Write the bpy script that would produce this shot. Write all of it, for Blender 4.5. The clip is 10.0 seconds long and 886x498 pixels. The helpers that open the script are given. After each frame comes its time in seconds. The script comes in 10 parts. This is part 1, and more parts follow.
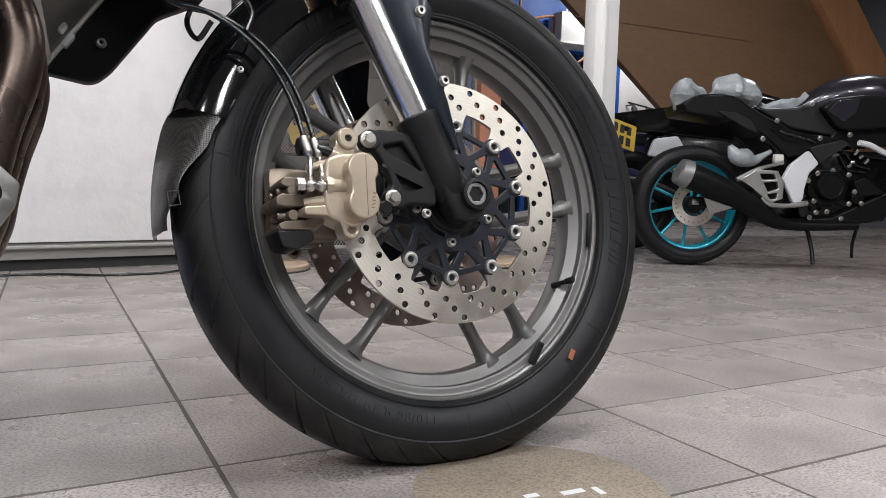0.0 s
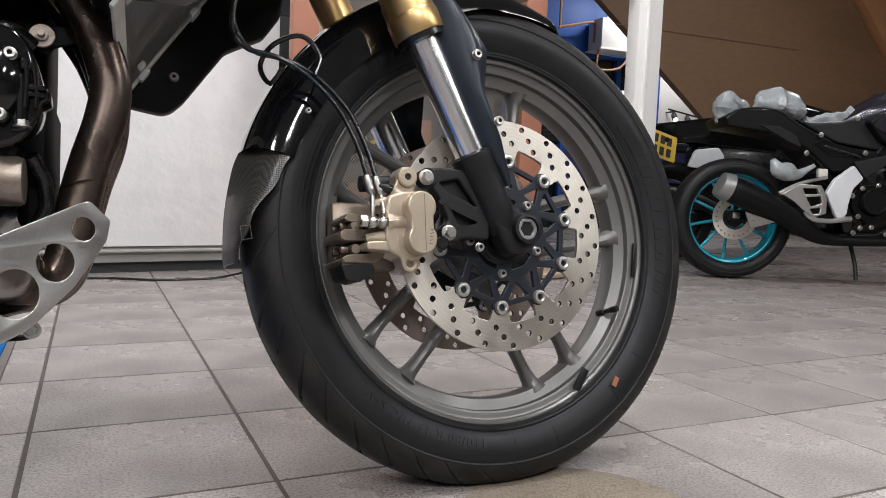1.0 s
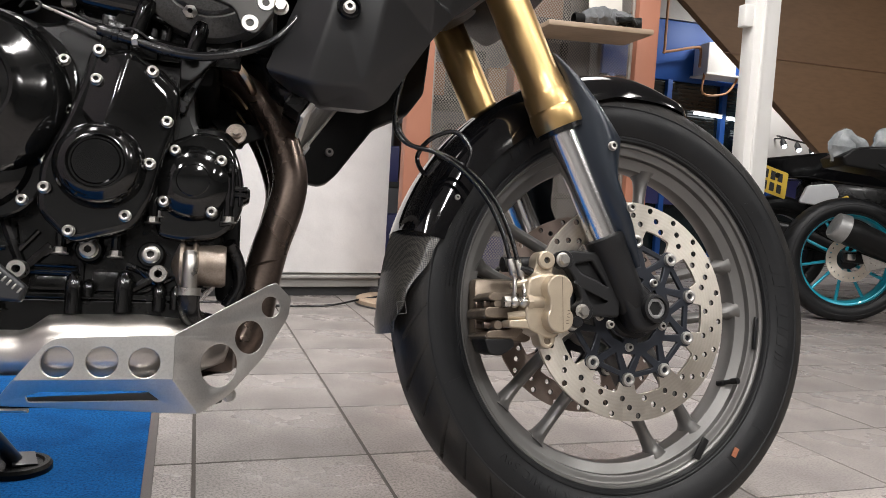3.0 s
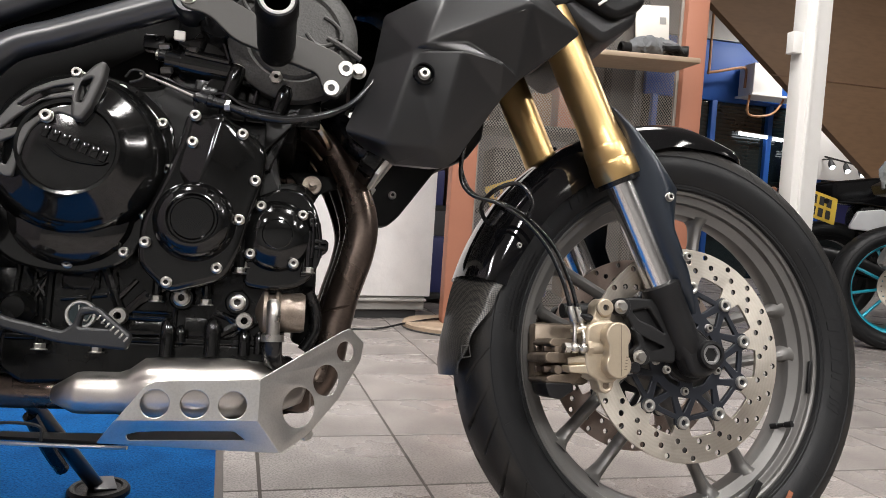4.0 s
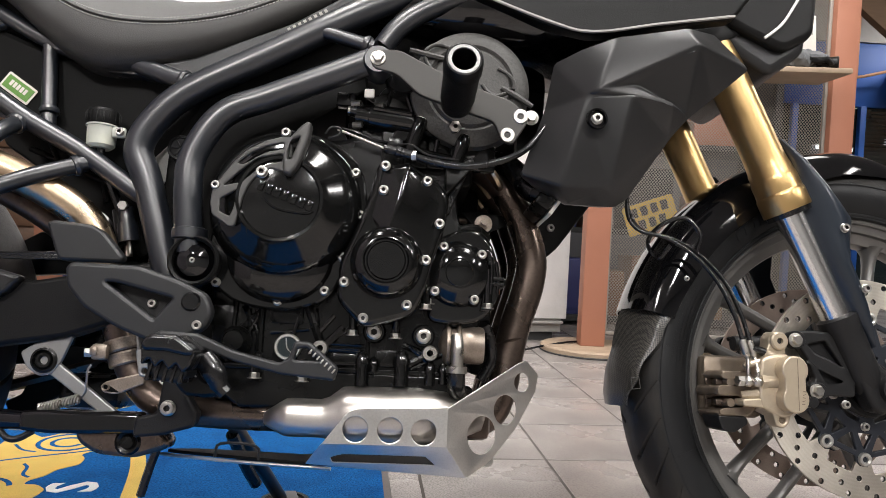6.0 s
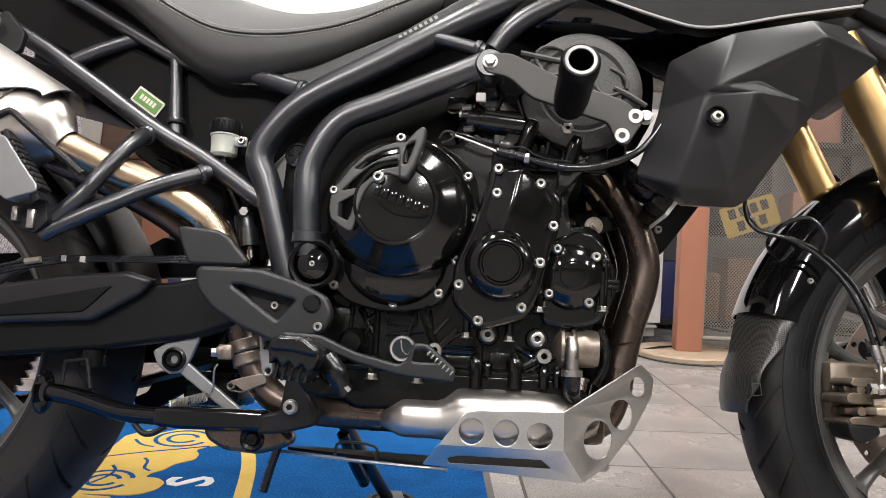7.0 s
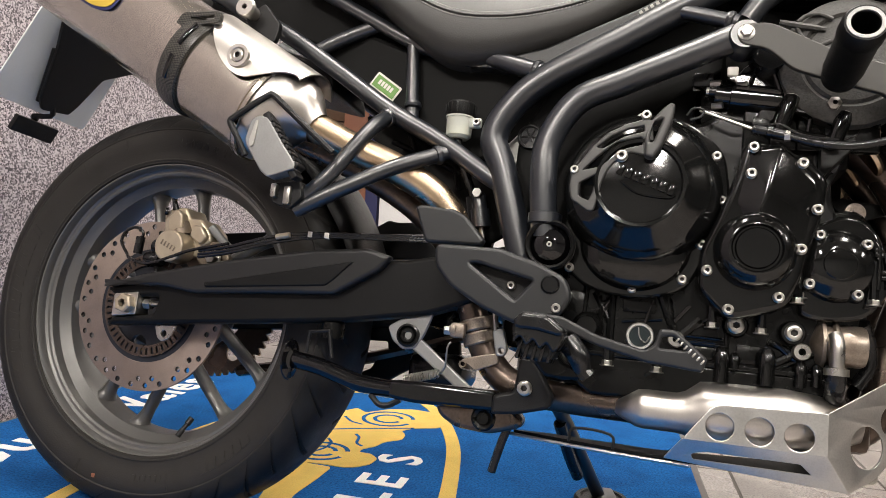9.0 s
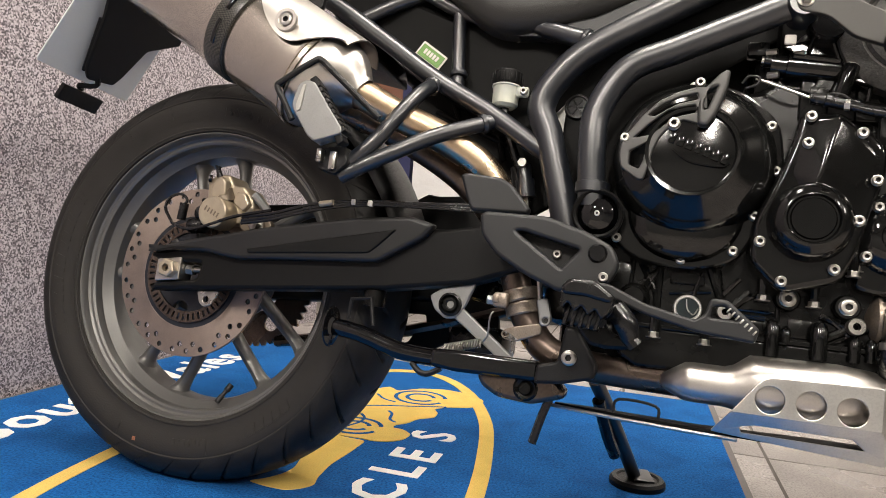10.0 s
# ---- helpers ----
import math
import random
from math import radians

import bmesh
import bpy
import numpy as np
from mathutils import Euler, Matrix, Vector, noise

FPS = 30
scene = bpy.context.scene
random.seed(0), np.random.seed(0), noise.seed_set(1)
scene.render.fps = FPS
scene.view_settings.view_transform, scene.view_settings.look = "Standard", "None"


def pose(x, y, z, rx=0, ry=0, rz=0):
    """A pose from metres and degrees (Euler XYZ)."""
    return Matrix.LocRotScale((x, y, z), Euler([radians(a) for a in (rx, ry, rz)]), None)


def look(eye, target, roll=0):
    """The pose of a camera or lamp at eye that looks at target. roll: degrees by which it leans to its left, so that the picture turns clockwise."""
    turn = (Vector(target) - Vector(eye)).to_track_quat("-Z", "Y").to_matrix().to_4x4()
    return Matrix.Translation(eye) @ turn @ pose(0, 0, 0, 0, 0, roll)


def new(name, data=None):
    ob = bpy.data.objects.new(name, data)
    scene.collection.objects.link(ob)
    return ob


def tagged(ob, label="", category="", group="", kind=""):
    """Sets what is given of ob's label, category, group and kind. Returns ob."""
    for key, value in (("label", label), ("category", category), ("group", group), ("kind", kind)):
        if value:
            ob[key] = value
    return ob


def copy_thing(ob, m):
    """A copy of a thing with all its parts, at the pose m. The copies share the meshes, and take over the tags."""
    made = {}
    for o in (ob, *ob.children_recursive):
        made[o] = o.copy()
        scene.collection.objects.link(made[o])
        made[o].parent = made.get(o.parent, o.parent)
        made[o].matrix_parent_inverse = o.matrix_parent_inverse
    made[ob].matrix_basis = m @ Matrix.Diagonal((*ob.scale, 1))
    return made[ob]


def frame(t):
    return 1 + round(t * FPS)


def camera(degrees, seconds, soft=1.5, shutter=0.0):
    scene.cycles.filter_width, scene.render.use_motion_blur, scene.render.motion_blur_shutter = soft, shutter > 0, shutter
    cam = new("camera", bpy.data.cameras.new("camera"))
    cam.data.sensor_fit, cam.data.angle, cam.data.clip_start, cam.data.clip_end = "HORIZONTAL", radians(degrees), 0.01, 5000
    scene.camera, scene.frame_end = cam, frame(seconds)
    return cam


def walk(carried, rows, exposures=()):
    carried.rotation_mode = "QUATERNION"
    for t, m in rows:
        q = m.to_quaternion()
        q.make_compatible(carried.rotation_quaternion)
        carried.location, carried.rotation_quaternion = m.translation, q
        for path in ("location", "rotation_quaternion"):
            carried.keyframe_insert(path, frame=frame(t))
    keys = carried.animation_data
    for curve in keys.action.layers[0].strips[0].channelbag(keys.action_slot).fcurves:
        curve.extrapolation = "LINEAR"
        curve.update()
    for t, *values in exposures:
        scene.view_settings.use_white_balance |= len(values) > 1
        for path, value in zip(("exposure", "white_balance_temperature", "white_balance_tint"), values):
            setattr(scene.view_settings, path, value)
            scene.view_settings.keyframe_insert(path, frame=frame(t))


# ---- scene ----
cam = camera(61.7, 10.0, soft=0.8)
PATH = [
    (0, (1.125, -0.898, 0.342), (1.967, 0.909, 0.179), 1.5),
    (0.5, (1.104, -0.912, 0.362), (1.918, 0.907, 0.199), 2.0),
    (1, (1.086, -0.926, 0.383), (1.844, 0.918, 0.219), 2.3),
    (1.5, (1.067, -0.94, 0.405), (1.749, 0.933, 0.241), 2.6),
    (2, (1.048, -0.95, 0.425), (1.669, 0.944, 0.261), 2.9),
    (2.5, (1.023, -0.964, 0.443), (1.589, 0.948, 0.289), 3.2),
    (4, (0.951, -1.015, 0.508), (1.377, 0.936, 0.405), 3.9),
    (4.5, (0.93, -1.033, 0.52), (1.261, 0.937, 0.423), 3.8),
    (5, (0.914, -1.044, 0.53), (1.169, 0.938, 0.439), 3.5),
    (5.5, (0.896, -1.052, 0.531), (1.084, 0.938, 0.451), 3.1),
    (7, (0.837, -1.058, 0.528), (0.72, 0.937, 0.454), 2.2),
    (7.5, (0.812, -1.061, 0.526), (0.586, 0.925, 0.451), 2.0),
    (8, (0.79, -1.061, 0.521), (0.443, 0.908, 0.442), 2.0),
    (8.5, (0.772, -1.058, 0.509), (0.289, 0.881, 0.427), 2.2),
    (9, (0.751, -1.055, 0.497), (0.192, 0.863, 0.408), 3.2),
    (9.5, (0.739, -1.055, 0.48), (0.145, 0.853, 0.383), 3.8),
    (10, (0.728, -1.057, 0.463), (0.106, 0.84, 0.351), 4.3),
]
walk(cam, [(t, look(eye, target, roll)) for t, eye, target, roll in PATH], [(0.0, -0.24, 6150, 10), (2.5, -0.10, 6450, 10), (4.5, 0.04, 6540, 10), (5.5, 0.06, 6540, 10), (7.5, 0.17, 6550, 10), (10.0, 0.16, 7150, 10)])

# ---- world and lamps: an indoor showroom at night, lit by ceiling panels ----
world = bpy.data.worlds.new("showroom_air")
scene.world = world
world.use_nodes = True
bg = world.node_tree.nodes["Background"]
bg.inputs["Color"].default_value = (0.92, 0.95, 1.0, 1)
bg.inputs["Strength"].default_value = 0.03
CEIL = 2.9
# centre x, centre y, length x, length y, watts
# the last one is unseen, added to brighten the recess and the blue fascia
LAMPS = [(0.2, -0.45, 0.35, 1.2, 28), (1.75, -0.55, 0.45, 1.0, 46), (-0.4, -3.0, 0.35, 1.2, 76), (1.2, -3.2, 0.3, 1.2, 84), (2.9, -2.6, 0.3, 1.2, 36), (0.6, 1.3, 0.6, 1.2, 30), (2.3, 1.2, 0.6, 1.2, 34),
         (4.4, -2.0, 0.6, 1.2, 54), (5.4, 2.0, 1.2, 0.3, 32), (-2.3, -3.3, 1.4, 0.8, 130), (6.2, 5.1, 1.6, 0.3, 46)]
for lx, ly, sx, sy, watts in LAMPS:
    light = bpy.data.lights.new("ceiling_panel", "AREA")
    light.shape, light.size, light.size_y, light.energy, light.color = "RECTANGLE", sx * 0.55, sy * 0.75, watts, (1.0, 0.975, 0.965)
    new("ceiling_panel_light", light).matrix_world = pose(lx, ly, CEIL - 0.05)

# ---- modelling helpers ----
COL = scene.collection


def mesh_of(bm, name, angle=35):
    bmesh.ops.recalc_face_normals(bm, faces=bm.faces)
    me = bpy.data.meshes.new(name)
    bm.to_mesh(me)
    bm.free()
    me.polygons.foreach_set("use_smooth", [True] * len(me.polygons))
    me.set_sharp_from_angle(angle=radians(angle))
    return me


def thing(name, m, label, category, group="", kind=""):
    ob = new(name)
    ob.empty_display_size = 0.05
    ob.matrix_world = m
    return tagged(ob, label, category, group, kind)


def part(name, bm, material, parent=None, label="", m=None, angle=35):
    """Links a bmesh or mesh as one object under a thing or a part; m is its pose in the parent's space."""
    me = bm if isinstance(bm, bpy.types.Mesh) else mesh_of(bm, name, angle)
    if not me.materials:
        me.materials.append(material)
    ob = new(name, me)
    if parent:
        ob.parent = parent
    if m is not None:
        ob.matrix_basis = m
    if label:
        ob["label"] = label
    return ob


def add(bm, other):
    """Adds mesh data of another bmesh to bm and frees it."""
    me = bpy.data.meshes.new("tmp")
    other.to_mesh(me)
    other.free()
    bm.from_mesh(me)
    bpy.data.meshes.remove(me)
    return bm


def moved(bm, m):
    bmesh.ops.transform(bm, matrix=m, verts=bm.verts)
    return bm


def lathe(profile, n=32, closed=False):
    """Turns (radius, y) pairs round the y axis."""
    bm = bmesh.new()
    rings = []
    for r, y in profile:
        if r < 1e-6:
            rings.append([bm.verts.new((0, y, 0))])
        else:
            rings.append([bm.verts.new((r * math.cos(2 * math.pi * i / n), y, r * math.sin(2 * math.pi * i / n))) for i in range(n)])
    pairs = list(zip(rings, rings[1:])) + ([(rings[-1], rings[0])] if closed else [])
    for a, b in pairs:
        for i in range(n):
            j = (i + 1) % n
            if len(a) == 1 and len(b) == 1:
                continue
            if len(a) == 1:
                bm.faces.new((a[0], b[i], b[j]))
            elif len(b) == 1:
                bm.faces.new((a[i], b[0], a[j]))
            else:
                bm.faces.new((a[i], b[i], b[j], a[j]))
    return bm


def spline(points, steps=6):
    """A smooth line through the points (Catmull-Rom)."""
    p = [Vector(q) for q in points]
    if len(p) < 3 or steps < 2:
        return p
    p = [p[0] * 2 - p[1]] + p + [p[-1] * 2 - p[-2]]
    out = []
    for i in range(1, len(p) - 2):
        for k in range(steps):
            t = k / steps
            out.append(0.5 * (2 * p[i] + (p[i + 1] - p[i - 1]) * t + (2 * p[i - 1] - 5 * p[i] + 4 * p[i + 1] - p[i + 2]) * t * t
                              + (3 * p[i] - p[i - 1] - 3 * p[i + 1] + p[i + 2]) * t ** 3))
    out.append(p[-2])
    return out


def tube(points, r, n=14, steps=6, caps=True, flat=1.0):
    """A round bar along the points; r may be a number or one radius for each point."""
    line = spline(points, steps)
    k = max(steps, 1) if len(points) > 2 and steps > 1 else 1
    if isinstance(r, (int, float)):
        radii = [r] * len(line)
    else:
        radii = []
        for i in range(len(line)):
            a = min(i // k, len(r) - 1)
            b = min(a + 1, len(r) - 1)
            radii.append(r[a] + (r[b] - r[a]) * ((i % k) / k))
    bm = bmesh.new()
    rings, side = [], None
    for i, q in enumerate(line):
        d = (line[min(i + 1, len(line) - 1)] - line[max(i - 1, 0)]).normalized()
        if side is None:
            side = d.orthogonal().normalized() if abs(d.y) > 0.9 else d.cross(Vector((0, 1, 0))).normalized()
        side = (side - d * side.dot(d)).normalized()
        up = d.cross(side)
        rings.append([bm.verts.new(q + radii[i] * (side * math.cos(2 * math.pi * j / n) + up * math.sin(2 * math.pi * j / n) * flat)) for j in range(n)])
    for a, b in zip(rings, rings[1:]):
        for j in range(n):
            bm.faces.new((a[j], a[(j + 1) % n], b[(j + 1) % n], b[j]))
    if caps:
        bm.faces.new(rings[0])
        bm.faces.new(rings[-1])
    return bm


def loft(rings, closed=True, caps=True):
    """Skins rings that have the same number of points."""
    bm = bmesh.new()
    vs = [[bm.verts.new(q) for q in ring] for ring in rings]
    n = len(vs[0])
    for a, b in zip(vs, vs[1:]):
        for j in range(n if closed else n - 1):
            bm.faces.new((a[j], a[(j + 1) % n], b[(j + 1) % n], b[j]))
    if caps and closed:
        bm.faces.new(vs[0])
        bm.faces.new(vs[-1])
    return bm


def block(sx, sy, sz, bevel=0.0, at=(0, 0, 0), seg=2):
    bm = bmesh.new()
    bmesh.ops.create_cube(bm, size=1)
    bmesh.ops.scale(bm, vec=(sx, sy, sz), verts=bm.verts)
    if bevel:
        bmesh.ops.bevel(bm, geom=bm.edges[:], offset=bevel, segments=seg, affect="EDGES", profile=0.5)
    bmesh.ops.translate(bm, vec=at, verts=bm.verts)
    return bm


def rounded(outline, r, seg=4):
    """An outline whose corners are rounded; a point may carry its own radius."""
    out, n = [], len(outline)
    for i in range(n):
        q = outline[i]
        rad = q[2] if len(q) > 2 else r
        b = Vector((q[0], q[1]))
        a = Vector(outline[i - 1][:2])
        c = Vector(outline[(i + 1) % n][:2])
        u, v = a - b, c - b
        lu, lv = u.length, v.length
        if rad <= 0 or lu < 1e-6 or lv < 1e-6:
            out.append((b.x, b.y))
            continue
        d = min(rad, lu * 0.45, lv * 0.45)
        p0, p1 = b + u / lu * d, b + v / lv * d
        for k in range(seg + 1):
            t = k / seg
            w = p0 * (1 - t) ** 2 + b * 2 * t * (1 - t) + p1 * t * t
            out.append((w.x, w.y))
    return out


def circle(cx, cz, r, n=24):
    return [(cx + r * math.cos(2 * math.pi * i / n), cz + r * math.sin(2 * math.pi * i / n)) for i in range(n)]


def plate(outline, y0, y1, holes=(), bevel=0.0015, name="plate", res=1):
    """A sheet in the x-z plane from y0 to y1, with holes that go through it and softened edges. Returns a mesh."""
    cu = bpy.data.curves.new(name, "CURVE")
    cu.dimensions, cu.fill_mode = "2D", "BOTH"
    for ring in (outline, *holes):
        sp = cu.splines.new("POLY")
        sp.points.add(len(ring) - 1)
        for p, (x, z) in zip(sp.points, ring):
            p.co = (x, z, 0, 1)
        sp.use_cyclic_u = True
    cu.extrude = max(abs(y1 - y0) / 2 - bevel, 1e-4)
    cu.bevel_depth, cu.bevel_resolution, cu.offset = bevel, res, -bevel
    ob = bpy.data.objects.new(name, cu)
    COL.objects.link(ob)
    dg = bpy.context.evaluated_depsgraph_get()
    me = bpy.data.meshes.new_from_object(ob.evaluated_get(dg), depsgraph=dg)
    bpy.data.objects.remove(ob)
    bpy.data.curves.remove(cu)
    me.transform(Matrix(((1, 0, 0, 0), (0, 0, -1, (y0 + y1) / 2), (0, 1, 0, 0), (0, 0, 0, 1))))
    me.materials.clear()
    me.polygons.foreach_set("use_smooth", [True] * len(me.polygons))
    me.set_sharp_from_angle(angle=radians(40))
    return me


def bm_of(me):
    bm = bmesh.new()
    bm.from_mesh(me)
    bpy.data.meshes.remove(me)
    return bm


def lettering(words, size, depth=0.0008, spacing=1.0, shear=0.0, weight=0.0):
    """Raised letters in the x-z plane, facing -y. Returns a mesh."""
    cu = bpy.data.curves.new("letters", "FONT")
    cu.body, cu.size, cu.extrude, cu.space_character, cu.shear, cu.resolution_u = words, size, depth, spacing, shear, 2
    cu.align_x, cu.align_y, cu.offset = "CENTER", "CENTER", weight
    ob = bpy.data.objects.new("letters", cu)
    COL.objects.link(ob)
    dg = bpy.context.evaluated_depsgraph_get()
    me = bpy.data.meshes.new_from_object(ob.evaluated_get(dg), depsgraph=dg)
    bpy.data.objects.remove(ob)
    bpy.data.curves.remove(cu)
    me.materials.clear()
    me.transform(Matrix(((1, 0, 0, 0), (0, 0, -1, 0), (0, 1, 0, 0), (0, 0, 0, 1))))
    return me


def bolt_mesh(r, h, socket=0.42, flange=0.0):
    """A cap screw head with a hexagon socket, facing -y, its seat at y = 0."""
    prof = [(r * (1.12 + flange), 0), (r * (1.12 + flange), -h * 0.2), (r, -h * 0.3), (r, -h * 0.80), (r * 0.94, -h * 0.93), (r * 0.82, -h), (r * (socket + 0.12), -h)]
    bm = lathe(prof, 24)
    outer = [v for v in bm.verts if (v.co.x ** 2 + v.co.z ** 2) ** 0.5 < r * (socket + 0.125)]
    outer.sort(key=lambda v: math.atan2(v.co.z, v.co.x))
    top, low = [], []
    for v in outer:
        a = math.atan2(v.co.z, v.co.x)
        q = r * socket / math.cos((a + math.pi / 6) % (math.pi / 3) - math.pi / 6)
        top.append(bm.verts.new((q * math.cos(a), -h * 0.97, q * math.sin(a))))
        low.append(bm.verts.new((q * 0.96 * math.cos(a), -h * 0.3, q * 0.96 * math.sin(a))))
    for i in range(24):
        j = (i + 1) % 24
        bm.faces.new((outer[i], outer[j], top[j], top[i]))
        bm.faces.new((top[i], top[j], low[j], low[i]))
    bm.faces.new(low)
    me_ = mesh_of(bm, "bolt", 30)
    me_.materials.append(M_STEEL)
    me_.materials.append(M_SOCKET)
    # socket walls and floor get a darker steel, shade put into the colour
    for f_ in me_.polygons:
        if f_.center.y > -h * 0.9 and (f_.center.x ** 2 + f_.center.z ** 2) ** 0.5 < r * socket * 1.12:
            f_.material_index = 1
    return me_


def hex_mesh(r, h, washer=1.35, hole=0.0):
    """A hexagon bolt head on its washer, facing -y."""
    bm = lathe([(0, 0), (r * washer, 0), (r * washer, -h * 0.18), (r * 0.9, -h * 0.25), (0, -h * 0.25)], 20)
    add(bm, lathe([(r, -h * 0.2), (r, -h * 0.85), (r * 0.85, -h), (max(hole, 0), -h)] + ([(hole, -h * 0.4), (0, -h * 0.4)] if hole else []), 6))
    return mesh_of(bm, "hex_bolt", 25)

# ---- materials ----
def mat(name, base, rough=0.5, metal=0.0, grain=(0.0, 300.0), blotch=(0.0, 12.0), rough_var=0.0, bump=0.0, bump_scale=400.0,
        coat=0.0, spec=0.5, sheen=0.0, stretch=None, rand=0.0, dark=None, bump_far=0.001):
    """A procedural surface: fine grain and large blotches in colour and gloss, and relief."""
    ma = bpy.data.materials.new(name)
    ma.use_nodes = True
    nt = ma.node_tree
    N, K = nt.nodes, nt.links
    b = N["Principled BSDF"]
    b.inputs["Roughness"].default_value, b.inputs["Metallic"].default_value = rough, metal
    b.inputs["Specular IOR Level"].default_value, b.inputs["Coat Weight"].default_value = spec, coat
    b.inputs["Coat Roughness"].default_value = 0.06
    if sheen:
        b.inputs["Sheen Weight"].default_value, b.inputs["Sheen Roughness"].default_value = sheen, 0.4
    co = N.new("ShaderNodeTexCoord")
    src = co.outputs["Object"]
    if stretch:
        mp = N.new("ShaderNodeMapping")
        mp.inputs["Scale"].default_value = stretch
        K.new(src, mp.inputs["Vector"])
        src = mp.outputs["Vector"]

    def noise_at(scale, detail=3):
        n = N.new("ShaderNodeTexNoise")
        n.inputs["Scale"].default_value, n.inputs["Detail"].default_value = scale, detail
        K.new(src, n.inputs["Vector"])
        return n.outputs["Fac"]

    lo = dark or tuple(c * 0.55 for c in base)
    fine, big = noise_at(grain[1]), noise_at(blotch[1], 4)
    mix1 = N.new("ShaderNodeMix")
    mix1.data_type = "RGBA"
    mix1.inputs["A"].default_value, mix1.inputs["B"].default_value = (*base, 1), (*lo, 1)
    f1 = N.new("ShaderNodeMapRange")
    f1.inputs["From Min"].default_value, f1.inputs["From Max"].default_value = 0.42, 0.72
    f1.inputs["To Max"].default_value = max(grain[0], 0.001)
    K.new(fine, f1.inputs["Value"])
    K.new(f1.outputs["Result"], mix1.inputs["Factor"])
    mix2 = N.new("ShaderNodeMix")
    mix2.data_type = "RGBA"
    f2 = N.new("ShaderNodeMapRange")
    f2.inputs["From Min"].default_value, f2.inputs["From Max"].default_value = 0.45, 0.75
    f2.inputs["To Max"].default_value = max(blotch[0], 0.001)
    K.new(big, f2.inputs["Value"])
    K.new(f2.outputs["Result"], mix2.inputs["Factor"])
    K.new(mix1.outputs["Result"], mix2.inputs["A"])
    mix2.inputs["B"].default_value = (*lo, 1)
    out = mix2.outputs["Result"]
    if rand:
        info = N.new("ShaderNodeObjectInfo")
        hsv = N.new("ShaderNodeHueSaturation")
        mr = N.new("ShaderNodeMapRange")
        mr.inputs["To Min"].default_value, mr.inputs["To Max"].default_value = 1 - rand, 1 + rand
        K.new(info.outputs["Random"], mr.inputs["Value"])
        K.new(mr.outputs["Result"], hsv.inputs["Value"])
        K.new(out, hsv.inputs["Color"])
        out = hsv.outputs["Color"]
    K.new(out, b.inputs["Base Color"])
    if rough_var:
        fr = N.new("ShaderNodeMapRange")
        fr.inputs["From Min"].default_value, fr.inputs["From Max"].default_value = 0.3, 0.7
        fr.inputs["To Min"].default_value, fr.inputs["To Max"].default_value = max(rough - rough_var, 0.02), min(rough + rough_var, 1)
        K.new(big, fr.inputs["Value"])
        K.new(fr.outputs["Result"], b.inputs["Roughness"])
    if bump:
        bp = N.new("ShaderNodeBump")
        bp.inputs["Strength"].default_value, bp.inputs["Distance"].default_value = bump, bump_far
        K.new(noise_at(bump_scale, 2), bp.inputs["Height"])
        K.new(bp.outputs["Normal"], b.inputs["Normal"])
    return ma


def glow(name, colour, strength):
    ma = bpy.data.materials.new(name)
    ma.use_nodes = True
    b = ma.node_tree.nodes["Principled BSDF"]
    b.inputs["Base Color"].default_value = (*colour, 1)
    b.inputs["Emission Color"].default_value, b.inputs["Emission Strength"].default_value = (*colour, 1), strength
    return ma


M_TILE = mat("stoneware", (0.330, 0.298, 0.281), 0.33, grain=(1.0, 240), blotch=(0.75, 3.4), rough_var=0.16, bump=0.45, bump_scale=380, rand=0.10, dark=(0.105, 0.094, 0.088))
M_GROUT = mat("grout", (0.085, 0.075, 0.066), 0.9, grain=(0.5, 500), blotch=(0.5, 4), bump=0.3)
M_MAT = mat("blue_pile", (0.004, 0.104, 0.325), 0.95, grain=(0.9, 230), blotch=(0.5, 14), bump=1.0, bump_scale=400, sheen=0.03, spec=0.1, dark=(0.001, 0.030, 0.13))
M_MATY = mat("yellow_pile", (0.70, 0.48, 0.13), 0.95, grain=(0.45, 420), blotch=(0.3, 22), bump=1.0, bump_scale=650, sheen=0.05, spec=0.1)
M_MATW = mat("white_pile", (0.80, 0.79, 0.76), 0.95, grain=(0.35, 420), blotch=(0.2, 22), bump=1.0, bump_scale=650)
M_MATE = mat("mat_rubber", (0.115, 0.10, 0.095), 0.7, grain=(0.4, 500), blotch=(0.3, 15), bump=0.3)
M_WHITE = mat("white_paint", (0.78, 0.77, 0.74), 0.5, grain=(0.05, 300), blotch=(0.12, 4), bump=0.05)
M_CEIL = mat("ceiling_grey", (0.30, 0.30, 0.30), 0.8, grain=(0.1, 300), blotch=(0.1, 2))
M_WALL = mat("wall_paint", (0.17, 0.168, 0.165), 0.7, grain=(0.05, 300), blotch=(0.15, 2), bump=0.05)
M_DARKWALL = mat("dark_wall", (0.14, 0.14, 0.15), 0.7, blotch=(0.3, 2))
M_RENDER = mat("rough_white_render", (0.76, 0.745, 0.735), 0.8, grain=(0.1, 160), blotch=(0.22, 9), bump=0.35, bump_scale=32, bump_far=0.006)
M_SPECK = mat("loop_pile", (0.50, 0.47, 0.50), 0.95, grain=(0.0, 420), blotch=(0.1, 6), bump=1.0, bump_scale=260)
M_PLINTH = mat("grey_plinth", (0.33, 0.32, 0.30), 0.55, grain=(0.2, 300), blotch=(0.3, 7))
M_BLACKGAP = mat("black_rubber_strip", (0.03, 0.03, 0.03), 0.7, blotch=(0.3, 10))
M_ORANGE = mat("terracotta_paint", (0.37, 0.155, 0.095), 0.5, grain=(0.08, 200), blotch=(0.15, 5), bump=0.05)
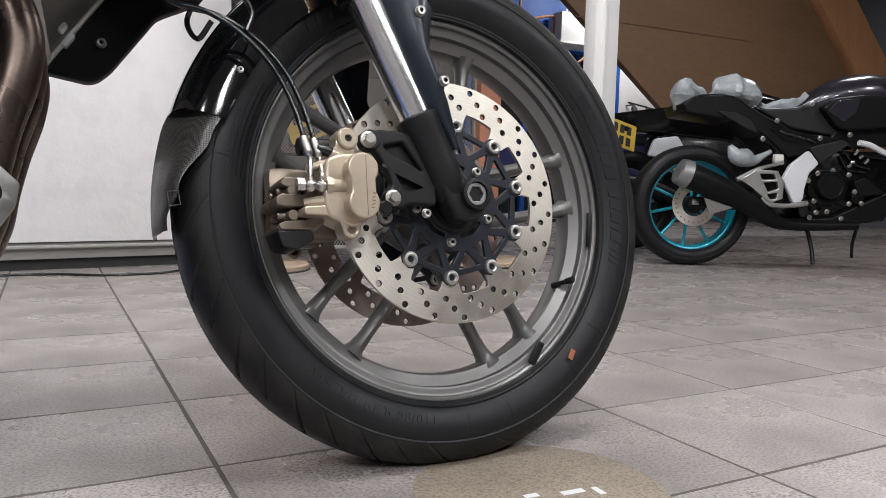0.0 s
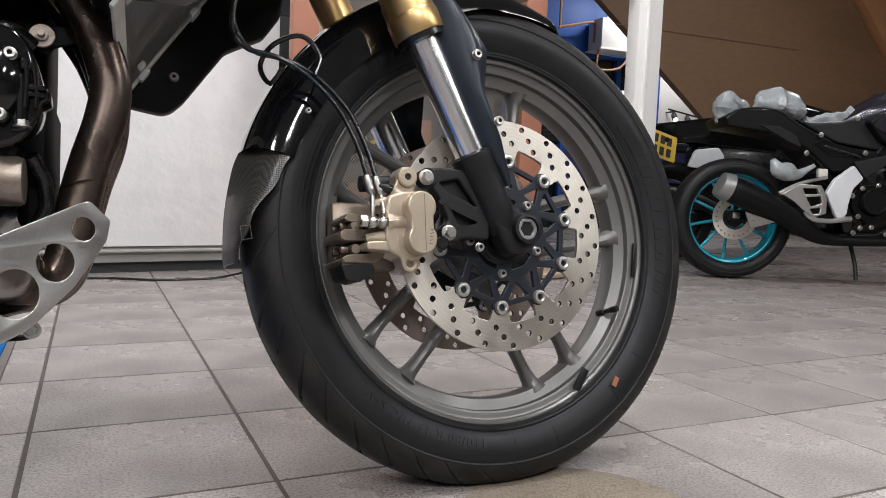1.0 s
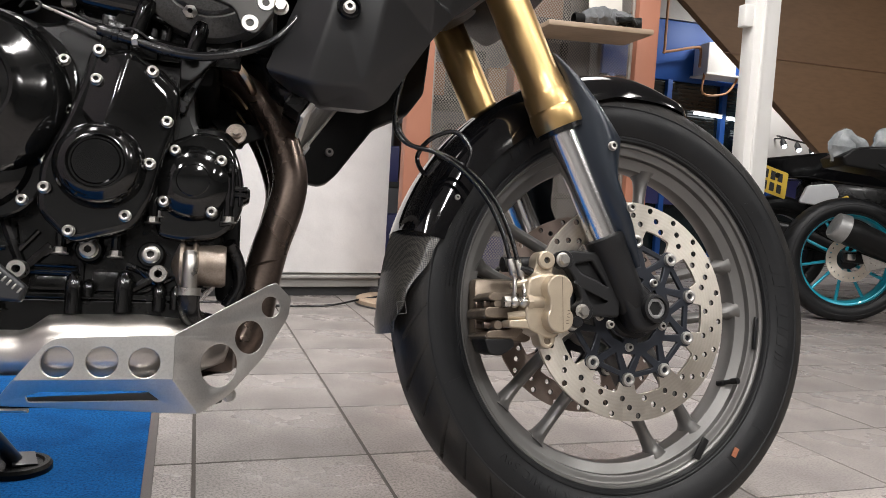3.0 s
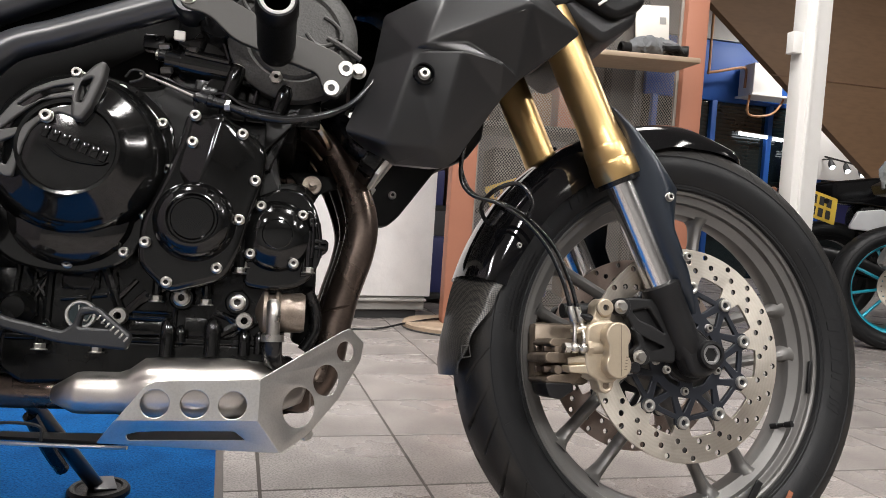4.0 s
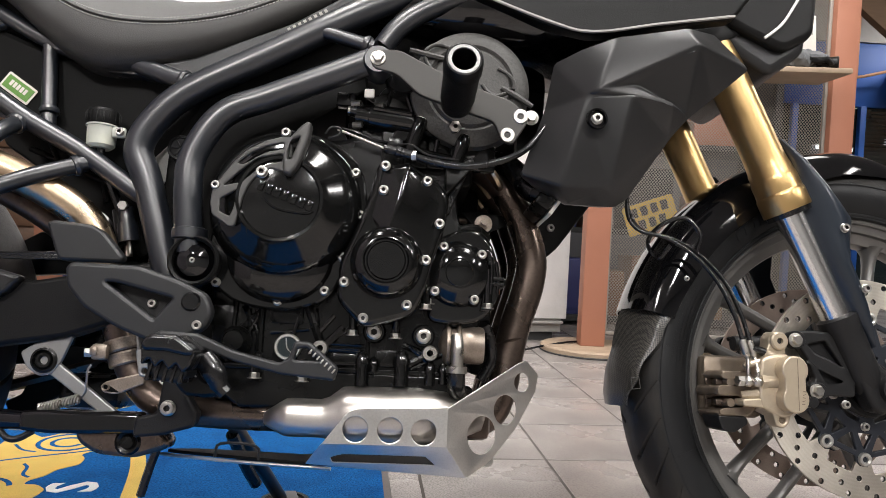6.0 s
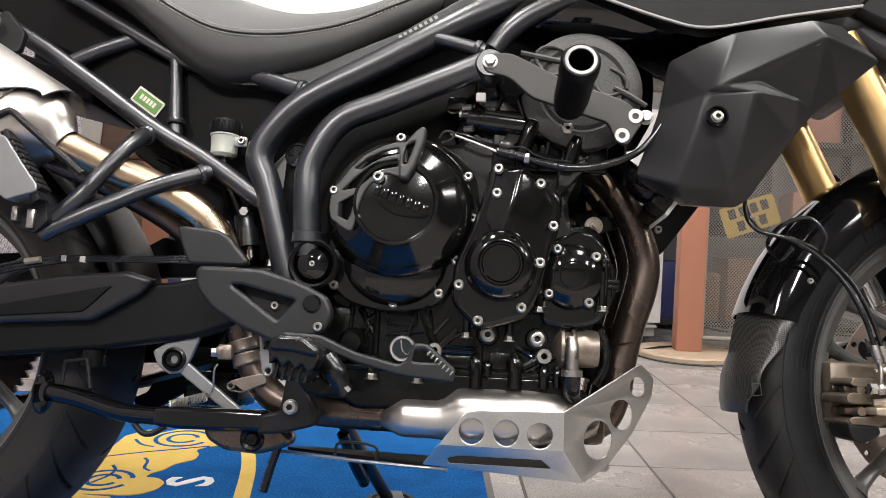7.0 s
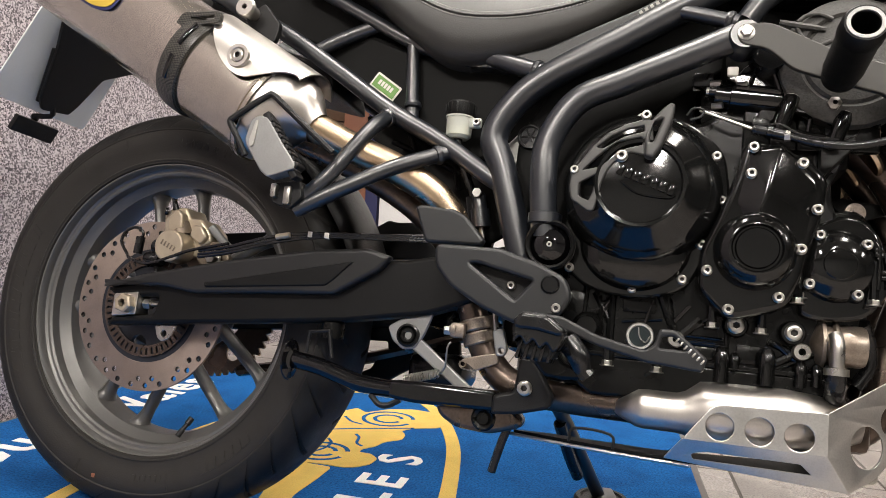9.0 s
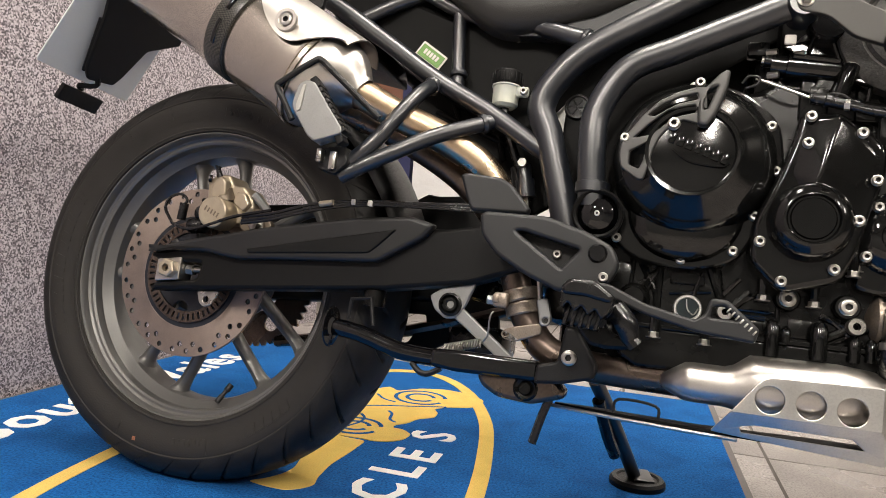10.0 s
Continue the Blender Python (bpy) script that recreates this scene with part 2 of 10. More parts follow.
M_MESH = mat("expanded_steel", (0.30, 0.275, 0.245), 0.45, 0.3, grain=(0.2, 300), blotch=(0.25, 9))
M_WOODL = mat("pale_wood", (0.36, 0.27, 0.19), 0.6, grain=(0.4, 90), blotch=(0.3, 6), stretch=(0.15, 1, 1), bump=0.1)
M_PLY = mat("brown_ply", (0.20, 0.115, 0.06), 0.6, grain=(0.3, 60), blotch=(0.5, 3), stretch=(0.2, 1, 1), bump=0.1)
M_BEAM = mat("stained_beam", (0.45, 0.22, 0.10), 0.5, grain=(0.35, 60), blotch=(0.35, 4), stretch=(1, 1, 0.15), bump=0.1)
M_BLUE = mat("blue_paint", (0.01, 0.085, 0.36), 0.5, blotch=(0.3, 2))
M_BLUEDARK = mat("navy_paint", (0.03, 0.035, 0.13), 0.5, blotch=(0.3, 4))
M_GLASSDARK = mat("dark_glazing", (0.012, 0.02, 0.022), 0.08, blotch=(0.2, 3), spec=0.6)
M_PLATEY = mat("yellow_plate", (0.62, 0.42, 0.06), 0.35, blotch=(0.12, 12))
M_INK = mat("black_ink", (0.02, 0.02, 0.02), 0.5, blotch=(0.2, 20))
M_PAPER = mat("paper", (0.74, 0.70, 0.64), 0.7, blotch=(0.1, 10))
M_GREYCARD = mat("plate_back", (0.66, 0.68, 0.67), 0.35, grain=(0.05, 300), blotch=(0.2, 9))

M_RUBBER = mat("tyre_rubber", (0.0095, 0.0100, 0.0108), 0.46, grain=(0.3, 600), blotch=(0.4, 18), rough_var=0.10, bump=0.2, bump_scale=500, spec=0.26, dark=(0.008, 0.008, 0.008))
M_RUBBERW = mat("tyre_rubber_dusty", (0.0100, 0.0098, 0.0095), 0.50, grain=(0.3, 600), blotch=(0.75, 22), rough_var=0.12, bump=0.35, bump_scale=420, spec=0.22, dark=(0.026, 0.023, 0.020))
M_RUBBERD = mat("tyre_rubber_brown_dust", (0.024, 0.0215, 0.0190), 0.60, grain=(0.3, 600), blotch=(0.5, 20), rough_var=0.08, bump=0.3, bump_scale=420, spec=0.25, dark=(0.018, 0.016, 0.014))
M_CRASH = mat("anodised_plate_grey", (0.042, 0.040, 0.036), 0.48, 0.2, grain=(0.2, 900), blotch=(0.15, 12), spec=0.45)
M_GUARD = mat("graphite_guard", (0.060, 0.059, 0.057), 0.40, 0.35, grain=(0.2, 900), blotch=(0.15, 12), bump=0.15, bump_scale=900, spec=0.5)
M_CASTGREY = mat("grey_speckled_casting", (0.055, 0.054, 0.050), 0.55, 0.1, grain=(0.8, 380), blotch=(0.3, 20), bump=0.5, bump_scale=420, dark=(0.024, 0.023, 0.021))
M_RIM = mat("rim_graphite", (0.160, 0.156, 0.149), 0.38, 0.5, grain=(0.2, 700), blotch=(0.3, 16), rough_var=0.06, bump=0.06, bump_scale=900, spec=0.4)
M_DISC = mat("brake_steel", (0.70, 0.655, 0.58), 0.44, 1.0, grain=(0.2, 900), blotch=(0.25, 30), rough_var=0.08)
# turned wear tracks on the disc faces
nt = M_DISC.node_tree
b = nt.nodes["Principled BSDF"]
ring = nt.nodes.new("ShaderNodeTexWave")
ring.wave_type, ring.rings_direction = "RINGS", "Y"
ring.inputs["Scale"].default_value, ring.inputs["Distortion"].default_value, ring.inputs["Detail"].default_value = 64, 2.5, 4
co = nt.nodes.new("ShaderNodeTexCoord")
nt.links.new(co.outputs["Object"], ring.inputs["Vector"])
ramp_ = nt.nodes.new("ShaderNodeValToRGB")
ramp_.color_ramp.elements[0].color, ramp_.color_ramp.elements[1].color = (0.95, 0.94, 0.92, 1), (1, 1, 1, 1)
nt.links.new(ring.outputs["Fac"], ramp_.inputs["Fac"])
mul = nt.nodes.new("ShaderNodeMix")
mul.data_type, mul.blend_type = "RGBA", "MULTIPLY"
mul.inputs[0].default_value = 1.0
nt.links.new(b.inputs["Base Color"].links[0].from_socket, mul.inputs[6])
nt.links.new(ramp_.outputs["Color"], mul.inputs[7])
nt.links.new(mul.outputs[2], b.inputs["Base Color"])
# rusty brown of the rear disc; painted shade on the far front disc
M_DISCR = mat("brake_steel_rust_and_shade", (0.30, 0.235, 0.20), 0.5, 0.7, grain=(0.35, 700), blotch=(0.4, 25), rough_var=0.1)
M_CARRIER = mat("carrier_anodised", (0.016, 0.019, 0.026), 0.38, 0.2, grain=(0.15, 700), blotch=(0.2, 30), bump=0.05)
M_STEEL = mat("zinc_steel", (0.52, 0.50, 0.465), 0.32, 1.0, grain=(0.3, 900), blotch=(0.5, 70), rough_var=0.08)
M_CHROME = mat("chrome", (0.80, 0.79, 0.78), 0.18, 1.0, blotch=(0.08, 14), rough_var=0.03)
M_GOLD = mat("gold_anodised", (0.57, 0.385, 0.17), 0.34, 1.0, grain=(0.06, 900), blotch=(0.12, 16), rough_var=0.05)
M_CALIPER = mat("champagne_enamel", (0.47, 0.395, 0.295), 0.36, 0.55, grain=(0.12, 900), blotch=(0.4, 40), rough_var=0.08, bump=0.15, bump_scale=900)
# the champagne tone at a little under half its brightness
M_CALDARK = mat("dark_caliper_metal", (0.215, 0.172, 0.130), 0.42, 0.6, grain=(0.3, 700), blotch=(0.5, 60), rough_var=0.1, bump=0.15, bump_scale=700)
M_BLACKCAST = mat("black_casting", (0.010, 0.010, 0.0105), 0.40, 0.0, grain=(0.2, 700), blotch=(0.25, 20), bump=0.25, bump_scale=900, spec=0.28)
M_GLOSS = mat("gloss_black", (0.003, 0.003, 0.0035), 0.07, 0.0, blotch=(0.2, 20), coat=0.4, spec=0.4, rough_var=0.02)
M_ENGINE = mat("engine_black", (0.0040, 0.0041, 0.0040), 0.11, 0.0, grain=(0.3, 300), blotch=(0.3, 20), coat=0.2, spec=0.42, rough_var=0.06, bump=0.06, bump_scale=160, bump_far=0.0012)
M_ENGINED = mat("engine_black_dull", (0.0030, 0.0031, 0.0029), 0.27, 0.0, grain=(0.2, 500), blotch=(0.4, 25), rough_var=0.1, coat=0.12, bump=0.13, bump_scale=360, spec=0.24, bump_far=0.0008)
M_FRAME = mat("frame_satin", (0.0085, 0.0105, 0.0145), 0.33, 0.0, grain=(0.2, 900), blotch=(0.2, 15), spec=1.0)
M_PLASTIC = mat("black_plastic", (0.0045, 0.0045, 0.0045), 0.42, 0.0, grain=(0.25, 900), blotch=(0.15, 10), bump=0.3, bump_scale=1100, spec=0.20)
M_PLASTICB = mat("graphite_plastic", (0.018, 0.0185, 0.0195), 0.38, 0.1, grain=(0.2, 900), blotch=(0.15, 10), bump=0.2, bump_scale=1000, spec=0.42)
M_SATIN = mat("satin_black_panel", (0.0135, 0.0135, 0.0138), 0.34, 0.0, grain=(0.25, 700), blotch=(0.2, 8), bump=0.14, bump_scale=1500, spec=0.42, bump_far=0.0006)
M_LEATHER = mat("seat_vinyl", (0.028, 0.0270, 0.0255), 0.46, grain=(0.35, 700), blotch=(0.15, 10), bump=0.5, bump_scale=1000, spec=0.35, bump_far=0.0006)
M_SEATTOP = mat("seat_vinyl_grey", (0.055, 0.054, 0.052), 0.50, grain=(0.3, 700), blotch=(0.15, 10), bump=0.4, bump_scale=700)
M_THREAD = mat("stitch_thread", (0.36, 0.35, 0.33), 0.8, blotch=(0.2, 50))
M_ALU = mat("brushed_skid_alloy", (0.60, 0.59, 0.565), 0.36, 1.0, grain=(0.25, 500), blotch=(0.3, 18), rough_var=0.09, bump=0.08, bump_scale=300)
M_MUFF = mat("brushed_muffler", (0.66, 0.61, 0.535), 0.20, 1.0, grain=(0.15, 400), blotch=(0.25, 7), rough_var=0.05, bump=0.03, bump_scale=700)
M_STAIN = mat("stainless_polished", (0.60, 0.565, 0.525), 0.36, 1.0, grain=(0.14, 500), blotch=(0.3, 12), rough_var=0.07, bump=0.03, bump_scale=600)
M_HEADER = mat("heat_stained_pipe", (0.15, 0.115, 0.095), 0.30, 0.9, grain=(0.3, 250), blotch=(0.6, 14), rough_var=0.12, dark=(0.05, 0.037, 0.032))
M_BRONZE = mat("bronzed_pipe", (0.60, 0.46, 0.32), 0.33, 1.0, grain=(0.15, 300), blotch=(0.6, 9), rough_var=0.08, dark=(0.36, 0.22, 0.12))
M_HOSE = mat("rubber_hose", (0.005, 0.005, 0.0055), 0.24, blotch=(0.25, 40), rough_var=0.08)
M_RESV = mat("milky_reservoir", (0.74, 0.76, 0.68), 0.30, grain=(0.1, 300), blotch=(0.3, 40))
M_GREEN = mat("green_sticker", (0.13, 0.30, 0.05), 0.4, grain=(0.3, 400), blotch=(0.3, 60))
M_CREAM = mat("cream_plastic", (0.62, 0.60, 0.55), 0.45, blotch=(0.2, 30))
M_TEAL = mat("teal_enamel", (0.01, 0.30, 0.40), 0.28, 0.2, blotch=(0.15, 10), coat=0.4)
M_WRAP = mat("clear_wrap", (0.50, 0.53, 0.54), 0.18, grain=(0.3, 60), blotch=(0.7, 14), bump=0.5, bump_scale=30, bump_far=0.004, dark=(0.22, 0.24, 0.25), spec=0.6)
M_PURPLE = mat("dark_metallic_tank", (0.035, 0.032, 0.042), 0.22, 0.5, blotch=(0.2, 8), coat=0.5)
M_RED = mat("red_enamel", (0.33, 0.12, 0.06), 0.5, grain=(0.5, 300), blotch=(0.5, 60))
M_LAMP = glow("lamp_diffuser", (1.0, 0.96, 0.9), 6.0)
M_STRIP = glow("lit_strip", (0.9, 0.95, 1.0), 4.0)

# the speckled loop pile: pale and dark tufts
nt = M_SPECK.node_tree
b = nt.nodes["Principled BSDF"]
vor = nt.nodes.new("ShaderNodeTexVoronoi")
vor.inputs["Scale"].default_value = 300
co = nt.nodes.new("ShaderNodeTexCoord")
nt.links.new(co.outputs["Object"], vor.inputs["Vector"])
ramp = nt.nodes.new("ShaderNodeValToRGB")
ramp.color_ramp.elements[0].position, ramp.color_ramp.elements[0].color = 0.12, (0.072, 0.063, 0.070, 1)
ramp.color_ramp.elements[1].position, ramp.color_ramp.elements[1].color = 0.8, (0.43, 0.385, 0.405, 1)
e = ramp.color_ramp.elements.new(0.45)
e.color = (0.205, 0.180, 0.192, 1)
sep = nt.nodes.new("ShaderNodeSeparateColor")
nt.links.new(vor.outputs["Color"], sep.inputs["Color"])
nt.links.new(sep.outputs["Red"], ramp.inputs["Fac"])
nt.links.new(ramp.outputs["Color"], b.inputs["Base Color"])

# woven carbon: small light and dark weave
M_CARBON = mat("carbon_weave", (0.03, 0.03, 0.03), 0.30, spec=0.35)
nt = M_CARBON.node_tree
b = nt.nodes["Principled BSDF"]
chk = nt.nodes.new("ShaderNodeTexChecker")
chk.inputs["Scale"].default_value = 560
chk.inputs["Color1"].default_value, chk.inputs["Color2"].default_value = (0.075, 0.071, 0.062, 1), (0.012, 0.012, 0.012, 1)
co = nt.nodes.new("ShaderNodeTexCoord")
mp = nt.nodes.new("ShaderNodeMapping")
mp.inputs["Rotation"].default_value = (0, radians(40), 0)
nt.links.new(co.outputs["Object"], mp.inputs["Vector"])
nt.links.new(mp.outputs["Vector"], chk.inputs["Vector"])
nt.links.new(chk.outputs["Color"], b.inputs["Base Color"])

# darker steel for sockets, bores and drilled holes: painted shade
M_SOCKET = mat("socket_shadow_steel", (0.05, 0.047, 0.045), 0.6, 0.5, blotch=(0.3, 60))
M_PEGGREY = mat("peg_alloy_grey", (0.30, 0.30, 0.295), 0.42, 0.7, grain=(0.2, 600), blotch=(0.3, 30), rough_var=0.08)
M_FARWHITE = mat("white_plastic", (0.62, 0.63, 0.64), 0.35, blotch=(0.2, 12))
M_AMBER = mat("amber_plastic", (0.55, 0.18, 0.03), 0.3, blotch=(0.2, 30))
M_FILM = mat("brown_sticker_film", (0.27, 0.225, 0.175), 0.6, grain=(0.9, 330), blotch=(0.3, 9), bump=0.3, bump_scale=400, spec=0.25, dark=(0.11, 0.09, 0.07))
M_BROWNWOOD = mat("dark_brown_boards", (0.17, 0.085, 0.045), 0.5, grain=(0.4, 60), blotch=(0.4, 5), stretch=(0.2, 1, 1), bump=0.1)
M_FORKGUARD = mat("blue_black_guard", (0.012, 0.017, 0.025), 0.30, 0.1, grain=(0.15, 900), blotch=(0.15, 10), bump=0.1, bump_scale=1100, spec=0.5)

# milky plastic lets some light through
M_RESV.node_tree.nodes["Principled BSDF"].inputs["Transmission Weight"].default_value = 0.45
M_WRAP.node_tree.nodes["Principled BSDF"].inputs["Transmission Weight"].default_value = 0.35
M_CAPWHITE = mat("flat_screw_zinc", (0.50, 0.49, 0.46), 0.42, 0.9, grain=(0.3, 900), blotch=(0.3, 80), rough_var=0.08)


# turned steel: the gloss is drawn out round the axle
def turned(ma, amount, axis="Y"):
    nt_ = ma.node_tree
    tg = nt_.nodes.new("ShaderNodeTangent")
    tg.direction_type, tg.axis = "RADIAL", axis
    b_ = nt_.nodes["Principled BSDF"]
    b_.inputs["Anisotropic"].default_value = amount
    nt_.links.new(tg.outputs["Tangent"], b_.inputs["Tangent"])


turned(M_DISC, 0.6)
turned(M_DISCR, 0.6)
M_GLOVE = mat("grey_textile", (0.13, 0.135, 0.14), 0.85, grain=(0.5, 300), blotch=(0.5, 30), bump=0.6, bump_scale=300)
M_RUSTBAND = mat("weathered_clamp_steel", (0.33, 0.28, 0.235), 0.40, 0.8, grain=(0.4, 500), blotch=(0.7, 45), rough_var=0.12, bump=0.2, bump_scale=600, dark=(0.12, 0.085, 0.06))
M_FLUID = mat("straw_fluid", (0.70, 0.66, 0.42), 0.3, blotch=(0.1, 30))
M_INNER = mat("matt_black_moulding", (0.004, 0.004, 0.0038), 0.55, grain=(0.3, 500), blotch=(0.3, 12), bump=0.15, bump_scale=500, spec=0.12)

# ---- the room ----
def slab(name, x0, x1, y0, y1, z0, z1, material, label, category="wall", bevel=0.0):
    ob = part(name, block(x1 - x0, y1 - y0, z1 - z0, bevel, ((x0 + x1) / 2, (y0 + y1) / 2, (z0 + z1) / 2)), material)
    return tagged(ob, label, category, kind="structure")


X0, X1, Y0, Y1 = -3.2, 9.6, -5.2, 6.4
floor = slab("floor", X0, X1, Y0, Y1, -0.12, -0.0009, M_GROUT, "grey stoneware tile floor with dark joints", "floor")
slab("ceiling", X0, X1, Y0, Y1, CEIL, CEIL + 0.12, M_CEIL, "plain grey showroom ceiling", "ceiling")
slab("wall_south", X0, X1, Y0 - 0.15, Y0, -0.12, CEIL, M_WALL, "plain grey painted wall")
slab("wall_west", X0 - 0.15, X0, Y0, Y1, -0.12, CEIL, M_WALL, "plain grey painted side wall")
slab("wall_east", X1, X1 + 0.15, Y0, Y1, -0.12, CEIL, M_DARKWALL, "dark side wall of the workshop")
slab("wall_north", X0, X1, Y1, Y1 + 0.15, -0.12, CEIL, M_DARKWALL, "dark rear wall of the workshop")
for lx, ly, sx, sy, watts in LAMPS:
    lamp = thing("ceiling_lamp", pose(lx, ly, CEIL), "white rectangular ceiling lamp panel, switched on", "ceiling lamp", "ceiling lamps")
    part("frame", block(sx + 0.06, sy + 0.06, 0.03, 0.004, (0, 0, -0.015)), M_WHITE, lamp)
    part("diffuser", block(sx, sy, 0.008, 0, (0, 0, -0.033)), M_LAMP, lamp)

# speckled partition behind the rear wheel
part_a = slab("partition_pile", -0.64, -0.58, -2.2, 1.45, 0.0, 2.3, M_SPECK, "grey speckled loop-pile covered display partition", "partition")

# rough white display wall on a grey plinth
wm = pose(0.84, 2.17, 0, 0, 0, 13)
wall_d = thing("display_wall", wm, "rough white rendered display wall on a grey plinth", "display wall", kind="structure")
part("board", block(2.09, 0.08, 2.2, 0.004, (-0.225, 0.04, 1.205)), M_RENDER, wall_d)
part("plinth", block(2.06, 0.07, 0.062, 0.004, (-0.23, 0.05, 0.072)), M_PLINTH, wall_d)
part("plinth_rail", block(2.06, 0.02, 0.012, 0.003, (-0.23, 0.0, 0.088)), M_PLINTH, wall_d)
part("foot", block(2.0, 0.05, 0.04, 0, (-0.23, 0.065, 0.02)), M_BLACKGAP, wall_d)
slab("partition_white", -0.50, 0.9, 2.72, 2.80, 0, 2.3, M_WHITE, "plain white painted partition", "partition")

# terracotta posts on wooden bases, with expanded metal between them
def display_post(x, y, h, w=0.105):
    ob = thing("display_post", pose(x, y, 0), "terracotta painted square steel post on a round wooden base", "post", "display posts")
    part("base", lathe([(0, 0), (0.205, 0), (0.215, 0.006), (0.215, 0.022), (0.208, 0.028), (0, 0.028)], 40), M_WOODL, ob, "pale round wooden base", m=pose(0, 0, 0, 90))
    part("rubber_rim", moved(lathe([(0.217, 0.001), (0.219, 0.004), (0.217, 0.008)], 40, True), pose(0, 0, 0, 90)), M_BLACKGAP, ob)
    part("post", block(w, 0.08, h - 0.028, 0.004, (0, 0, h / 2 + 0.014)), M_ORANGE, ob)
    return ob


display_post(1.692, 2.10, 2.4)
display_post(2.722, 2.10, 2.4)
display_post(-0.70, 2.34, 2.4, 0.13)
slab("navy_post", -0.634, -0.572, 2.30, 2.36, 0, 2.4, M_BLUEDARK, "dark navy painted upright", "post")


def expanded_metal(x0, x1, z0, z1, px=0.026, pz=0.0150, w=0.0013):
    """Zigzag strands that touch at their peaks: a sheet of diamonds."""
    verts, faces = [], []
    rows = int((z1 - z0) / pz)
    cols = int((x1 - x0) / (px / 2))
    for r in range(rows):
        for side in (0, 1):
            s0 = len(verts)
            for i in range(cols + 1):
                up = (i % 2 == 0) ^ bool(side)
                x, z = x0 + i * px / 2, z0 + (r + 0.5) * pz + (pz * 0.5 - w * 0.3) * (1 if up else -1) * (1 if side == 0 else 1)
                for dy, dz in ((-1, -1), (1, -1), (1, 1), (-1, 1)):
                    verts.append((x, dy * w * 0.8, z + dz * w))
            for i in range(cols):
                a, b_ = s0 + 4 * i, s0 + 4 * i + 4
                for k in range(4):
                    faces.append((a + k, a + (k + 1) % 4, b_ + (k + 1) % 4, b_ + k))
    me = bpy.data.meshes.new("expanded_metal")
    me.from_pydata(verts, [], faces)
    return me


panel = thing("mesh_panel", pose(0, 2.10, 0), "expanded metal panel in a thin frame between terracotta posts", "mesh panel")
me = expanded_metal(1.75, 2.665, 0.09, 1.75)
tagged(part("expanded_sheet", me, M_MESH, panel), "fine diamond mesh of pale steel strands", kind="stuff")
for z in (0.085, 1.755):
    part("rail", block(0.92, 0.012, 0.014, 0.002, (2.207, 0, z)), M_MESH, panel)
for x in (1.752, 2.662):
    part("stile", block(0.014, 0.012, 1.68, 0.002, (x, 0, 0.92)), M_MESH, panel)

# white pillar
pillar = thing("pillar", pose(3.305, 2.06, 0), "white painted square steel pillar with a small bracket", "pillar", kind="structure")
part("shaft", block(0.135, 0.09, CEIL, 0.006, (0, 0, CEIL / 2)), M_WHITE, pillar)
part("rib", block(0.018, 0.02, CEIL, 0.004, (-0.02, -0.05, CEIL / 2)), M_WHITE, pillar)
part("bracket", block(0.05, 0.05, 0.10, 0.004, (-0.092, -0.01, 1.39)), M_WHITE, pillar)

# blue rear shopfront with dark glazing and lit strips
front = thing("shopfront", pose(0, 6.0, 0), "blue painted shopfront with dark glazing", "shopfront", kind="structure")
part("fascia", block(3.0, 0.06, 0.62, 0.01, (6.0, 0.1, 2.16)), M_BLUE, front)
part("glazing", block(3.0, 0.02, 1.85, 0, (6.0, 0.12, 0.925)), M_GLASSDARK, front)
part("upper_wall", block(3.0, 0.06, 0.42, 0, (6.0, 0.1, 2.69)), M_PLINTH, front, "pale grey upper wall")
for x in (4.6, 5.28, 5.95, 6.6, 7.3):
    part("mullion", block(0.06, 0.06, 1.85, 0.005, (x, 0.06, 0.925)), M_BLUE, front)
part("low_panel", block(3.0, 0.05, 0.35, 0, (6.0, 0.07, 0.72)), M_BLUEDARK, front)
for i in range(22):
    part("shutter_slat", block(2.9, 0.02, 0.05, 0.006, (6.0, 0.098, 0.95 + i * 0.041)), M_GLASSDARK, front)
wbox = thing("wall_box", pose(5.70, 5.9, 2.06), "white metal wall box on blue fascia with pipes", "wall box")
part("case", block(0.34, 0.26, 0.32, 0.01), M_WHITE, wbox)
part("shelf", block(0.62, 0.3, 0.02, 0.004, (0.12, 0, -0.16)), M_WHITE, wbox)
part("pipe", tube([(-0.18, -0.1, -0.15), (-0.18, -0.1, -0.36), (0.08, -0.1, -0.34), (0.2, -0.1, -0.2), (0.2, -0.1, -0.14)], 0.012, 8, 4), M_BEAM, wbox)
for x in (-0.02, 0.04, 0.10):
    part("conduit", tube([(x, 0, 0.14), (x, 0, 0.62)], 0.009, 8, 1), M_WHITE, wbox)
pipe_ob = thing("copper_pipe", pose(5.1, 5.9, 2.1), "thin copper pipe on the blue fascia", "pipe")
part("pipe", tube([(0, 0, 0.7), (0, 0, 0.05), (0.02, 0, 0.0), (0.36, 0, 0.08), (0.42, 0, 0.05), (0.42, 0, -0.12)], 0.014, 8, 5), M_BEAM, pipe_ob)
for x, z, l in ((5.0, 1.42, 0.36), (5.75, 1.52, 0.34), (6.05, 1.50, 0.12), (6.3, 1.36, 0.3)):
    st = part("strip_light", block(l + 0.02, 0.07, 0.012, 0.003, (0, 0.03, 0.024)), M_WHITE, front, "small lit strip light on the glazing", pose(x, 0.02, z, 0, 3))
    part("lamp_tube", block(l, 0.03, 0.03, 0.008), M_STRIP, st)

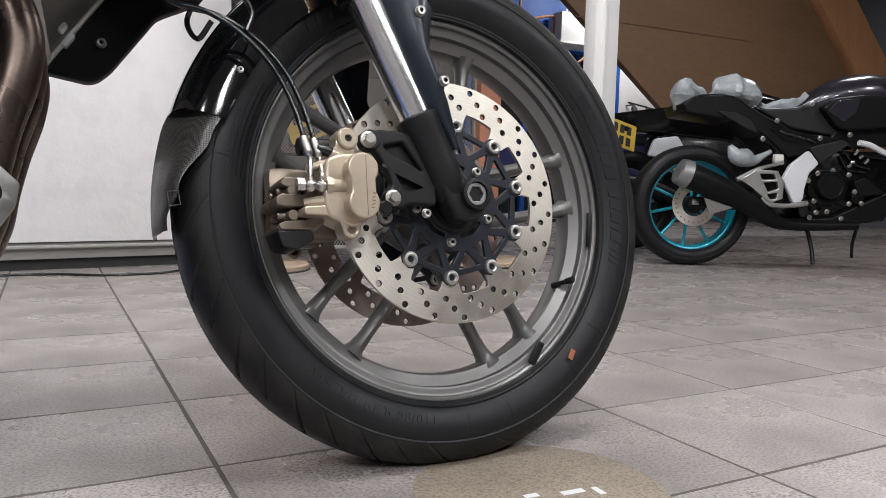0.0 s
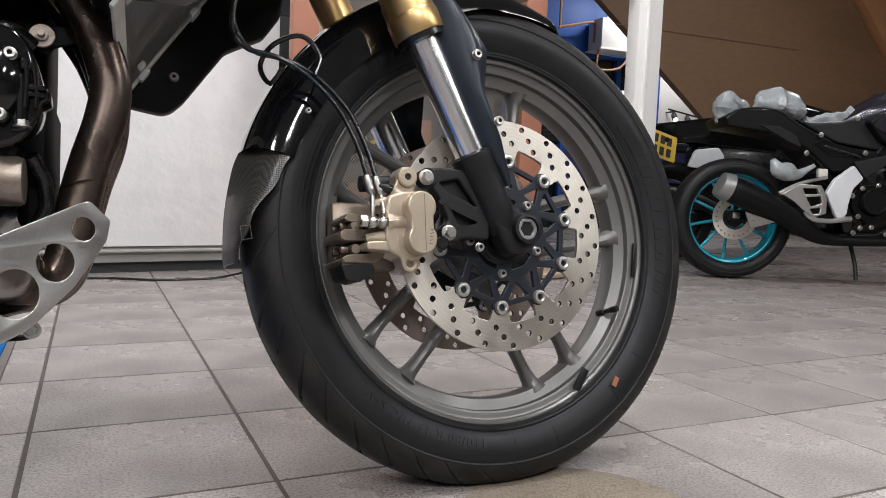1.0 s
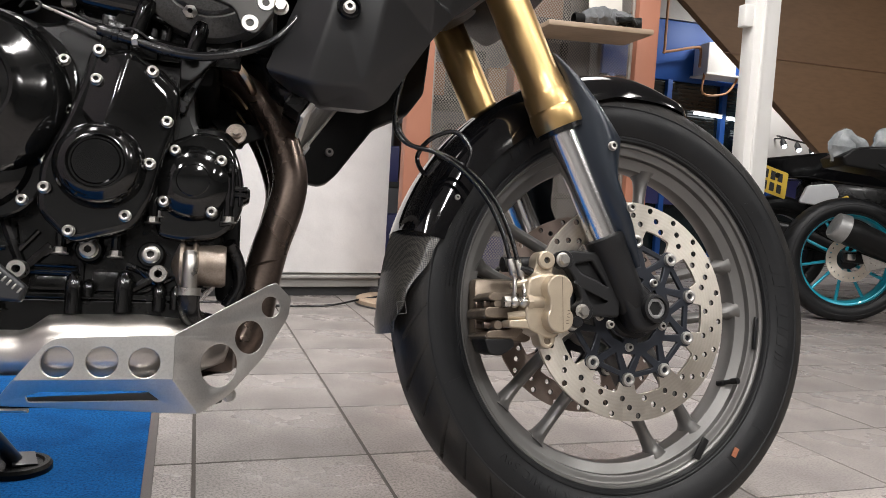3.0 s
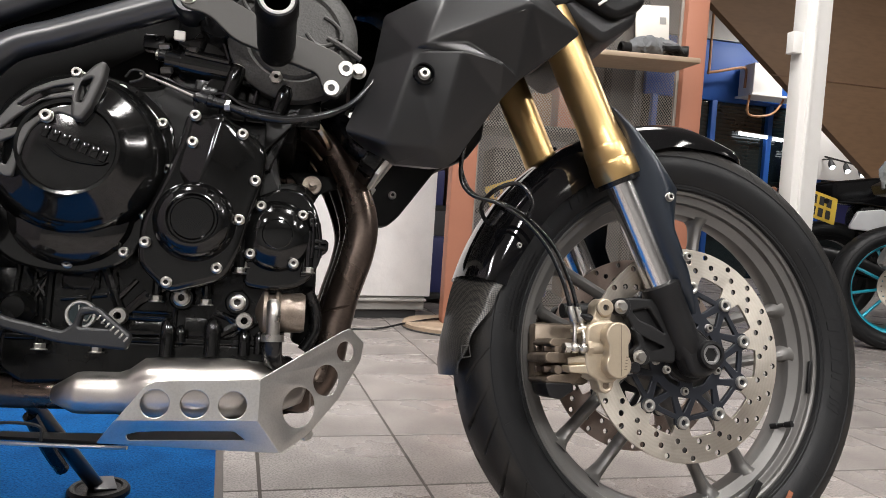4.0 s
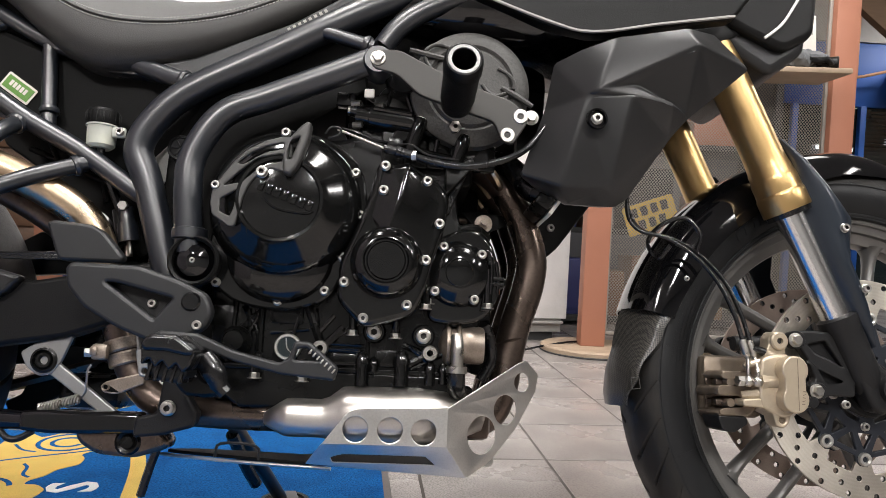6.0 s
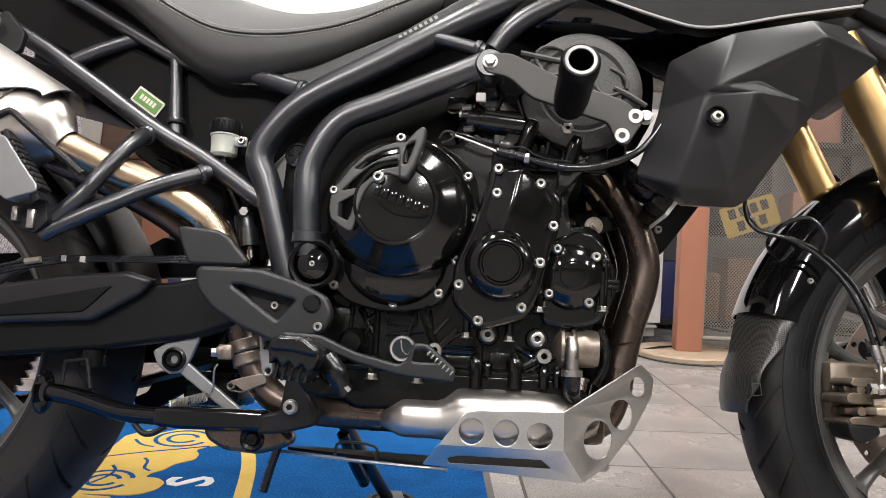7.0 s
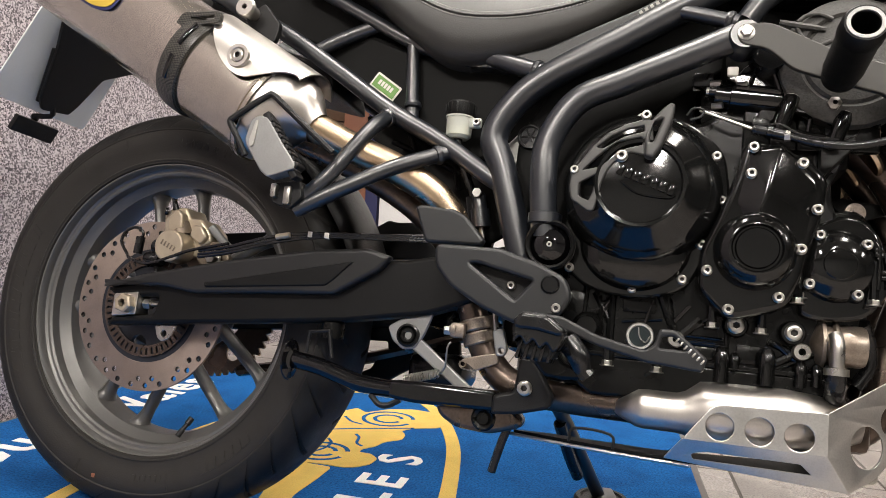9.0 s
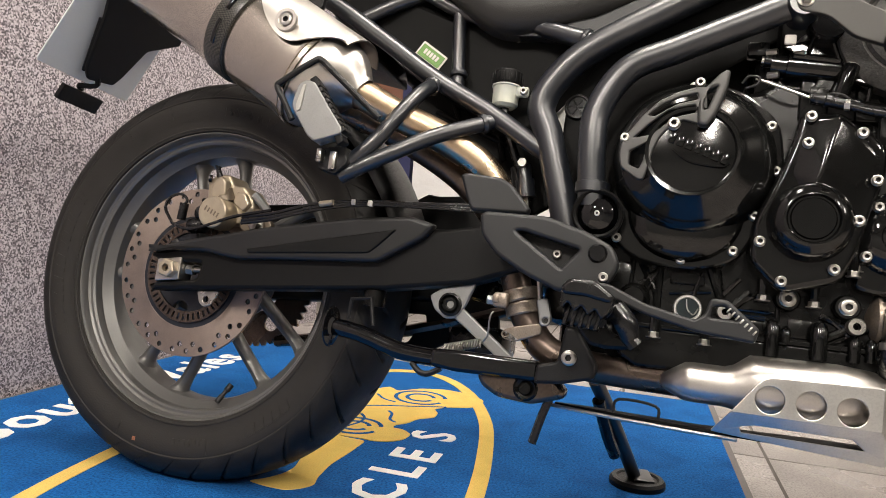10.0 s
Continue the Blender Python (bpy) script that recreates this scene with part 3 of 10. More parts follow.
# pale lit recess beside the glazing, with a track of spotlights
part("recess_panel", block(1.1, 0.05, 0.62, 0.004, (7.02, 0.03, 1.43)), M_WHITE, front, "pale painted recess wall")
part("recess_post", block(0.05, 0.06, 1.85, 0.004, (6.44, 0.0, 0.925)), M_BLUE, front)
track = thing("light_track", pose(6.85, 5.84, 1.30, 0, 8, 0), "black ceiling track with small lit spotlights", "track light")
part("rail", block(0.72, 0.02, 0.016, 0.003), M_INK, track)
for x in (-0.25, 0.25):
    part("bracket", block(0.02, 0.185, 0.012, 0.002, (x, 0.092, 0)), M_INK, track)
for k in range(4):
    spot = part("spotlight", tube([(-0.28 + 0.19 * k, 0, -0.01), (-0.28 + 0.19 * k, -0.01, -0.05), (-0.28 + 0.19 * k, -0.05, -0.10)], [0.012, 0.030, 0.034], 12, 2), M_INK, track)
    part("lens", lathe([(0, -0.002), (0.026, -0.002), (0.028, 0.002), (0, 0.002)], 16), M_STRIP, spot, "small lit lens", pose(-0.28 + 0.19 * k, -0.053, -0.104, 40))
poster = thing("poster", pose(6.22, 5.93, 1.34), "dark glossy poster with pale patches on the glazing", "poster")
part("sheet", block(0.34, 0.004, 0.62, 0.001), M_BLUEDARK, poster)
for x, z, w, h in ((-0.06, 0.16, 0.12, 0.14), (0.08, 0.02, 0.08, 0.10), (-0.04, -0.16, 0.16, 0.10), (0.10, 0.22, 0.05, 0.06)):
    part("patch", block(w, 0.002, h, 0.0, (x, -0.004, z)), M_PLINTH, poster)

# sloping plywood underside of the stair, with its stained string board
stair = thing("stair", pose(0, 4.0, 0), "sloping brown plywood stair underside with stained beam", "stair", kind="structure")
part("underside", plate([(2.95, 2.90), (6.0, 0.55), (8.6, 0.55), (6.35, 2.90)], -0.02, 0.05, bevel=0.004), M_PLY, stair)
part("string_board", plate([(6.25, 2.90), (8.5, 0.55), (9.05, 0.55), (6.82, 2.90)], -0.12, -0.02, bevel=0.006), M_BEAM, stair)
for k in range(3):
    x = 4.4 + k * 1.0
    part("ply_joint", block(1.9, 0.006, 0.006, 0, (x, -0.022, 2.46 - 0.77 * k)), M_BROWNWOOD, stair)

# number plate hung behind the mesh
def yellow_plate(m, w, h, label):
    ob = thing("number_plate", m, label, "number plate", "yellow number plates")
    part("plate", plate(rounded([(-w / 2, -h / 2), (w / 2, -h / 2), (w / 2, h / 2), (-w / 2, h / 2)], 0.012), 0, 0.003, bevel=0.0005), M_PLATEY, ob)
    for row, n in ((0.22, 4), (-0.22, 3)):
        for i in range(n):
            part("bar", block(w * 0.13, 0.002, h * 0.32, 0, ((i - (n - 1) / 2) * w * 0.2, -0.002, row * h)), M_INK, ob)
    return ob


yellow_plate(pose(1.93, 2.115, 0.60, 0, -20, 0), 0.23, 0.13, "yellow number plate hung tilted behind the metal mesh")

# shelf on the mesh with gloves and a paper card
shelf = thing("shelf", pose(2.41, 1.96, 1.20, 0, -1.5, 0), "small pale wooden shelf fixed to the metal mesh", "shelf")
part("board", block(0.47, 0.25, 0.022, 0.004, (-0.025, 0, 0)), M_WOODL, shelf)
gl = thing("glove", pose(2.42, 1.93, 1.235), "dark grey textile glove lying on the wooden shelf", "glove", "gloves")
bm = tube([(-0.09, 0, 0.0), (-0.05, 0.0, 0.022), (0.0, 0, 0.036), (0.04, 0, 0.030), (0.08, 0, 0.012)], [0.024, 0.034, 0.036, 0.034, 0.022], 22, 6, flat=0.8)
for v in bm.verts:
    v.co += noise.noise_vector(v.co * 42) * 0.011 + noise.noise_vector(v.co * 110) * 0.004
part("palm", bm, M_GLOVE, gl, "crumpled grey palm")
for k in range(4):
    bm = tube([(0.06, -0.03 + 0.02 * k, 0.02 + 0.006 * (k % 2)), (0.10, -0.035 + 0.022 * k, 0.020), (0.125, -0.034 + 0.023 * k, 0.024 - 0.01 * (k % 3)), (0.15, -0.03 + 0.024 * k, 0.004)], [0.013, 0.012, 0.012, 0.009], 10, 4)
    for v in bm.verts:
        v.co += noise.noise_vector(v.co * 90) * 0.004
    part("finger", bm, M_PLASTIC, gl, "black glove finger")
part("cuff", moved(lathe([(0.024, -0.02), (0.028, -0.018), (0.030, 0.02), (0.026, 0.024)], 18, True), pose(-0.10, 0, 0.006, 0, 0, 90)), M_PLASTIC, gl, "black knitted cuff")
gl2 = copy_thing(gl, pose(2.50, 1.98, 1.245, 0, 0, 150))
gl2["label"] = "black textile glove folded on top of another"
card = thing("paper_card", pose(2.50, 2.06, 1.39, 0, -4, 0), "cream paper price card fixed to mesh", "card")
part("sheet", block(0.16, 0.004, 0.17, 0.0005), M_PAPER, card)
part("mark", block(0.03, 0.002, 0.03, 0, (0.05, -0.003, 0.02)), M_PLINTH, card)

cable = thing("floor_cable", pose(0, 0, 0), "thin black cable lying on the tiles by the display wall", "cable")
part("flex", tube([(0.70, 2.00, 0.006), (0.95, 2.04, 0.005), (1.15, 1.97, 0.005), (1.35, 2.00, 0.006), (1.47, 2.06, 0.020), (1.58, 2.10, 0.034), (1.66, 2.14, 0.036)], 0.0045, 8, 8), M_HOSE, cable)

cab = thing("wooden_cabinet", pose(-1.20, 2.62, 0), "brown boarded wooden cabinet standing behind the partition", "cabinet")
part("carcass", block(0.62, 0.30, 1.16, 0.004, (0, 0.16, 0.60)), M_BROWNWOOD, cab)
part("foot", block(0.58, 0.26, 0.02, 0.0, (0, 0.16, 0.01)), M_BLACKGAP, cab)
for k in range(6):
    part("board", block(0.60, 0.018, 0.178, 0.004, (0, 0.002, 0.13 + 0.186 * k)), M_BROWNWOOD, cab)
sheet = thing("paper_sheet", pose(-1.19, 2.588, 0.95, 0, 6, 0), "white paper sheet fixed to a brown wooden cabinet", "paper")
part("leaf", block(0.13, 0.003, 0.24, 0.0005, (0, 0.0145, 0)), M_PAPER, sheet)

# spares stored behind the metal mesh
rack = thing("storage_rack", pose(2.25, 2.95, 0), "dark steel storage rack with boxes behind metal mesh", "rack")
for z in (0.04, 0.52, 1.0, 1.48, 1.92):
    part("shelf_board", block(1.3, 0.45, 0.03, 0.003, (0, 0.2, z)), M_BLACKGAP, rack)
for x in (-0.63, 0.63):
    for y in (0.0, 0.4):
        part("upright", block(0.04, 0.04, 1.95, 0.003, (x, y, 0.975)), M_BLACKGAP, rack)
rng = random.Random(5)
for z in (0.055, 0.535, 1.015, 1.495):
    x = -0.58
    while x < 0.42:
        w, h, d = rng.uniform(0.10, 0.26), rng.uniform(0.14, 0.36), rng.uniform(0.2, 0.34)
        tone = rng.choice([M_BROWNWOOD, M_PLY, M_BLACKGAP, M_BLACKGAP, M_ORANGE, M_BROWNWOOD, M_BLUEDARK])
        bx = thing("storage_box", pose(2.25 + x + w / 2, 2.97, z, 0, 0, rng.uniform(-8, 8)), {M_BROWNWOOD: "brown cardboard box on a rack shelf", M_PLY: "brown cardboard box on a rack shelf", M_DARKWALL: "grey plastic box on a rack shelf", M_BLACKGAP: "black plastic box on a rack shelf", M_ORANGE: "reddish carton on a rack shelf", M_PLINTH: "pale grey carton on a rack shelf", M_BLUEDARK: "navy plastic box on a rack shelf"}[tone], "box", "boxes behind the mesh")
        part("carton", block(w, d, h, 0.006, (0, d / 2, h / 2)), tone, bx)
        part("lid_flap", block(w * 0.98, d * 0.49, 0.006, 0.001, (0, d * 0.26, h + 0.003)), tone, bx)
        x += w + rng.uniform(0.02, 0.12)

# ---- mat ----
def flat(outline, z0, z1, holes=(), bevel=0.0008):
    """A sheet lying level, from an outline in x and y."""
    me_ = plate(outline, 0, z1 - z0, holes, bevel)
    me_.transform(Matrix(((1, 0, 0, 0), (0, 0, 1, 0), (0, 1, 0, z0), (0, 0, 0, 1))))
    me_.flip_normals()
    return me_


def ribbon(line, width):
    """The outline of a band of even width along a line."""
    left, right = [], []
    for k, q in enumerate(line):
        d = (line[min(k + 1, len(line) - 1)] - line[max(k - 1, 0)]).normalized()
        n = Vector((-d.y, d.x)) * width / 2
        left.append((q.x + n.x, q.y + n.y))
        right.append((q.x - n.x, q.y - n.y))
    return left + right[::-1]


def floor_letters(words, size, m, parent, material):
    me_ = lettering(words, size, 0.001, 1.08, 0.0, size * 0.022)
    me_.transform(Matrix.Rotation(radians(-90), 4, "X"))
    me_.transform(m)
    part("printed_word", me_, material, parent)


door_mat = thing("floor_mat", pose(0, 0, 0), "blue pile floor mat with yellow and white print and rubber border", "floor mat")
part("border", flat([(-0.576, -0.95), (0.968, -0.95), (0.849, 0.66), (0.829, 0.985), (-0.576, 0.945)], 0.0002, 0.005), M_MATE, door_mat, "brown-black rubber border")
part("carpet_field", flat([(-0.558, -0.935), (0.952, -0.935), (0.834, 0.66), (0.814, 0.968), (-0.558, 0.928)], 0.001, 0.0085), M_MAT, door_mat, "bright blue carpet pile")


def shifted(me_):
    """The print lies a finger's width towards the rear wheel."""
    me_.transform(Matrix.Translation((-0.011, -0.004, 0)))
    return me_


oval_pts = [(0.455, -0.35), (0.475, -0.15), (0.457, 0.056), (0.414, 0.283), (0.357, 0.492), (0.262, 0.695), (0.155, 0.818), (0.053, 0.838), (-0.045, 0.75), (-0.12, 0.55), (-0.165, 0.25), (-0.155, 0.0), (-0.118, -0.26), (-0.05, -0.5)]
part("yellow_ring", shifted(flat(ribbon([Vector((p.x, p.y)) for p in spline([(a, b2, 0) for a, b2 in oval_pts], 8)], 0.030), 0.007, 0.0097)), M_MATY, door_mat, "yellow printed ring")
part("yellow_swoosh", flat(rounded([(0.056, 0.265), (0.131, 0.227), (0.182, 0.227), (0.184, 0.153), (0.182, 0.079), (0.191, 0.015), (0.202, -0.016), (0.192, -0.037), (0.173, -0.056), (0.139, -0.057), (0.101, -0.051), (0.121, -0.029), (0.134, 0.002), (0.137, 0.033), (0.115, 0.112)], 0.012), 0.007, 0.0096), M_MATY, door_mat, "yellow printed swoosh")
part("yellow_emblem", flat(rounded([(0.064, 0.35), (0.045, 0.459), (0.028, 0.581), (0.059, 0.642), (0.093, 0.613), (0.132, 0.667), (0.19, 0.695), (0.255, 0.687), (0.3, 0.649), (0.307, 0.607), (0.29, 0.567), (0.241, 0.54), (0.221, 0.51), (0.24, 0.485), (0.245, 0.448), (0.216, 0.414), (0.21, 0.377), (0.192, 0.352), (0.193, 0.33), (0.218, 0.332), (0.243, 0.309), (0.242, 0.272), (0.224, 0.245), (0.196, 0.232), (0.169, 0.235), (0.123, 0.23), (0.079, 0.244)], 0.010), 0.007, 0.0098), M_MATY, door_mat, "yellow printed emblem")
for (cx, cy), r in (((0.162, 0.585), 0.059), ((0.162, 0.585), 0.032), ((0.123, 0.303), 0.053), ((0.123, 0.303), 0.029)):
    part("emblem_line", flat(ribbon([Vector((cx + r * math.cos(radians(a)), cy + r * math.sin(radians(a)))) for a in range(20, 350, 10)], 0.010), 0.0085, 0.0101), M_MAT, door_mat)
for pts in ([(0.057, 0.433), (0.116, 0.472), (0.19, 0.511), (0.241, 0.54)], [(0.14, 0.44), (0.156, 0.42), (0.167, 0.382), (0.186, 0.366)], [(0.109, 0.285), (0.121, 0.325), (0.118, 0.36), (0.099, 0.387)], [(0.062, 0.559), (0.093, 0.526), (0.126, 0.514)]):
    part("emblem_line", flat(ribbon([Vector((p.x, p.y)) for p in spline([(a, b2, 0) for a, b2 in pts], 6)], 0.007), 0.0085, 0.0101), M_MAT, door_mat)
for ch, x, y, turn in (("C", 0.312, 0.015, 98), ("L", 0.306, 0.115, 96), ("E", 0.308, 0.200, 97), ("S", 0.300, 0.325, 104)):
    floor_letters(ch, 0.122, pose(x - 0.010, y, 0.0085, 0, 0, turn - 4), door_mat, M_MATW)
floor_letters("South Wales", 0.150, pose(-0.425, 0.30, 0.0085, 0, 0, 92), door_mat, M_MATW)

# a worn round floor sticker under the front tyre
sticker = thing("floor_sticker", pose(1.582, -0.200, 0), "worn brown round sticker stuck on the floor tiles", "floor sticker")
part("film", lathe([(0, 0.0012), (0.146, 0.0012), (0.147, 0.0008), (0.147, 0.0002), (0, 0.0002)], 64), M_FILM, sticker, "", pose(0, 0, 0, 90))
for k, (dx, dy, w, h) in enumerate(((0.030, -0.020, 0.030, 0.010), (0.060, -0.028, 0.008, 0.020), (-0.020, -0.012, 0.018, 0.009), (0.02, -0.05, 0.03, 0.012))):
    part("print_bar", block(w, h, 0.0006, 0.0002, (dx, dy, 0.0014)), M_FARWHITE, sticker)

# ---- the motorcycle: its frame of reference leans on the side stand ----
BIKE = pose(0, -0.044, 0) @ pose(0, 0, 0, -10)
bike = thing("motorcycle", BIKE, "black adventure motorcycle with gold fork leaning on its side stand", "motorcycle")
RAKE = Vector((-math.sin(radians(24)), 0, math.cos(radians(24))))
FRONT = Matrix.Translation((1.528, 0, 0.317)) @ Matrix.Rotation(radians(3.27), 4, RAKE)


def on(x, y, z, rx=0, ry=0, rz=0):
    return FRONT @ pose(x, y, z, rx, ry, rz)


def sidewall(R, half, bead_r, bead_y, shoulder):
    """Radius and half width down the side of a tyre, with its moulded ridges."""
    lo = R - shoulder
    d = lo - bead_r
    return [(lo - 0.0015, half + 0.0004), (lo - 0.0035, half - 0.0004), (lo - 0.006, half + 0.0006), (lo - 0.014, half + 0.0012), (lo - d * 0.42, half + 0.0006), (lo - d * 0.62, half - 0.003), (lo - d * 0.80, (half + bead_y) / 2),
            (bead_r + 0.0085, bead_y + 0.0052), (bead_r + 0.0075, bead_y + 0.0060), (bead_r + 0.0055, bead_y + 0.0058), (bead_r + 0.0045, bead_y + 0.0048), (bead_r + 0.002, bead_y + 0.0045), (bead_r, bead_y)]


def tyre_mesh(R, half, bead_r, bead_y, shoulder, n=1440, slashes=20, twist=1.0, place=None, tread=None, wall=None):
    """A road tyre with slash grooves cut in its tread; flattened where it meets the floor."""
    ns = 91 if n > 500 else 25
    sv = np.linspace(-1, 1, ns)
    side = sidewall(R, half, bead_r, bead_y, shoulder)
    rs = np.concatenate([[r for r, y in reversed(side)], R - shoulder * np.abs(sv) ** 2.3, [r for r, y in side]])
    ys = np.concatenate([[-y for r, y in reversed(side)], half * np.sin(sv * math.pi / 2 * 0.93) / math.sin(math.pi / 2 * 0.93), [y for r, y in side]])
    k = len(side)
    th = np.arange(n) * 2 * math.pi / n
    rad = np.repeat(rs[None, :], n, 0)
    a = np.abs(sv)[None, :]
    sgn = np.where(sv > 0, 0.5, 0.0)[None, :]
    ph = (th[:, None] * slashes / (2 * math.pi) + twist * (a ** 1.4) * 0.62 + sgn) % 1.0

    def groove(centre, width, lo, hi):
        d = np.abs((ph - centre + 0.5) % 1.0 - 0.5)
        wide = width * (0.55 + 0.6 * (1 - a))
        return np.clip((wide - d) / 0.022 + 0.5, 0, 1) * np.clip((a - lo) / 0.06, 0, 1) * np.clip((hi - a) / 0.03, 0, 1)

    cut = np.maximum(groove(0.10, 0.024, 0.06, 1.0), groove(0.58, 0.020, 0.36, 1.0))
    rad[:, k:k + ns] -= 0.0052 * cut
    m = len(rs)
    co = np.stack([rad * np.cos(th)[:, None], np.repeat(ys[None, :], n, 0), rad * np.sin(th)[:, None]], -1).reshape(-1, 3)
    if place is not None:
        mw = np.array(place[0])
        w = co @ mw[:3, :3].T + mw[:3, 3]
        w[:, 2] = np.maximum(w[:, 2], place[1])
        co = (w - mw[:3, 3]) @ mw[:3, :3]
    i, j = np.meshgrid(np.arange(n), np.arange(m - 1), indexing="ij")
    q = np.stack([i * m + j, ((i + 1) % n) * m + j, ((i + 1) % n) * m + j + 1, i * m + j + 1], -1).reshape(-1, 4)
    me = bpy.data.meshes.new("tyre")
    me.from_pydata(co.tolist(), [], q.tolist())
    if tread:
        me.materials.append(wall)
        me.materials.append(tread)
        me.polygons.foreach_set("material_index", ((j >= k) & (j < k + ns - 1)).astype(int).reshape(-1).tolist())
    me.polygons.foreach_set("use_smooth", [True] * len(me.polygons))
    me.set_sharp_from_angle(angle=radians(30))
    return me


def side_height(side, r):
    """Half width of the sidewall at radius r."""
    for (r0, y0), (r1, y1) in zip(side, side[1:]):
        if r1 <= r <= r0:
            return y0 + (y1 - y0) * (r0 - r) / (r0 - r1)
    return side[0][1] if r > side[0][0] else side[-1][1]


def arc_marks(r, side, start, widths, h, gap, lift=0.0012, slant=0.0, n=4):
    """Raised bars along an arc of the sidewall at -y; a width of 0 leaves a space."""
    bm = bmesh.new()
    a = start

    def bar(a0, a1, r0, r1):
        grid = []
        for k in range(n + 1):
            t = a0 + (a1 - a0) * k / n
            row = []
            for rr in (r0, (r0 + r1) / 2, r1):
                tt = t + slant * (rr - r) / r
                y = -side_height(side, rr)
                row.append((bm.verts.new((rr * math.cos(tt), y + 0.001, rr * math.sin(tt))), bm.verts.new((rr * math.cos(tt), y - lift, rr * math.sin(tt)))))
            grid.append(row)
        for k in range(n):
            for q in range(2):
                bm.faces.new((grid[k][q][1], grid[k][q + 1][1], grid[k + 1][q + 1][1], grid[k + 1][q][1]))
            bm.faces.new((grid[k][0][0], grid[k][0][1], grid[k + 1][0][1], grid[k + 1][0][0]))
            bm.faces.new((grid[k][2][1], grid[k][2][0], grid[k + 1][2][0], grid[k + 1][2][1]))
        for e_ in (grid[0], grid[n]):
            for q in range(2):
                bm.faces.new((e_[q][0], e_[q][1], e_[q + 1][1], e_[q + 1][0]))

    for w in widths:
        da = w / r
        if w > 0:
            bar(a, a + da, r - h / 2, r + h / 2)
        a += da + gap / r
    return bm


def arc_words(words, r, side, centre, size, lift=0.0007):
    """Raised letters bent along the sidewall, tops outwards, reading clockwise when seen from -y."""
    me = lettering(words, size, 0.0005, 1.15)
    for v in me.vertices:
        x, yy, z = v.co
        t = centre - x / r
        rr = r + z
        v.co = (rr * math.cos(t), yy - side_height(side, rr) - lift, rr * math.sin(t))
    return me


def cast_wheel(flange, width, spoke_off, phases, hub_r, hub_w, sr, name, label, m):
    """A rim with its parallel spoke pairs and hub."""
    f, w = flange, width
    inner = [(f - 0.0015, 1.02), (f - 0.004, 1.04), (f - 0.008, 1.03), (f - 0.0105, 0.97), (f - 0.0112, 0.84), (f - 0.0145, 0.80), (f - 0.0185, 0.80), (f - 0.0215, 0.76), (f - 0.0225, 0.55), (f - 0.030, 0.45), (f - 0.036, 0.38), (f - 0.0378, 0.25), (f - 0.0385, 0.0)]
    prof = [(f, -w), (f, -w + 0.004), (f - 0.010, -w + 0.008), (f - 0.0115, -w * 0.55), (f - 0.027, -w * 0.36), (f - 0.027, w * 0.36), (f - 0.0115, w * 0.55),
            (f - 0.010, w - 0.008), (f, w - 0.004), (f, w)] + [(r, w * u) for r, u in inner] + [(r, -w * u) for r, u in inner[-2::-1]]
    rim = part(name, lathe(prof, 160, True), M_RIM, bike, label, m)
    r_out = f - 0.036
    for ph in phases:
        for sgn in (-1, 1):
            off = spoke_off * sgn
            x1 = math.sqrt(r_out ** 2 - off ** 2)
            x0 = math.sqrt(max(hub_r ** 2 - (off * 0.8) ** 2, 0.0004))
            pts = [(x0, 0, off * 0.8), (x0 + (x1 - x0) * 0.35, 0, off * 0.9), (x0 + (x1 - x0) * 0.8, 0, off), (x1 - 0.008, 0, off), (x1 + 0.004, 0, off)]
            sp = tube(pts, [sr * 1.1, sr * 0.95, sr * 0.9, sr * 1.15, sr * 1.9], 12, 4, True, 1.25)
            part("spoke", sp, M_RIM, rim, "", Matrix.Rotation(-ph, 4, "Y"))
    hub = [(0.0, -hub_w), (hub_r * 0.55, -hub_w), (hub_r * 0.6, -hub_w + 0.004), (hub_r * 1.05, -hub_w + 0.006), (hub_r * 1.08, -hub_w + 0.014), (hub_r * 0.8, -hub_w + 0.024),
           (hub_r * 0.78, hub_w - 0.024), (hub_r * 1.08, hub_w - 0.014), (hub_r * 1.05, hub_w - 0.006), (hub_r * 0.6, hub_w - 0.004), (0.0, hub_w)]
    part("hub", lathe(hub, 48), M_RIM, rim)
    return rim


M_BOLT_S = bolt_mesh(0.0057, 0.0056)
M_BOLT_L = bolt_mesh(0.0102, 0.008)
M_HEX = hex_mesh(0.0075, 0.009)
M_HEX.materials.append(M_STEEL)
M_HEXS = hex_mesh(0.0085, 0.008, 1.3, 0.004)
M_HEXS.materials.append(M_STEEL)



def bolts(parent, mesh, places, name="bolt", label=""):
    for p in places:
        x, y, z = p[:3]
        sc = p[3] if len(p) > 3 else 1.0
        ob = new(name, mesh)
        ob.parent = parent
        ob.matrix_basis = pose(x, y, z, 0, (x * 7919 + z * 5003) % 60, 0) @ Matrix.Scale(sc, 4)
        if label:
            ob["label"] = label


# front wheel
fw = cast_wheel(0.2535, 0.039, 0.036, [radians(10.7 + 72 * k) for k in range(5)], 0.052, 0.058, 0.0095, "front_wheel", "graphite cast wheel with paired spokes", FRONT)
FT = (0.3285, 0.0555, 0.2475, 0.0415, 0.030)
part("tyre", tyre_mesh(*FT, place=(BIKE @ FRONT, 0.0005), tread=M_RUBBERW, wall=M_RUBBER), M_RUBBER, fw, "black tyre with slash tread and raised markings")
FSIDE = sidewall(*FT)
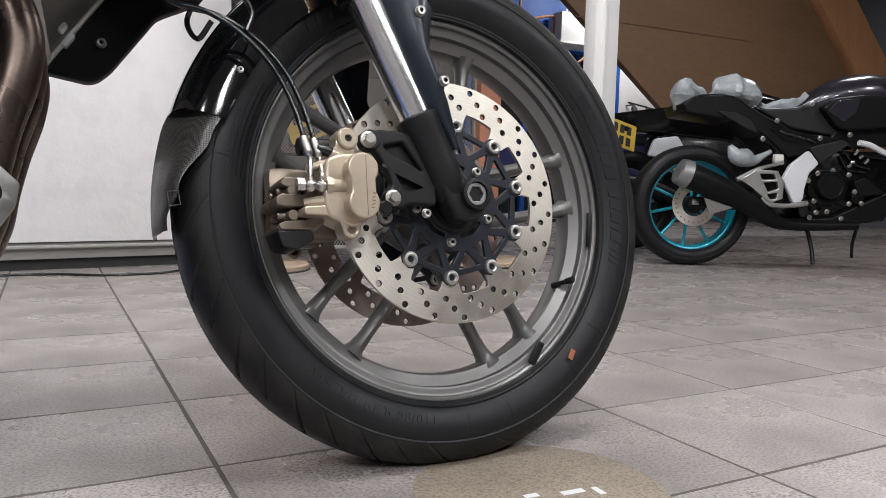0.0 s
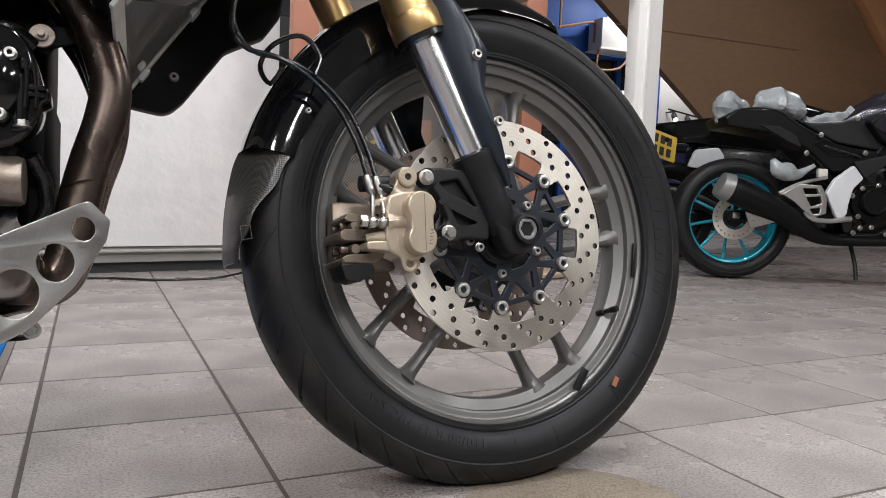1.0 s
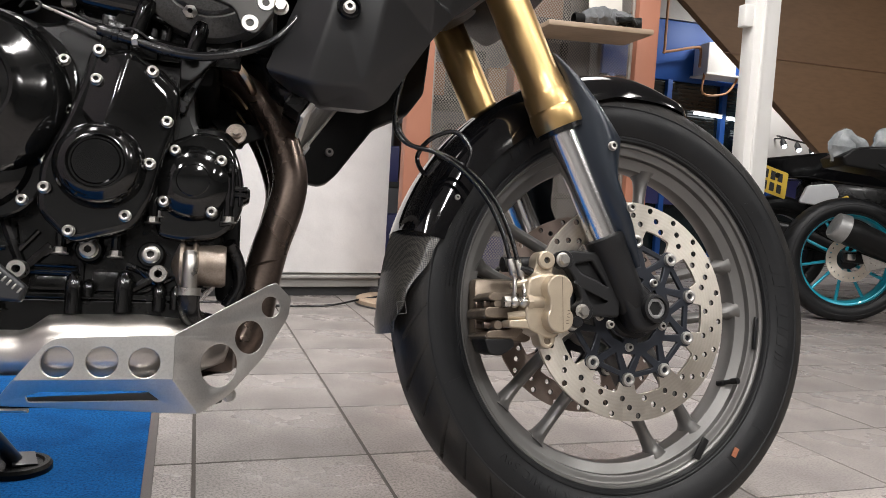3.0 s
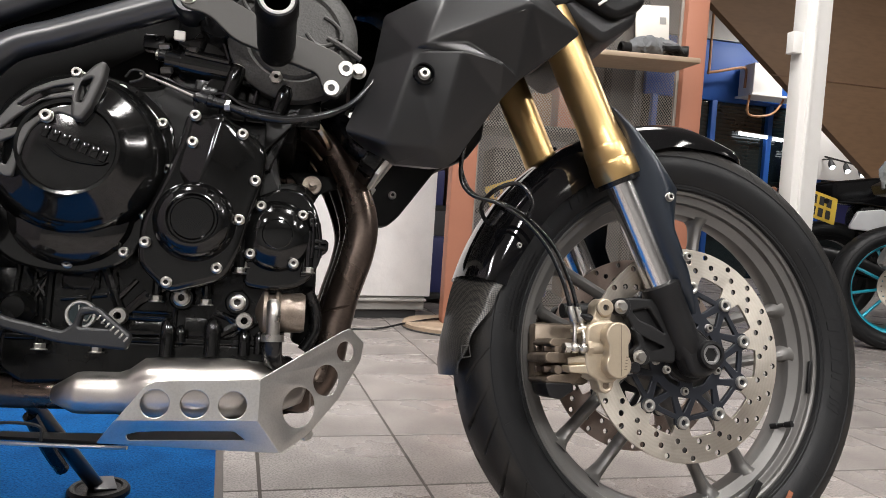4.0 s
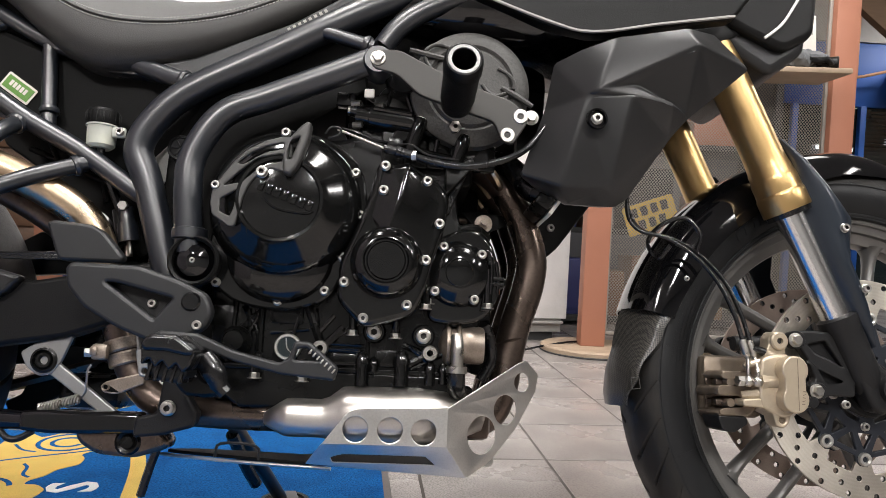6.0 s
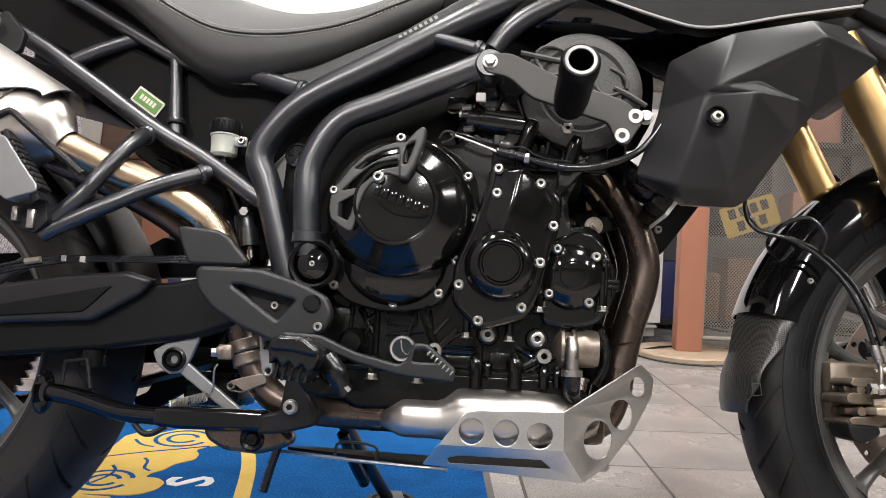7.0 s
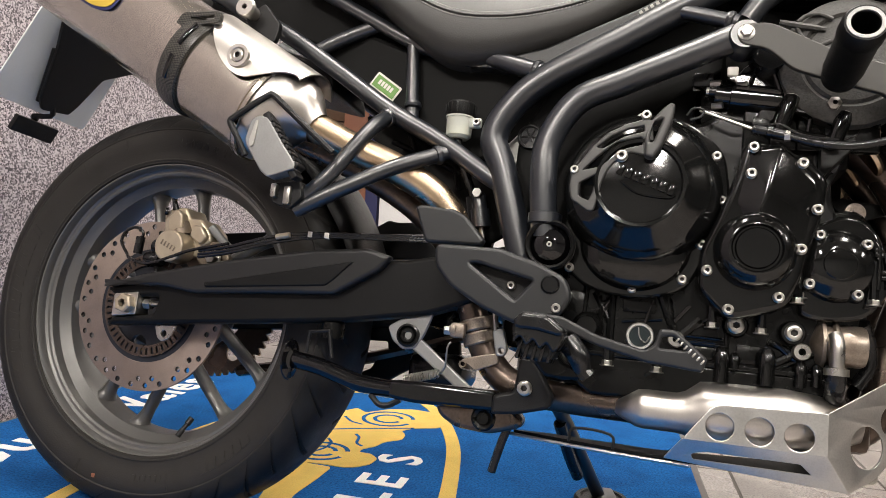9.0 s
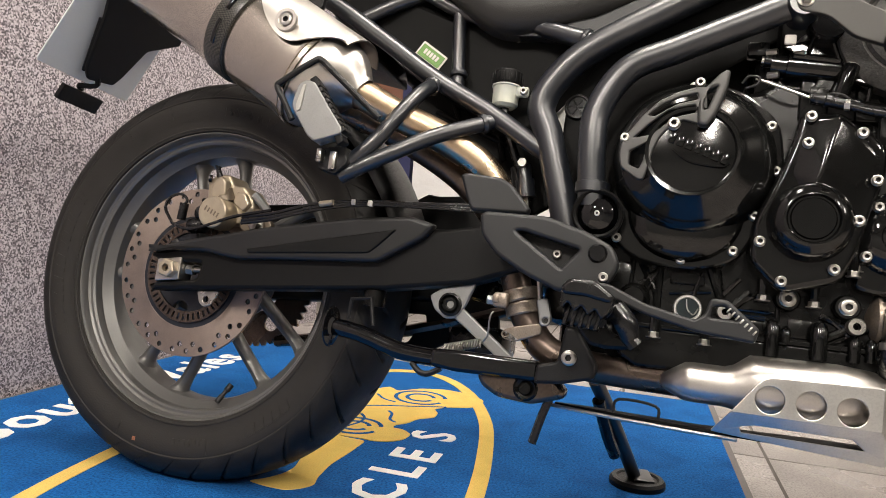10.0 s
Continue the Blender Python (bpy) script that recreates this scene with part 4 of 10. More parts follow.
# raised product bars, running down the front of the sidewall
part("sidewall_marking", arc_marks(0.2735, FSIDE, radians(-17), [0.003, 0.003, 0.003, 0, 0.012, 0.005, 0.014, 0.012, 0.011, 0, 0, 0.014, 0.015, 0.006, 0.012, 0.013, 0.015, 0.014, 0.012], 0.0165, 0.0055, 0.0008, -0.35), M_RUBBER, fw)
part("sidewall_marking", arc_marks(0.275, FSIDE, radians(112), [0.013, 0.012, 0.013, 0.004, 0.012, 0.011], 0.014, 0.005, 0.0012, -0.2), M_RUBBER, fw)
part("size_marking", arc_words("110/80 R 19 M/C 59V", 0.2690, FSIDE, radians(-116), 0.0175), M_RUBBER, fw)
for a0, hh in ((150, 0.0022), (150, 0.0022), (151, 0.0022)):
    for q in range(2):
        part("sidewall_print", arc_marks(0.262 + 0.006 * q + (a0 - 150) * 0.012, FSIDE, radians(a0), [0.006, 0.004, 0.008, 0.003, 0.007, 0.005, 0.009, 0.004, 0.006, 0.008, 0.005, 0.003, 0.007, 0.006], hh, 0.0025, 0.0005), M_RUBBER, fw)
for a0 in (-38, -52, -75, -88, -160, 170, 140, 30):
    part("sidewall_rib", arc_marks(0.279, FSIDE, radians(a0), [0.0012], 0.026, 0.001, 0.0008), M_RUBBER, fw)
part("sidewall_label", block(0.008, 0.001, 0.014, 0, (0, 0, 0)), M_RED, fw, "small worn red label", pose(0.174, -0.0567, -0.203, 0, 30, 0))
valve = part("valve", lathe([(0, 0), (0.0045, 0), (0.0045, 0.012), (0.0035, 0.013), (0.0035, 0.024), (0.0048, 0.025), (0.0048, 0.036), (0, 0.037)], 14), M_BLACKCAST, fw, "black valve cap", pose(0.186, -0.008, -0.107, 0, 30, 180) @ pose(0, 0, 0, 0, 0, 20))
part("balance_weight", block(0.034, 0.004, 0.012, 0.002), M_BLACKCAST, fw, "", pose(0.128, -0.0395, -0.198, 0, -57, 0))
part("balance_weight", block(0.005, 0.004, 0.05, 0.001), M_BLACKCAST, fw, "", pose(0.236, -0.036, -0.03, 0, 8, 0))


# brake discs
def disc_outline(r_in, tabs, tip, n=360):
    """Inner edge of the braking band, with a lug at each bobbin."""
    out = []
    for i in range(n):
        t = 2 * math.pi * i / n
        k = (t - radians(12.5)) / (2 * math.pi) * tabs
        d = abs(k - round(k))
        u = max(0.0, min(1.0, (0.235 - d) / 0.11))
        r = r_in - (r_in - tip) * u * u * (3 - 2 * u)
        out.append((r * math.cos(t), r * math.sin(t)))
    return out


def drilled(r0, r1, count, n=12):
    holes = []
    for k in range(count):
        t = 2 * math.pi * k / count
        for q, f_ in ((0, 0.14), (0.33, 0.5), (0.66, 0.86)):
            a = t + q * 2 * math.pi / count
            r = r0 + (r1 - r0) * f_
            holes.append(circle(r * math.cos(a), r * math.sin(a), 0.0040, n))
    return holes


disc_me = plate(circle(0, 0, 0.1525, 160), -0.0025, 0.0025, [disc_outline(0.116, 10, 0.089)] + drilled(0.1185, 0.1500, 22), 0.0004, "brake_disc")
disc_me.materials.append(M_DISC)
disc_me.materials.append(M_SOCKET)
# hole walls coloured dark, standing in for the shade inside the holes
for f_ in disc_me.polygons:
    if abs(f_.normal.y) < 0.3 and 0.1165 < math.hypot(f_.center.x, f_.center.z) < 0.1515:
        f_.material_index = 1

# same steel as the near disc, darkened to paint in the wheel's shade
disc_far = disc_me.copy()
disc_far.materials[0] = M_DISCR


def polar(r, deg):
    return (r * math.cos(radians(deg)), r * math.sin(radians(deg)))


star, wins = [], [circle(0, 0, 0.034, 40)]
for k in range(10):
    a = 12.5 + 36 * k
    star += [polar(0.0925, a - 18), polar(0.0935, a - 8), polar(0.1025, a - 6.2), polar(0.1065, a - 3), polar(0.1065, a + 3), polar(0.1025, a + 6.2), polar(0.0935, a + 8)]
    wins.append(rounded([polar(0.0865, a + 7.5), polar(0.0865, a + 28.5), polar(0.0640, a + 18)], 0.0028, 4))
    wins.append(rounded([polar(0.0835, a), polar(0.0625, a - 9.5), polar(0.0625, a + 9.5)][::-1], 0.0026, 4))
for k in range(5):
    a = -93 + 72 * k
    wins.append(rounded([polar(0.0475, a + 14), polar(0.0490, a + 36), polar(0.0475, a + 58), polar(0.0415, a + 58), polar(0.0425, a + 36), polar(0.0415, a + 14)], 0.002, 3))
carrier_me = plate(star, -0.003, 0.003, wins, 0.0012, "carrier", 2)
carrier_me.materials.append(M_CARRIER)
bob_me = mesh_of(lathe([(0.0042, 0.003), (0.0042, -0.0045), (0.0062, -0.0062), (0.0086, -0.0058), (0.0094, -0.0040), (0.0094, 0.004), (0.0042, 0.004)], 24, True), "bobbin", 30)
bob_me.materials.append(M_CAPWHITE)
for sgn in (-1, 1):
    disc = part("brake_disc", disc_me if sgn < 0 else disc_far, M_DISC, bike, "drilled polished steel brake disc" if sgn < 0 else "drilled brake disc, coloured dark brown for the wheel's shade", on(-0.004, 0.069 * sgn, 0, 0, 0 if sgn < 0 else 6, 0))
    part("carrier", carrier_me, M_CARRIER, disc, "dark anodised disc carrier of triangular struts")
    for k in range(10):
        x, z = polar(0.0965, 12.5 + 36 * k)
        part("bobbin", bob_me, M_STEEL, disc, "", pose(x, -0.002, z))
    if sgn < 0:
        bolts(disc, M_BOLT_S, [(polar(0.0525, -97 + 72 * k)[0], -0.003, polar(0.0525, -97 + 72 * k)[1], 0.95) for k in range(5)])
    part("hub_ring", lathe([(0.030, -0.010), (0.037, -0.010), (0.040, -0.006), (0.040, 0.002), (0.030, 0.002)], 40, True), M_BLACKCAST, disc)


# fork legs
def along(s, y):
    """A point on the fork leg's axis, s metres above axle height."""
    return Vector((-0.021, y, 0)) + RAKE * s


def sleeve(profile, y, n=36):
    """Turns (radius, distance) pairs round the fork axis."""
    bm = lathe(profile, n)
    return moved(bm, Matrix.Translation(along(0, y)) @ Matrix.Rotation(radians(-24), 4, "Y") @ Matrix.Rotation(radians(90), 4, "X"))


for sgn in (-1, 1):
    y = 0.100 * sgn
    part("fork_tube", sleeve([(0.0, 0.05), (0.0205, 0.05), (0.0205, 0.30), (0, 0.30)], y), M_CHROME, bike, "chromed fork stanchion", FRONT)
    part("fork_slider", sleeve([(0.022, 0.262), (0.0324, 0.262), (0.0332, 0.2645), (0.0332, 0.286), (0.0326, 0.2885), (0.0316, 0.2905), (0.0314, 0.2965), (0.0314, 0.3095), (0.0304, 0.3130), (0.0296, 0.3155), (0.0294, 0.3250), (0.0284, 0.3290), (0.0276, 0.340), (0.0272, 0.36), (0.0272, 0.74), (0, 0.74)], y), M_GOLD, bike, "gold anodised fork slider", FRONT, 18)
    part("dust_seal", sleeve([(0.021, 0.255), (0.0300, 0.255), (0.0305, 0.262), (0.021, 0.263)], y), M_HOSE, bike, "black rubber dust seal", FRONT)
    foot = sleeve([(0.0, -0.006), (0.0150, -0.005), (0.0205, 0.004), (0.0235, 0.024), (0.0240, 0.050), (0.0248, 0.085), (0.0268, 0.094), (0.0268, 0.103), (0.0215, 0.106), (0, 0.106)], y)
    boss = bm_of(plate(rounded([(-0.0480, 0.0420), (-0.0300, 0.0500), (-0.0140, 0.0320), (0.0054, 0.0168), (0.0254, 0.0112), (0.0284, -0.0053), (0.0092, -0.0267), (-0.011, -0.0336), (-0.0254, -0.0293), (-0.0370, -0.0052), (-0.0500, 0.0200)], 0.010), y - 0.019, y + 0.016, bevel=0.008, res=3))
    add(boss, moved(lathe([(0.0, 0.02), (0.0190, 0.02), (0.0198, 0.012), (0.0198, -0.018), (0.0185, -0.0235), (0.0145, -0.0240), (0.0142, -0.018), (0, -0.018)], 36), pose(0, 0.103 * sgn, 0, 0, 0, 0 if sgn < 0 else 180)))
    add(boss, block(0.014, 0.020, 0.012, 0.004, (0.024, y * 1.02, 0.006)))
    lugs = bm_of(plate(rounded([(-0.137, 0.0613), (-0.132, 0.0702), (-0.1167, 0.0746), (-0.0782, 0.0735), (-0.0434, 0.0244), (-0.0469, -0.0126), (-0.0834, -0.0111), (-0.0934, -0.0192), (-0.1103, -0.0137), (-0.1124, 0.0007), (-0.1017, 0.0096), (-0.1133, 0.0368), (-0.1227, 0.051), (-0.1332, 0.0491)], 0.005), y - 0.009, y + 0.007, [rounded([(-0.115, 0.0353), (-0.1013, 0.0285), (-0.0597, 0.0106), (-0.0615, 0.0047), (-0.0832, -0.0009), (-0.0921, 0.0033), (-0.1015, 0.0227)], 0.003), rounded([(-0.1114, 0.0558), (-0.0867, 0.0613), (-0.0626, 0.0275), (-0.079, 0.0365), (-0.101, 0.0446)], 0.003)], 0.003, res=2))
    add(lugs, bm_of(plate(rounded([(-0.137, 0.0613), (-0.132, 0.0702), (-0.1167, 0.0746), (-0.0782, 0.0735), (-0.0434, 0.0244), (-0.0469, -0.0126), (-0.0834, -0.0111), (-0.0934, -0.0192), (-0.1103, -0.0137), (-0.1124, 0.0007), (-0.1017, 0.0096), (-0.1133, 0.0368), (-0.1227, 0.051), (-0.1332, 0.0491)], 0.005), y + 0.000, y + 0.005, bevel=0.001)))
    add(lugs, moved(lathe([(0.0, -0.004), (0.0105, -0.004), (0.0118, -0.002), (0.0118, 0.014), (0.0, 0.014)], 24), pose(-0.1268, y - 0.008, 0.0615)))
    add(lugs, moved(lathe([(0.0, -0.004), (0.0105, -0.004), (0.0118, -0.002), (0.0118, 0.014), (0.0, 0.014)], 24), pose(-0.0991, y - 0.008, -0.0057)))
    leg = part("fork_foot", foot, M_BLACKCAST, bike, "black cast fork foot with caliper lugs", FRONT)
    part("axle_clamp", boss, M_BLACKCAST, leg, "black cast axle clamp")
    part("caliper_bracket", lugs, M_BLACKCAST, leg, "black cast caliper lugs")
    if sgn < 0:
        nut = part("axle_nut", plate(circle(0, 0, 0.0139, 36), -0.005, 0.006, [circle(0, 0, 0.0100, 6)], 0.0010), M_PEGGREY, leg, "hollow steel axle end", pose(0, -0.119, 0))
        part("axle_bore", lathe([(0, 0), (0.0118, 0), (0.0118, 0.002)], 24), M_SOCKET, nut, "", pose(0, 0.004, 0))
        bolts(leg, M_HEX, [(-0.1313, -0.112, 0.0605, 0.95), (-0.104, -0.112, -0.0058, 0.95)])
        bolts(leg, M_BOLT_S, [(-0.060, -0.106, -0.022, 0.9)])
part("axle", lathe([(0.0, -0.12), (0.011, -0.12), (0.011, 0.12), (0, 0.12)], 20), M_STEEL, bike, "", FRONT)
part("spacer", lathe([(0.018, -0.095), (0.028, -0.09), (0.03, -0.075), (0.024, -0.06), (0.018, -0.06)], 28), M_BLACKCAST, bike, "black hub spacer", FRONT)


# brake calipers: four pistons, two halves that straddle the disc
def caliper(sgn):
    ob = part("brake_caliper", bm_of(plate(rounded([(-0.188, 0.018), (-0.186, 0.034), (-0.170, 0.040), (-0.150, 0.042), (-0.140, 0.030), (-0.138, -0.030), (-0.148, -0.040), (-0.160, -0.042), (-0.186, -0.030), (-0.190, -0.016)], 0.005),
                                                 -0.124, -0.080, bevel=0.004, res=3)), M_CALIPER, bike, "champagne four-piston brake caliper", FRONT if sgn < 0 else FRONT @ Matrix.Diagonal((1, -1, 1, 1)))
    cap = []
    for cz, a0, a1 in ((0.0205, -38, 218), (-0.0165, 142, 398)):
        cap += [(-0.1505 + 0.0180 * math.cos(radians(a0 + (a1 - a0) * k / 20)), cz + 0.0180 * math.sin(radians(a0 + (a1 - a0) * k / 20))) for k in range(21)]
    part("piston_cover", plate(cap, -0.1420, -0.118, bevel=0.0022, res=3), M_CALIPER, ob, "smooth figure-eight piston cover")
    part("cover_seam", block(0.0006, 0.0006, 0.066, 0.0), M_CALDARK, ob, "", pose(-0.1475, -0.1421, 0.002))
    for k in range(5):
        part("badge_bar", block(0.0010, 0.0008, 0.0042, 0.0002), M_CALDARK, ob, "", pose(-0.1390 - 0.0006 * k, -0.1421, -0.0065 - 0.0040 * k, 0, 70 if k % 2 else 100))
    # the comb-shaped bridge behind the body
    comb = rounded([(-0.192, 0.017), (-0.236, 0.017), (-0.241, 0.010), (-0.236, 0.0065), (-0.216, 0.0065), (-0.211, 0.003), (-0.212, -0.003), (-0.240, -0.002), (-0.246, -0.006), (-0.246, -0.014), (-0.240, -0.0165),
                    (-0.216, -0.0165), (-0.210, -0.021), (-0.211, -0.032), (-0.238, -0.034), (-0.245, -0.038), (-0.242, -0.0435), (-0.205, -0.044), (-0.192, -0.034)], 0.0022, 3)
    comb = [(x + 0.010, z) for x, z in comb]
    part("bridge", plate(comb, -0.098, -0.035, bevel=0.002, res=2), M_CALDARK, ob, "dark metal caliper bridge")
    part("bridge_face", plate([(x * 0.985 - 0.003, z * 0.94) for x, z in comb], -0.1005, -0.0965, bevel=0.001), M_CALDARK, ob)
    for z in (0.002, -0.025):
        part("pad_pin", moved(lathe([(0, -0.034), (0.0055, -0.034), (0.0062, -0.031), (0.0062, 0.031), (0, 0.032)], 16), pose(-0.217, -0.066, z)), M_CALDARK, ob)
        part("pad_plate", block(0.032, 0.006, 0.008, 0.0015, (-0.216, -0.085, z)), M_HEADER, ob)
        part("pad_plate", block(0.032, 0.006, 0.008, 0.0015, (-0.216, -0.055, z)), M_HEADER, ob)
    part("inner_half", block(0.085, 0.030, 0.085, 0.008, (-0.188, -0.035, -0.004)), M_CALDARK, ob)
    part("pad_spring", bm_of(plate(rounded([(-0.236, -0.042), (-0.196, -0.042), (-0.194, -0.052), (-0.214, -0.064), (-0.230, -0.060)], 0.004), -0.100, -0.050, bevel=0.002)), M_BLACKCAST, ob)
    # arms and lugs
    part("lower_arm", plate(rounded([(-0.212, -0.019), (-0.186, -0.017), (-0.150, -0.024), (-0.146, -0.034), (-0.150, -0.049), (-0.158, -0.055), (-0.168, -0.051), (-0.172, -0.036), (-0.186, -0.029), (-0.212, -0.028)], 0.004), -0.1225, -0.096, [circle(-0.159, -0.044, 0.0046, 14)], 0.002, res=2), M_CALIPER, ob)
    part("pinch_bolt", moved(lathe([(0, 0), (0.0042, 0), (0.0044, 0.010), (0, 0.010)], 14), pose(-0.159, -0.119, -0.044)), M_CALDARK, ob)
    part("upper_arm", plate(rounded([(-0.150, 0.036), (-0.147, 0.060), (-0.153, 0.070), (-0.165, 0.071), (-0.172, 0.062), (-0.172, 0.052), (-0.180, 0.038)], 0.005), -0.118, -0.094, [circle(-0.159, 0.058, 0.0042, 14)], 0.002, res=2), M_CALIPER, ob)
    part("upper_lug", moved(lathe([(0.0042, -0.0045), (0.0100, -0.0045), (0.0118, -0.003), (0.0122, 0.0), (0.0122, 0.02), (0.0042, 0.02)], 26, True), pose(-0.159, -0.1185, 0.058)), M_CALIPER, ob)
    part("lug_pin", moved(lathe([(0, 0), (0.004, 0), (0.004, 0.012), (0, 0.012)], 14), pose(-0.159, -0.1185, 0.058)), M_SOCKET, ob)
    part("guide_pin", tube([(-0.160, -0.085, 0.056), (-0.205, -0.085, 0.054)], 0.010, 14, 1), M_BLACKCAST, ob, "dark guide pin boot")
    part("bleed_boss", tube([(-0.158, -0.112, 0.030), (-0.170, -0.113, 0.038), (-0.178, -0.114, 0.0425)], [0.010, 0.0085, 0.0072], 14, 3), M_CALIPER, ob)
    part("bleed_cap", tube([(-0.176, -0.114, 0.0415), (-0.182, -0.114, 0.0445), (-0.193, -0.114, 0.0475)], [0.0062, 0.0056, 0.0034], 12, 3), M_HOSE, ob, "black rubber bleed cap")
    part("upper_rib", tube([(-0.160, -0.116, 0.026), (-0.180, -0.116, 0.030), (-0.205, -0.112, 0.024)], [0.006, 0.005, 0.004], 10, 3), M_CALIPER, ob)
    part("inlet_barrel", tube([(-0.160, -0.118, 0.004), (-0.183, -0.119, 0.004)], 0.0092, 18, 1), M_CALIPER, ob)
    part("inlet_nut", moved(lathe([(0, -0.003), (0.0105, -0.003), (0.0105, 0.003), (0, 0.003)], 6), pose(-0.1835, -0.119, 0.004, 0, 0, 90)), M_CALIPER, ob)
    part("lower_rib", tube([(-0.162, -0.118, -0.010), (-0.190, -0.116, -0.012), (-0.208, -0.110, -0.014)], [0.007, 0.006, 0.005], 10, 3), M_CALIPER, ob)
    part("frame_cap", moved(lathe([(0, -0.011), (0.0065, -0.011), (0.0078, -0.009), (0.0078, 0.010), (0, 0.010)], 18), pose(-0.118, -0.122, -0.020, 0, 0, -20)), M_HOSE, ob, "black rubber pin cap")
    for k in range(2):
        ball = lathe([(0, -0.0075)] + [(0.0075 * math.cos(radians(q)), 0.0075 * math.sin(radians(q))) for q in range(-70, 71, 20)] + [(0, 0.0075)], 18)
        part("banjo_union", moved(ball, pose(-0.2035 + 0.0125 * k, -0.120, 0.004)), M_STEEL, ob, "bright rounded hose union")
    part("banjo_bolt", moved(lathe([(0, -0.005), (0.0072, -0.005), (0.0072, 0.003), (0.004, 0.0035), (0.004, 0.03), (0, 0.03)], 6), pose(-0.2135, -0.120, 0.004, 0, 0, -90)), M_STEEL, ob, "bright banjo bolt")
    return ob


caliper(-1)
caliper(1)
# hoses
for k, (dx, dy) in enumerate(((0.0, 0.0), (0.013, 0.006))):
    part("hose_union", tube([(-0.2035 + dx, -0.121, 0.006), (-0.2035 + dx, -0.121, 0.018), (-0.2025 + dx, -0.119 + dy, 0.034), (-0.204 + dx, -0.118 + dy, 0.040), (-0.2075 + dx, -0.117 + dy, 0.052), (-0.2085 + dx, -0.117 + dy, 0.058)], [0.0030, 0.0027, 0.0028, 0.0050, 0.0050, 0.0044], 12, 4), M_STEEL, bike, "bright hose end fitting", FRONT)
    part("brake_hose", tube([(-0.207 + dx, -0.117 + dy, 0.054), (-0.217 + dx, -0.112 + dy, 0.094), (-0.237 + dx * 1.1, -0.106 + dy, 0.137), (-0.268 + dx * 1.1, -0.100 + dy, 0.172), (-0.303 + dx, -0.095 + dy, 0.193),
                              (-0.335 + dx * 0.6, -0.085 + dy, 0.203), (-0.350 + dx * 0.3, -0.080, 0.224), (-0.346, -0.070 + dy, 0.262), (-0.325, -0.050, 0.33)], 0.0029, 12, 6), M_HOSE, bike, "thin black brake hose", FRONT)
part("hose_guide", tube([(-0.297, -0.097, 0.182), (-0.310, -0.085, 0.165), (-0.318, -0.07, 0.19), (-0.305, -0.085, 0.212), (-0.275, -0.095, 0.222), (-0.255, -0.098, 0.20), (-0.262, -0.1, 0.175)], 0.003, 8, 5), M_HOSE, bike, "looped black wire guide", FRONT)


# front mudguard
def guard_shell(t0, t1, low, crown, half, n=40, thick=0.003, flare=0.0, peak=0.0):
    """A shell over the tyre between two angles; low and crown give radii along it."""
    rings = []
    for i in range(n + 1):
        u = i / n
        th = radians(t0 + (t1 - t0) * u)
        cr, hw = crown(u), half(u)
        lo = min(low(u), cr - 0.010)
        sec = [(-hw, lo), (-hw * 0.985, lo + (cr - lo) * 0.28), (-hw * 0.93, lo + (cr - lo) * 0.52), (-hw * 0.82, lo + (cr - lo) * 0.74), (-hw * 0.64, lo + (cr - lo) * 0.89), (-hw * 0.36, lo + (cr - lo) * 0.975), (0, cr)]
        sec = [(a, r + (lo + (cr - lo) * (1 + a / hw) - r) * peak) for a, r in sec]
        sec = sec + [(-a, r) for a, r in sec[-2::-1]]
        inn = [(a * (1 - thick / max(hw, 0.01)), r - (thick if 3 < k < 9 else 0.0)) for k, (a, r) in enumerate(sec)][::-1]
        rings.append([(r * math.cos(th), a, r * math.sin(th)) for a, r in sec + inn])
    return loft(rings)


def ramp(stops):
    def f_(u):
        for (a, va), (b_, vb) in zip(stops, stops[1:]):
            if u <= b_:
                t = (u - a) / (b_ - a)
                t = t * t * (3 - 2 * t)
                return va + (vb - va) * t
        return stops[-1][1]
    return f_


part("front_mudguard", guard_shell(64, 163, ramp([(0, 0.327), (0.08, 0.320), (0.25, 0.310), (0.40, 0.300), (0.55, 0.284), (0.85, 0.286), (1, 0.292)]),
                                    ramp([(0, 0.332), (0.06, 0.343), (0.25, 0.354), (0.45, 0.352), (1, 0.346)]), ramp([(0, 0.020), (0.08, 0.050), (0.3, 0.064), (1, 0.068)]), 60), M_GLOSS, bike, "gloss black front mudguard", FRONT)
part("mudguard_extension", guard_shell(158, 186, ramp([(0, 0.289), (0.35, 0.302), (0.75, 0.330), (1, 0.347)]), ramp([(0, 0.343), (0.3, 0.3485), (1, 0.351)]), ramp([(0, 0.0665), (0.75, 0.0655), (1, 0.046)]), 24, peak=0.55), M_CARBON, bike, "carbon-weave mudguard extension", FRONT)
for x, z in ((-0.262, 0.142),):
    ob = new("bolt", M_BOLT_S)
    ob.parent, ob.matrix_basis = bike, on(x, -0.069, z) @ Matrix.Scale(0.6, 4)
part("extension_badge", plate([(-0.006, -0.008), (0.006, -0.008), (0.006, 0.008), (-0.006, 0.008)], -0.0006, 0.0006, [[(-0.0052, -0.0072), (0.0052, -0.0072), (0.0052, 0.0072), (-0.0052, 0.0072)]], 0), M_CASTGREY, bike, "tiny outlined badge", on(-0.335, -0.0665, -0.004, 0, -8))

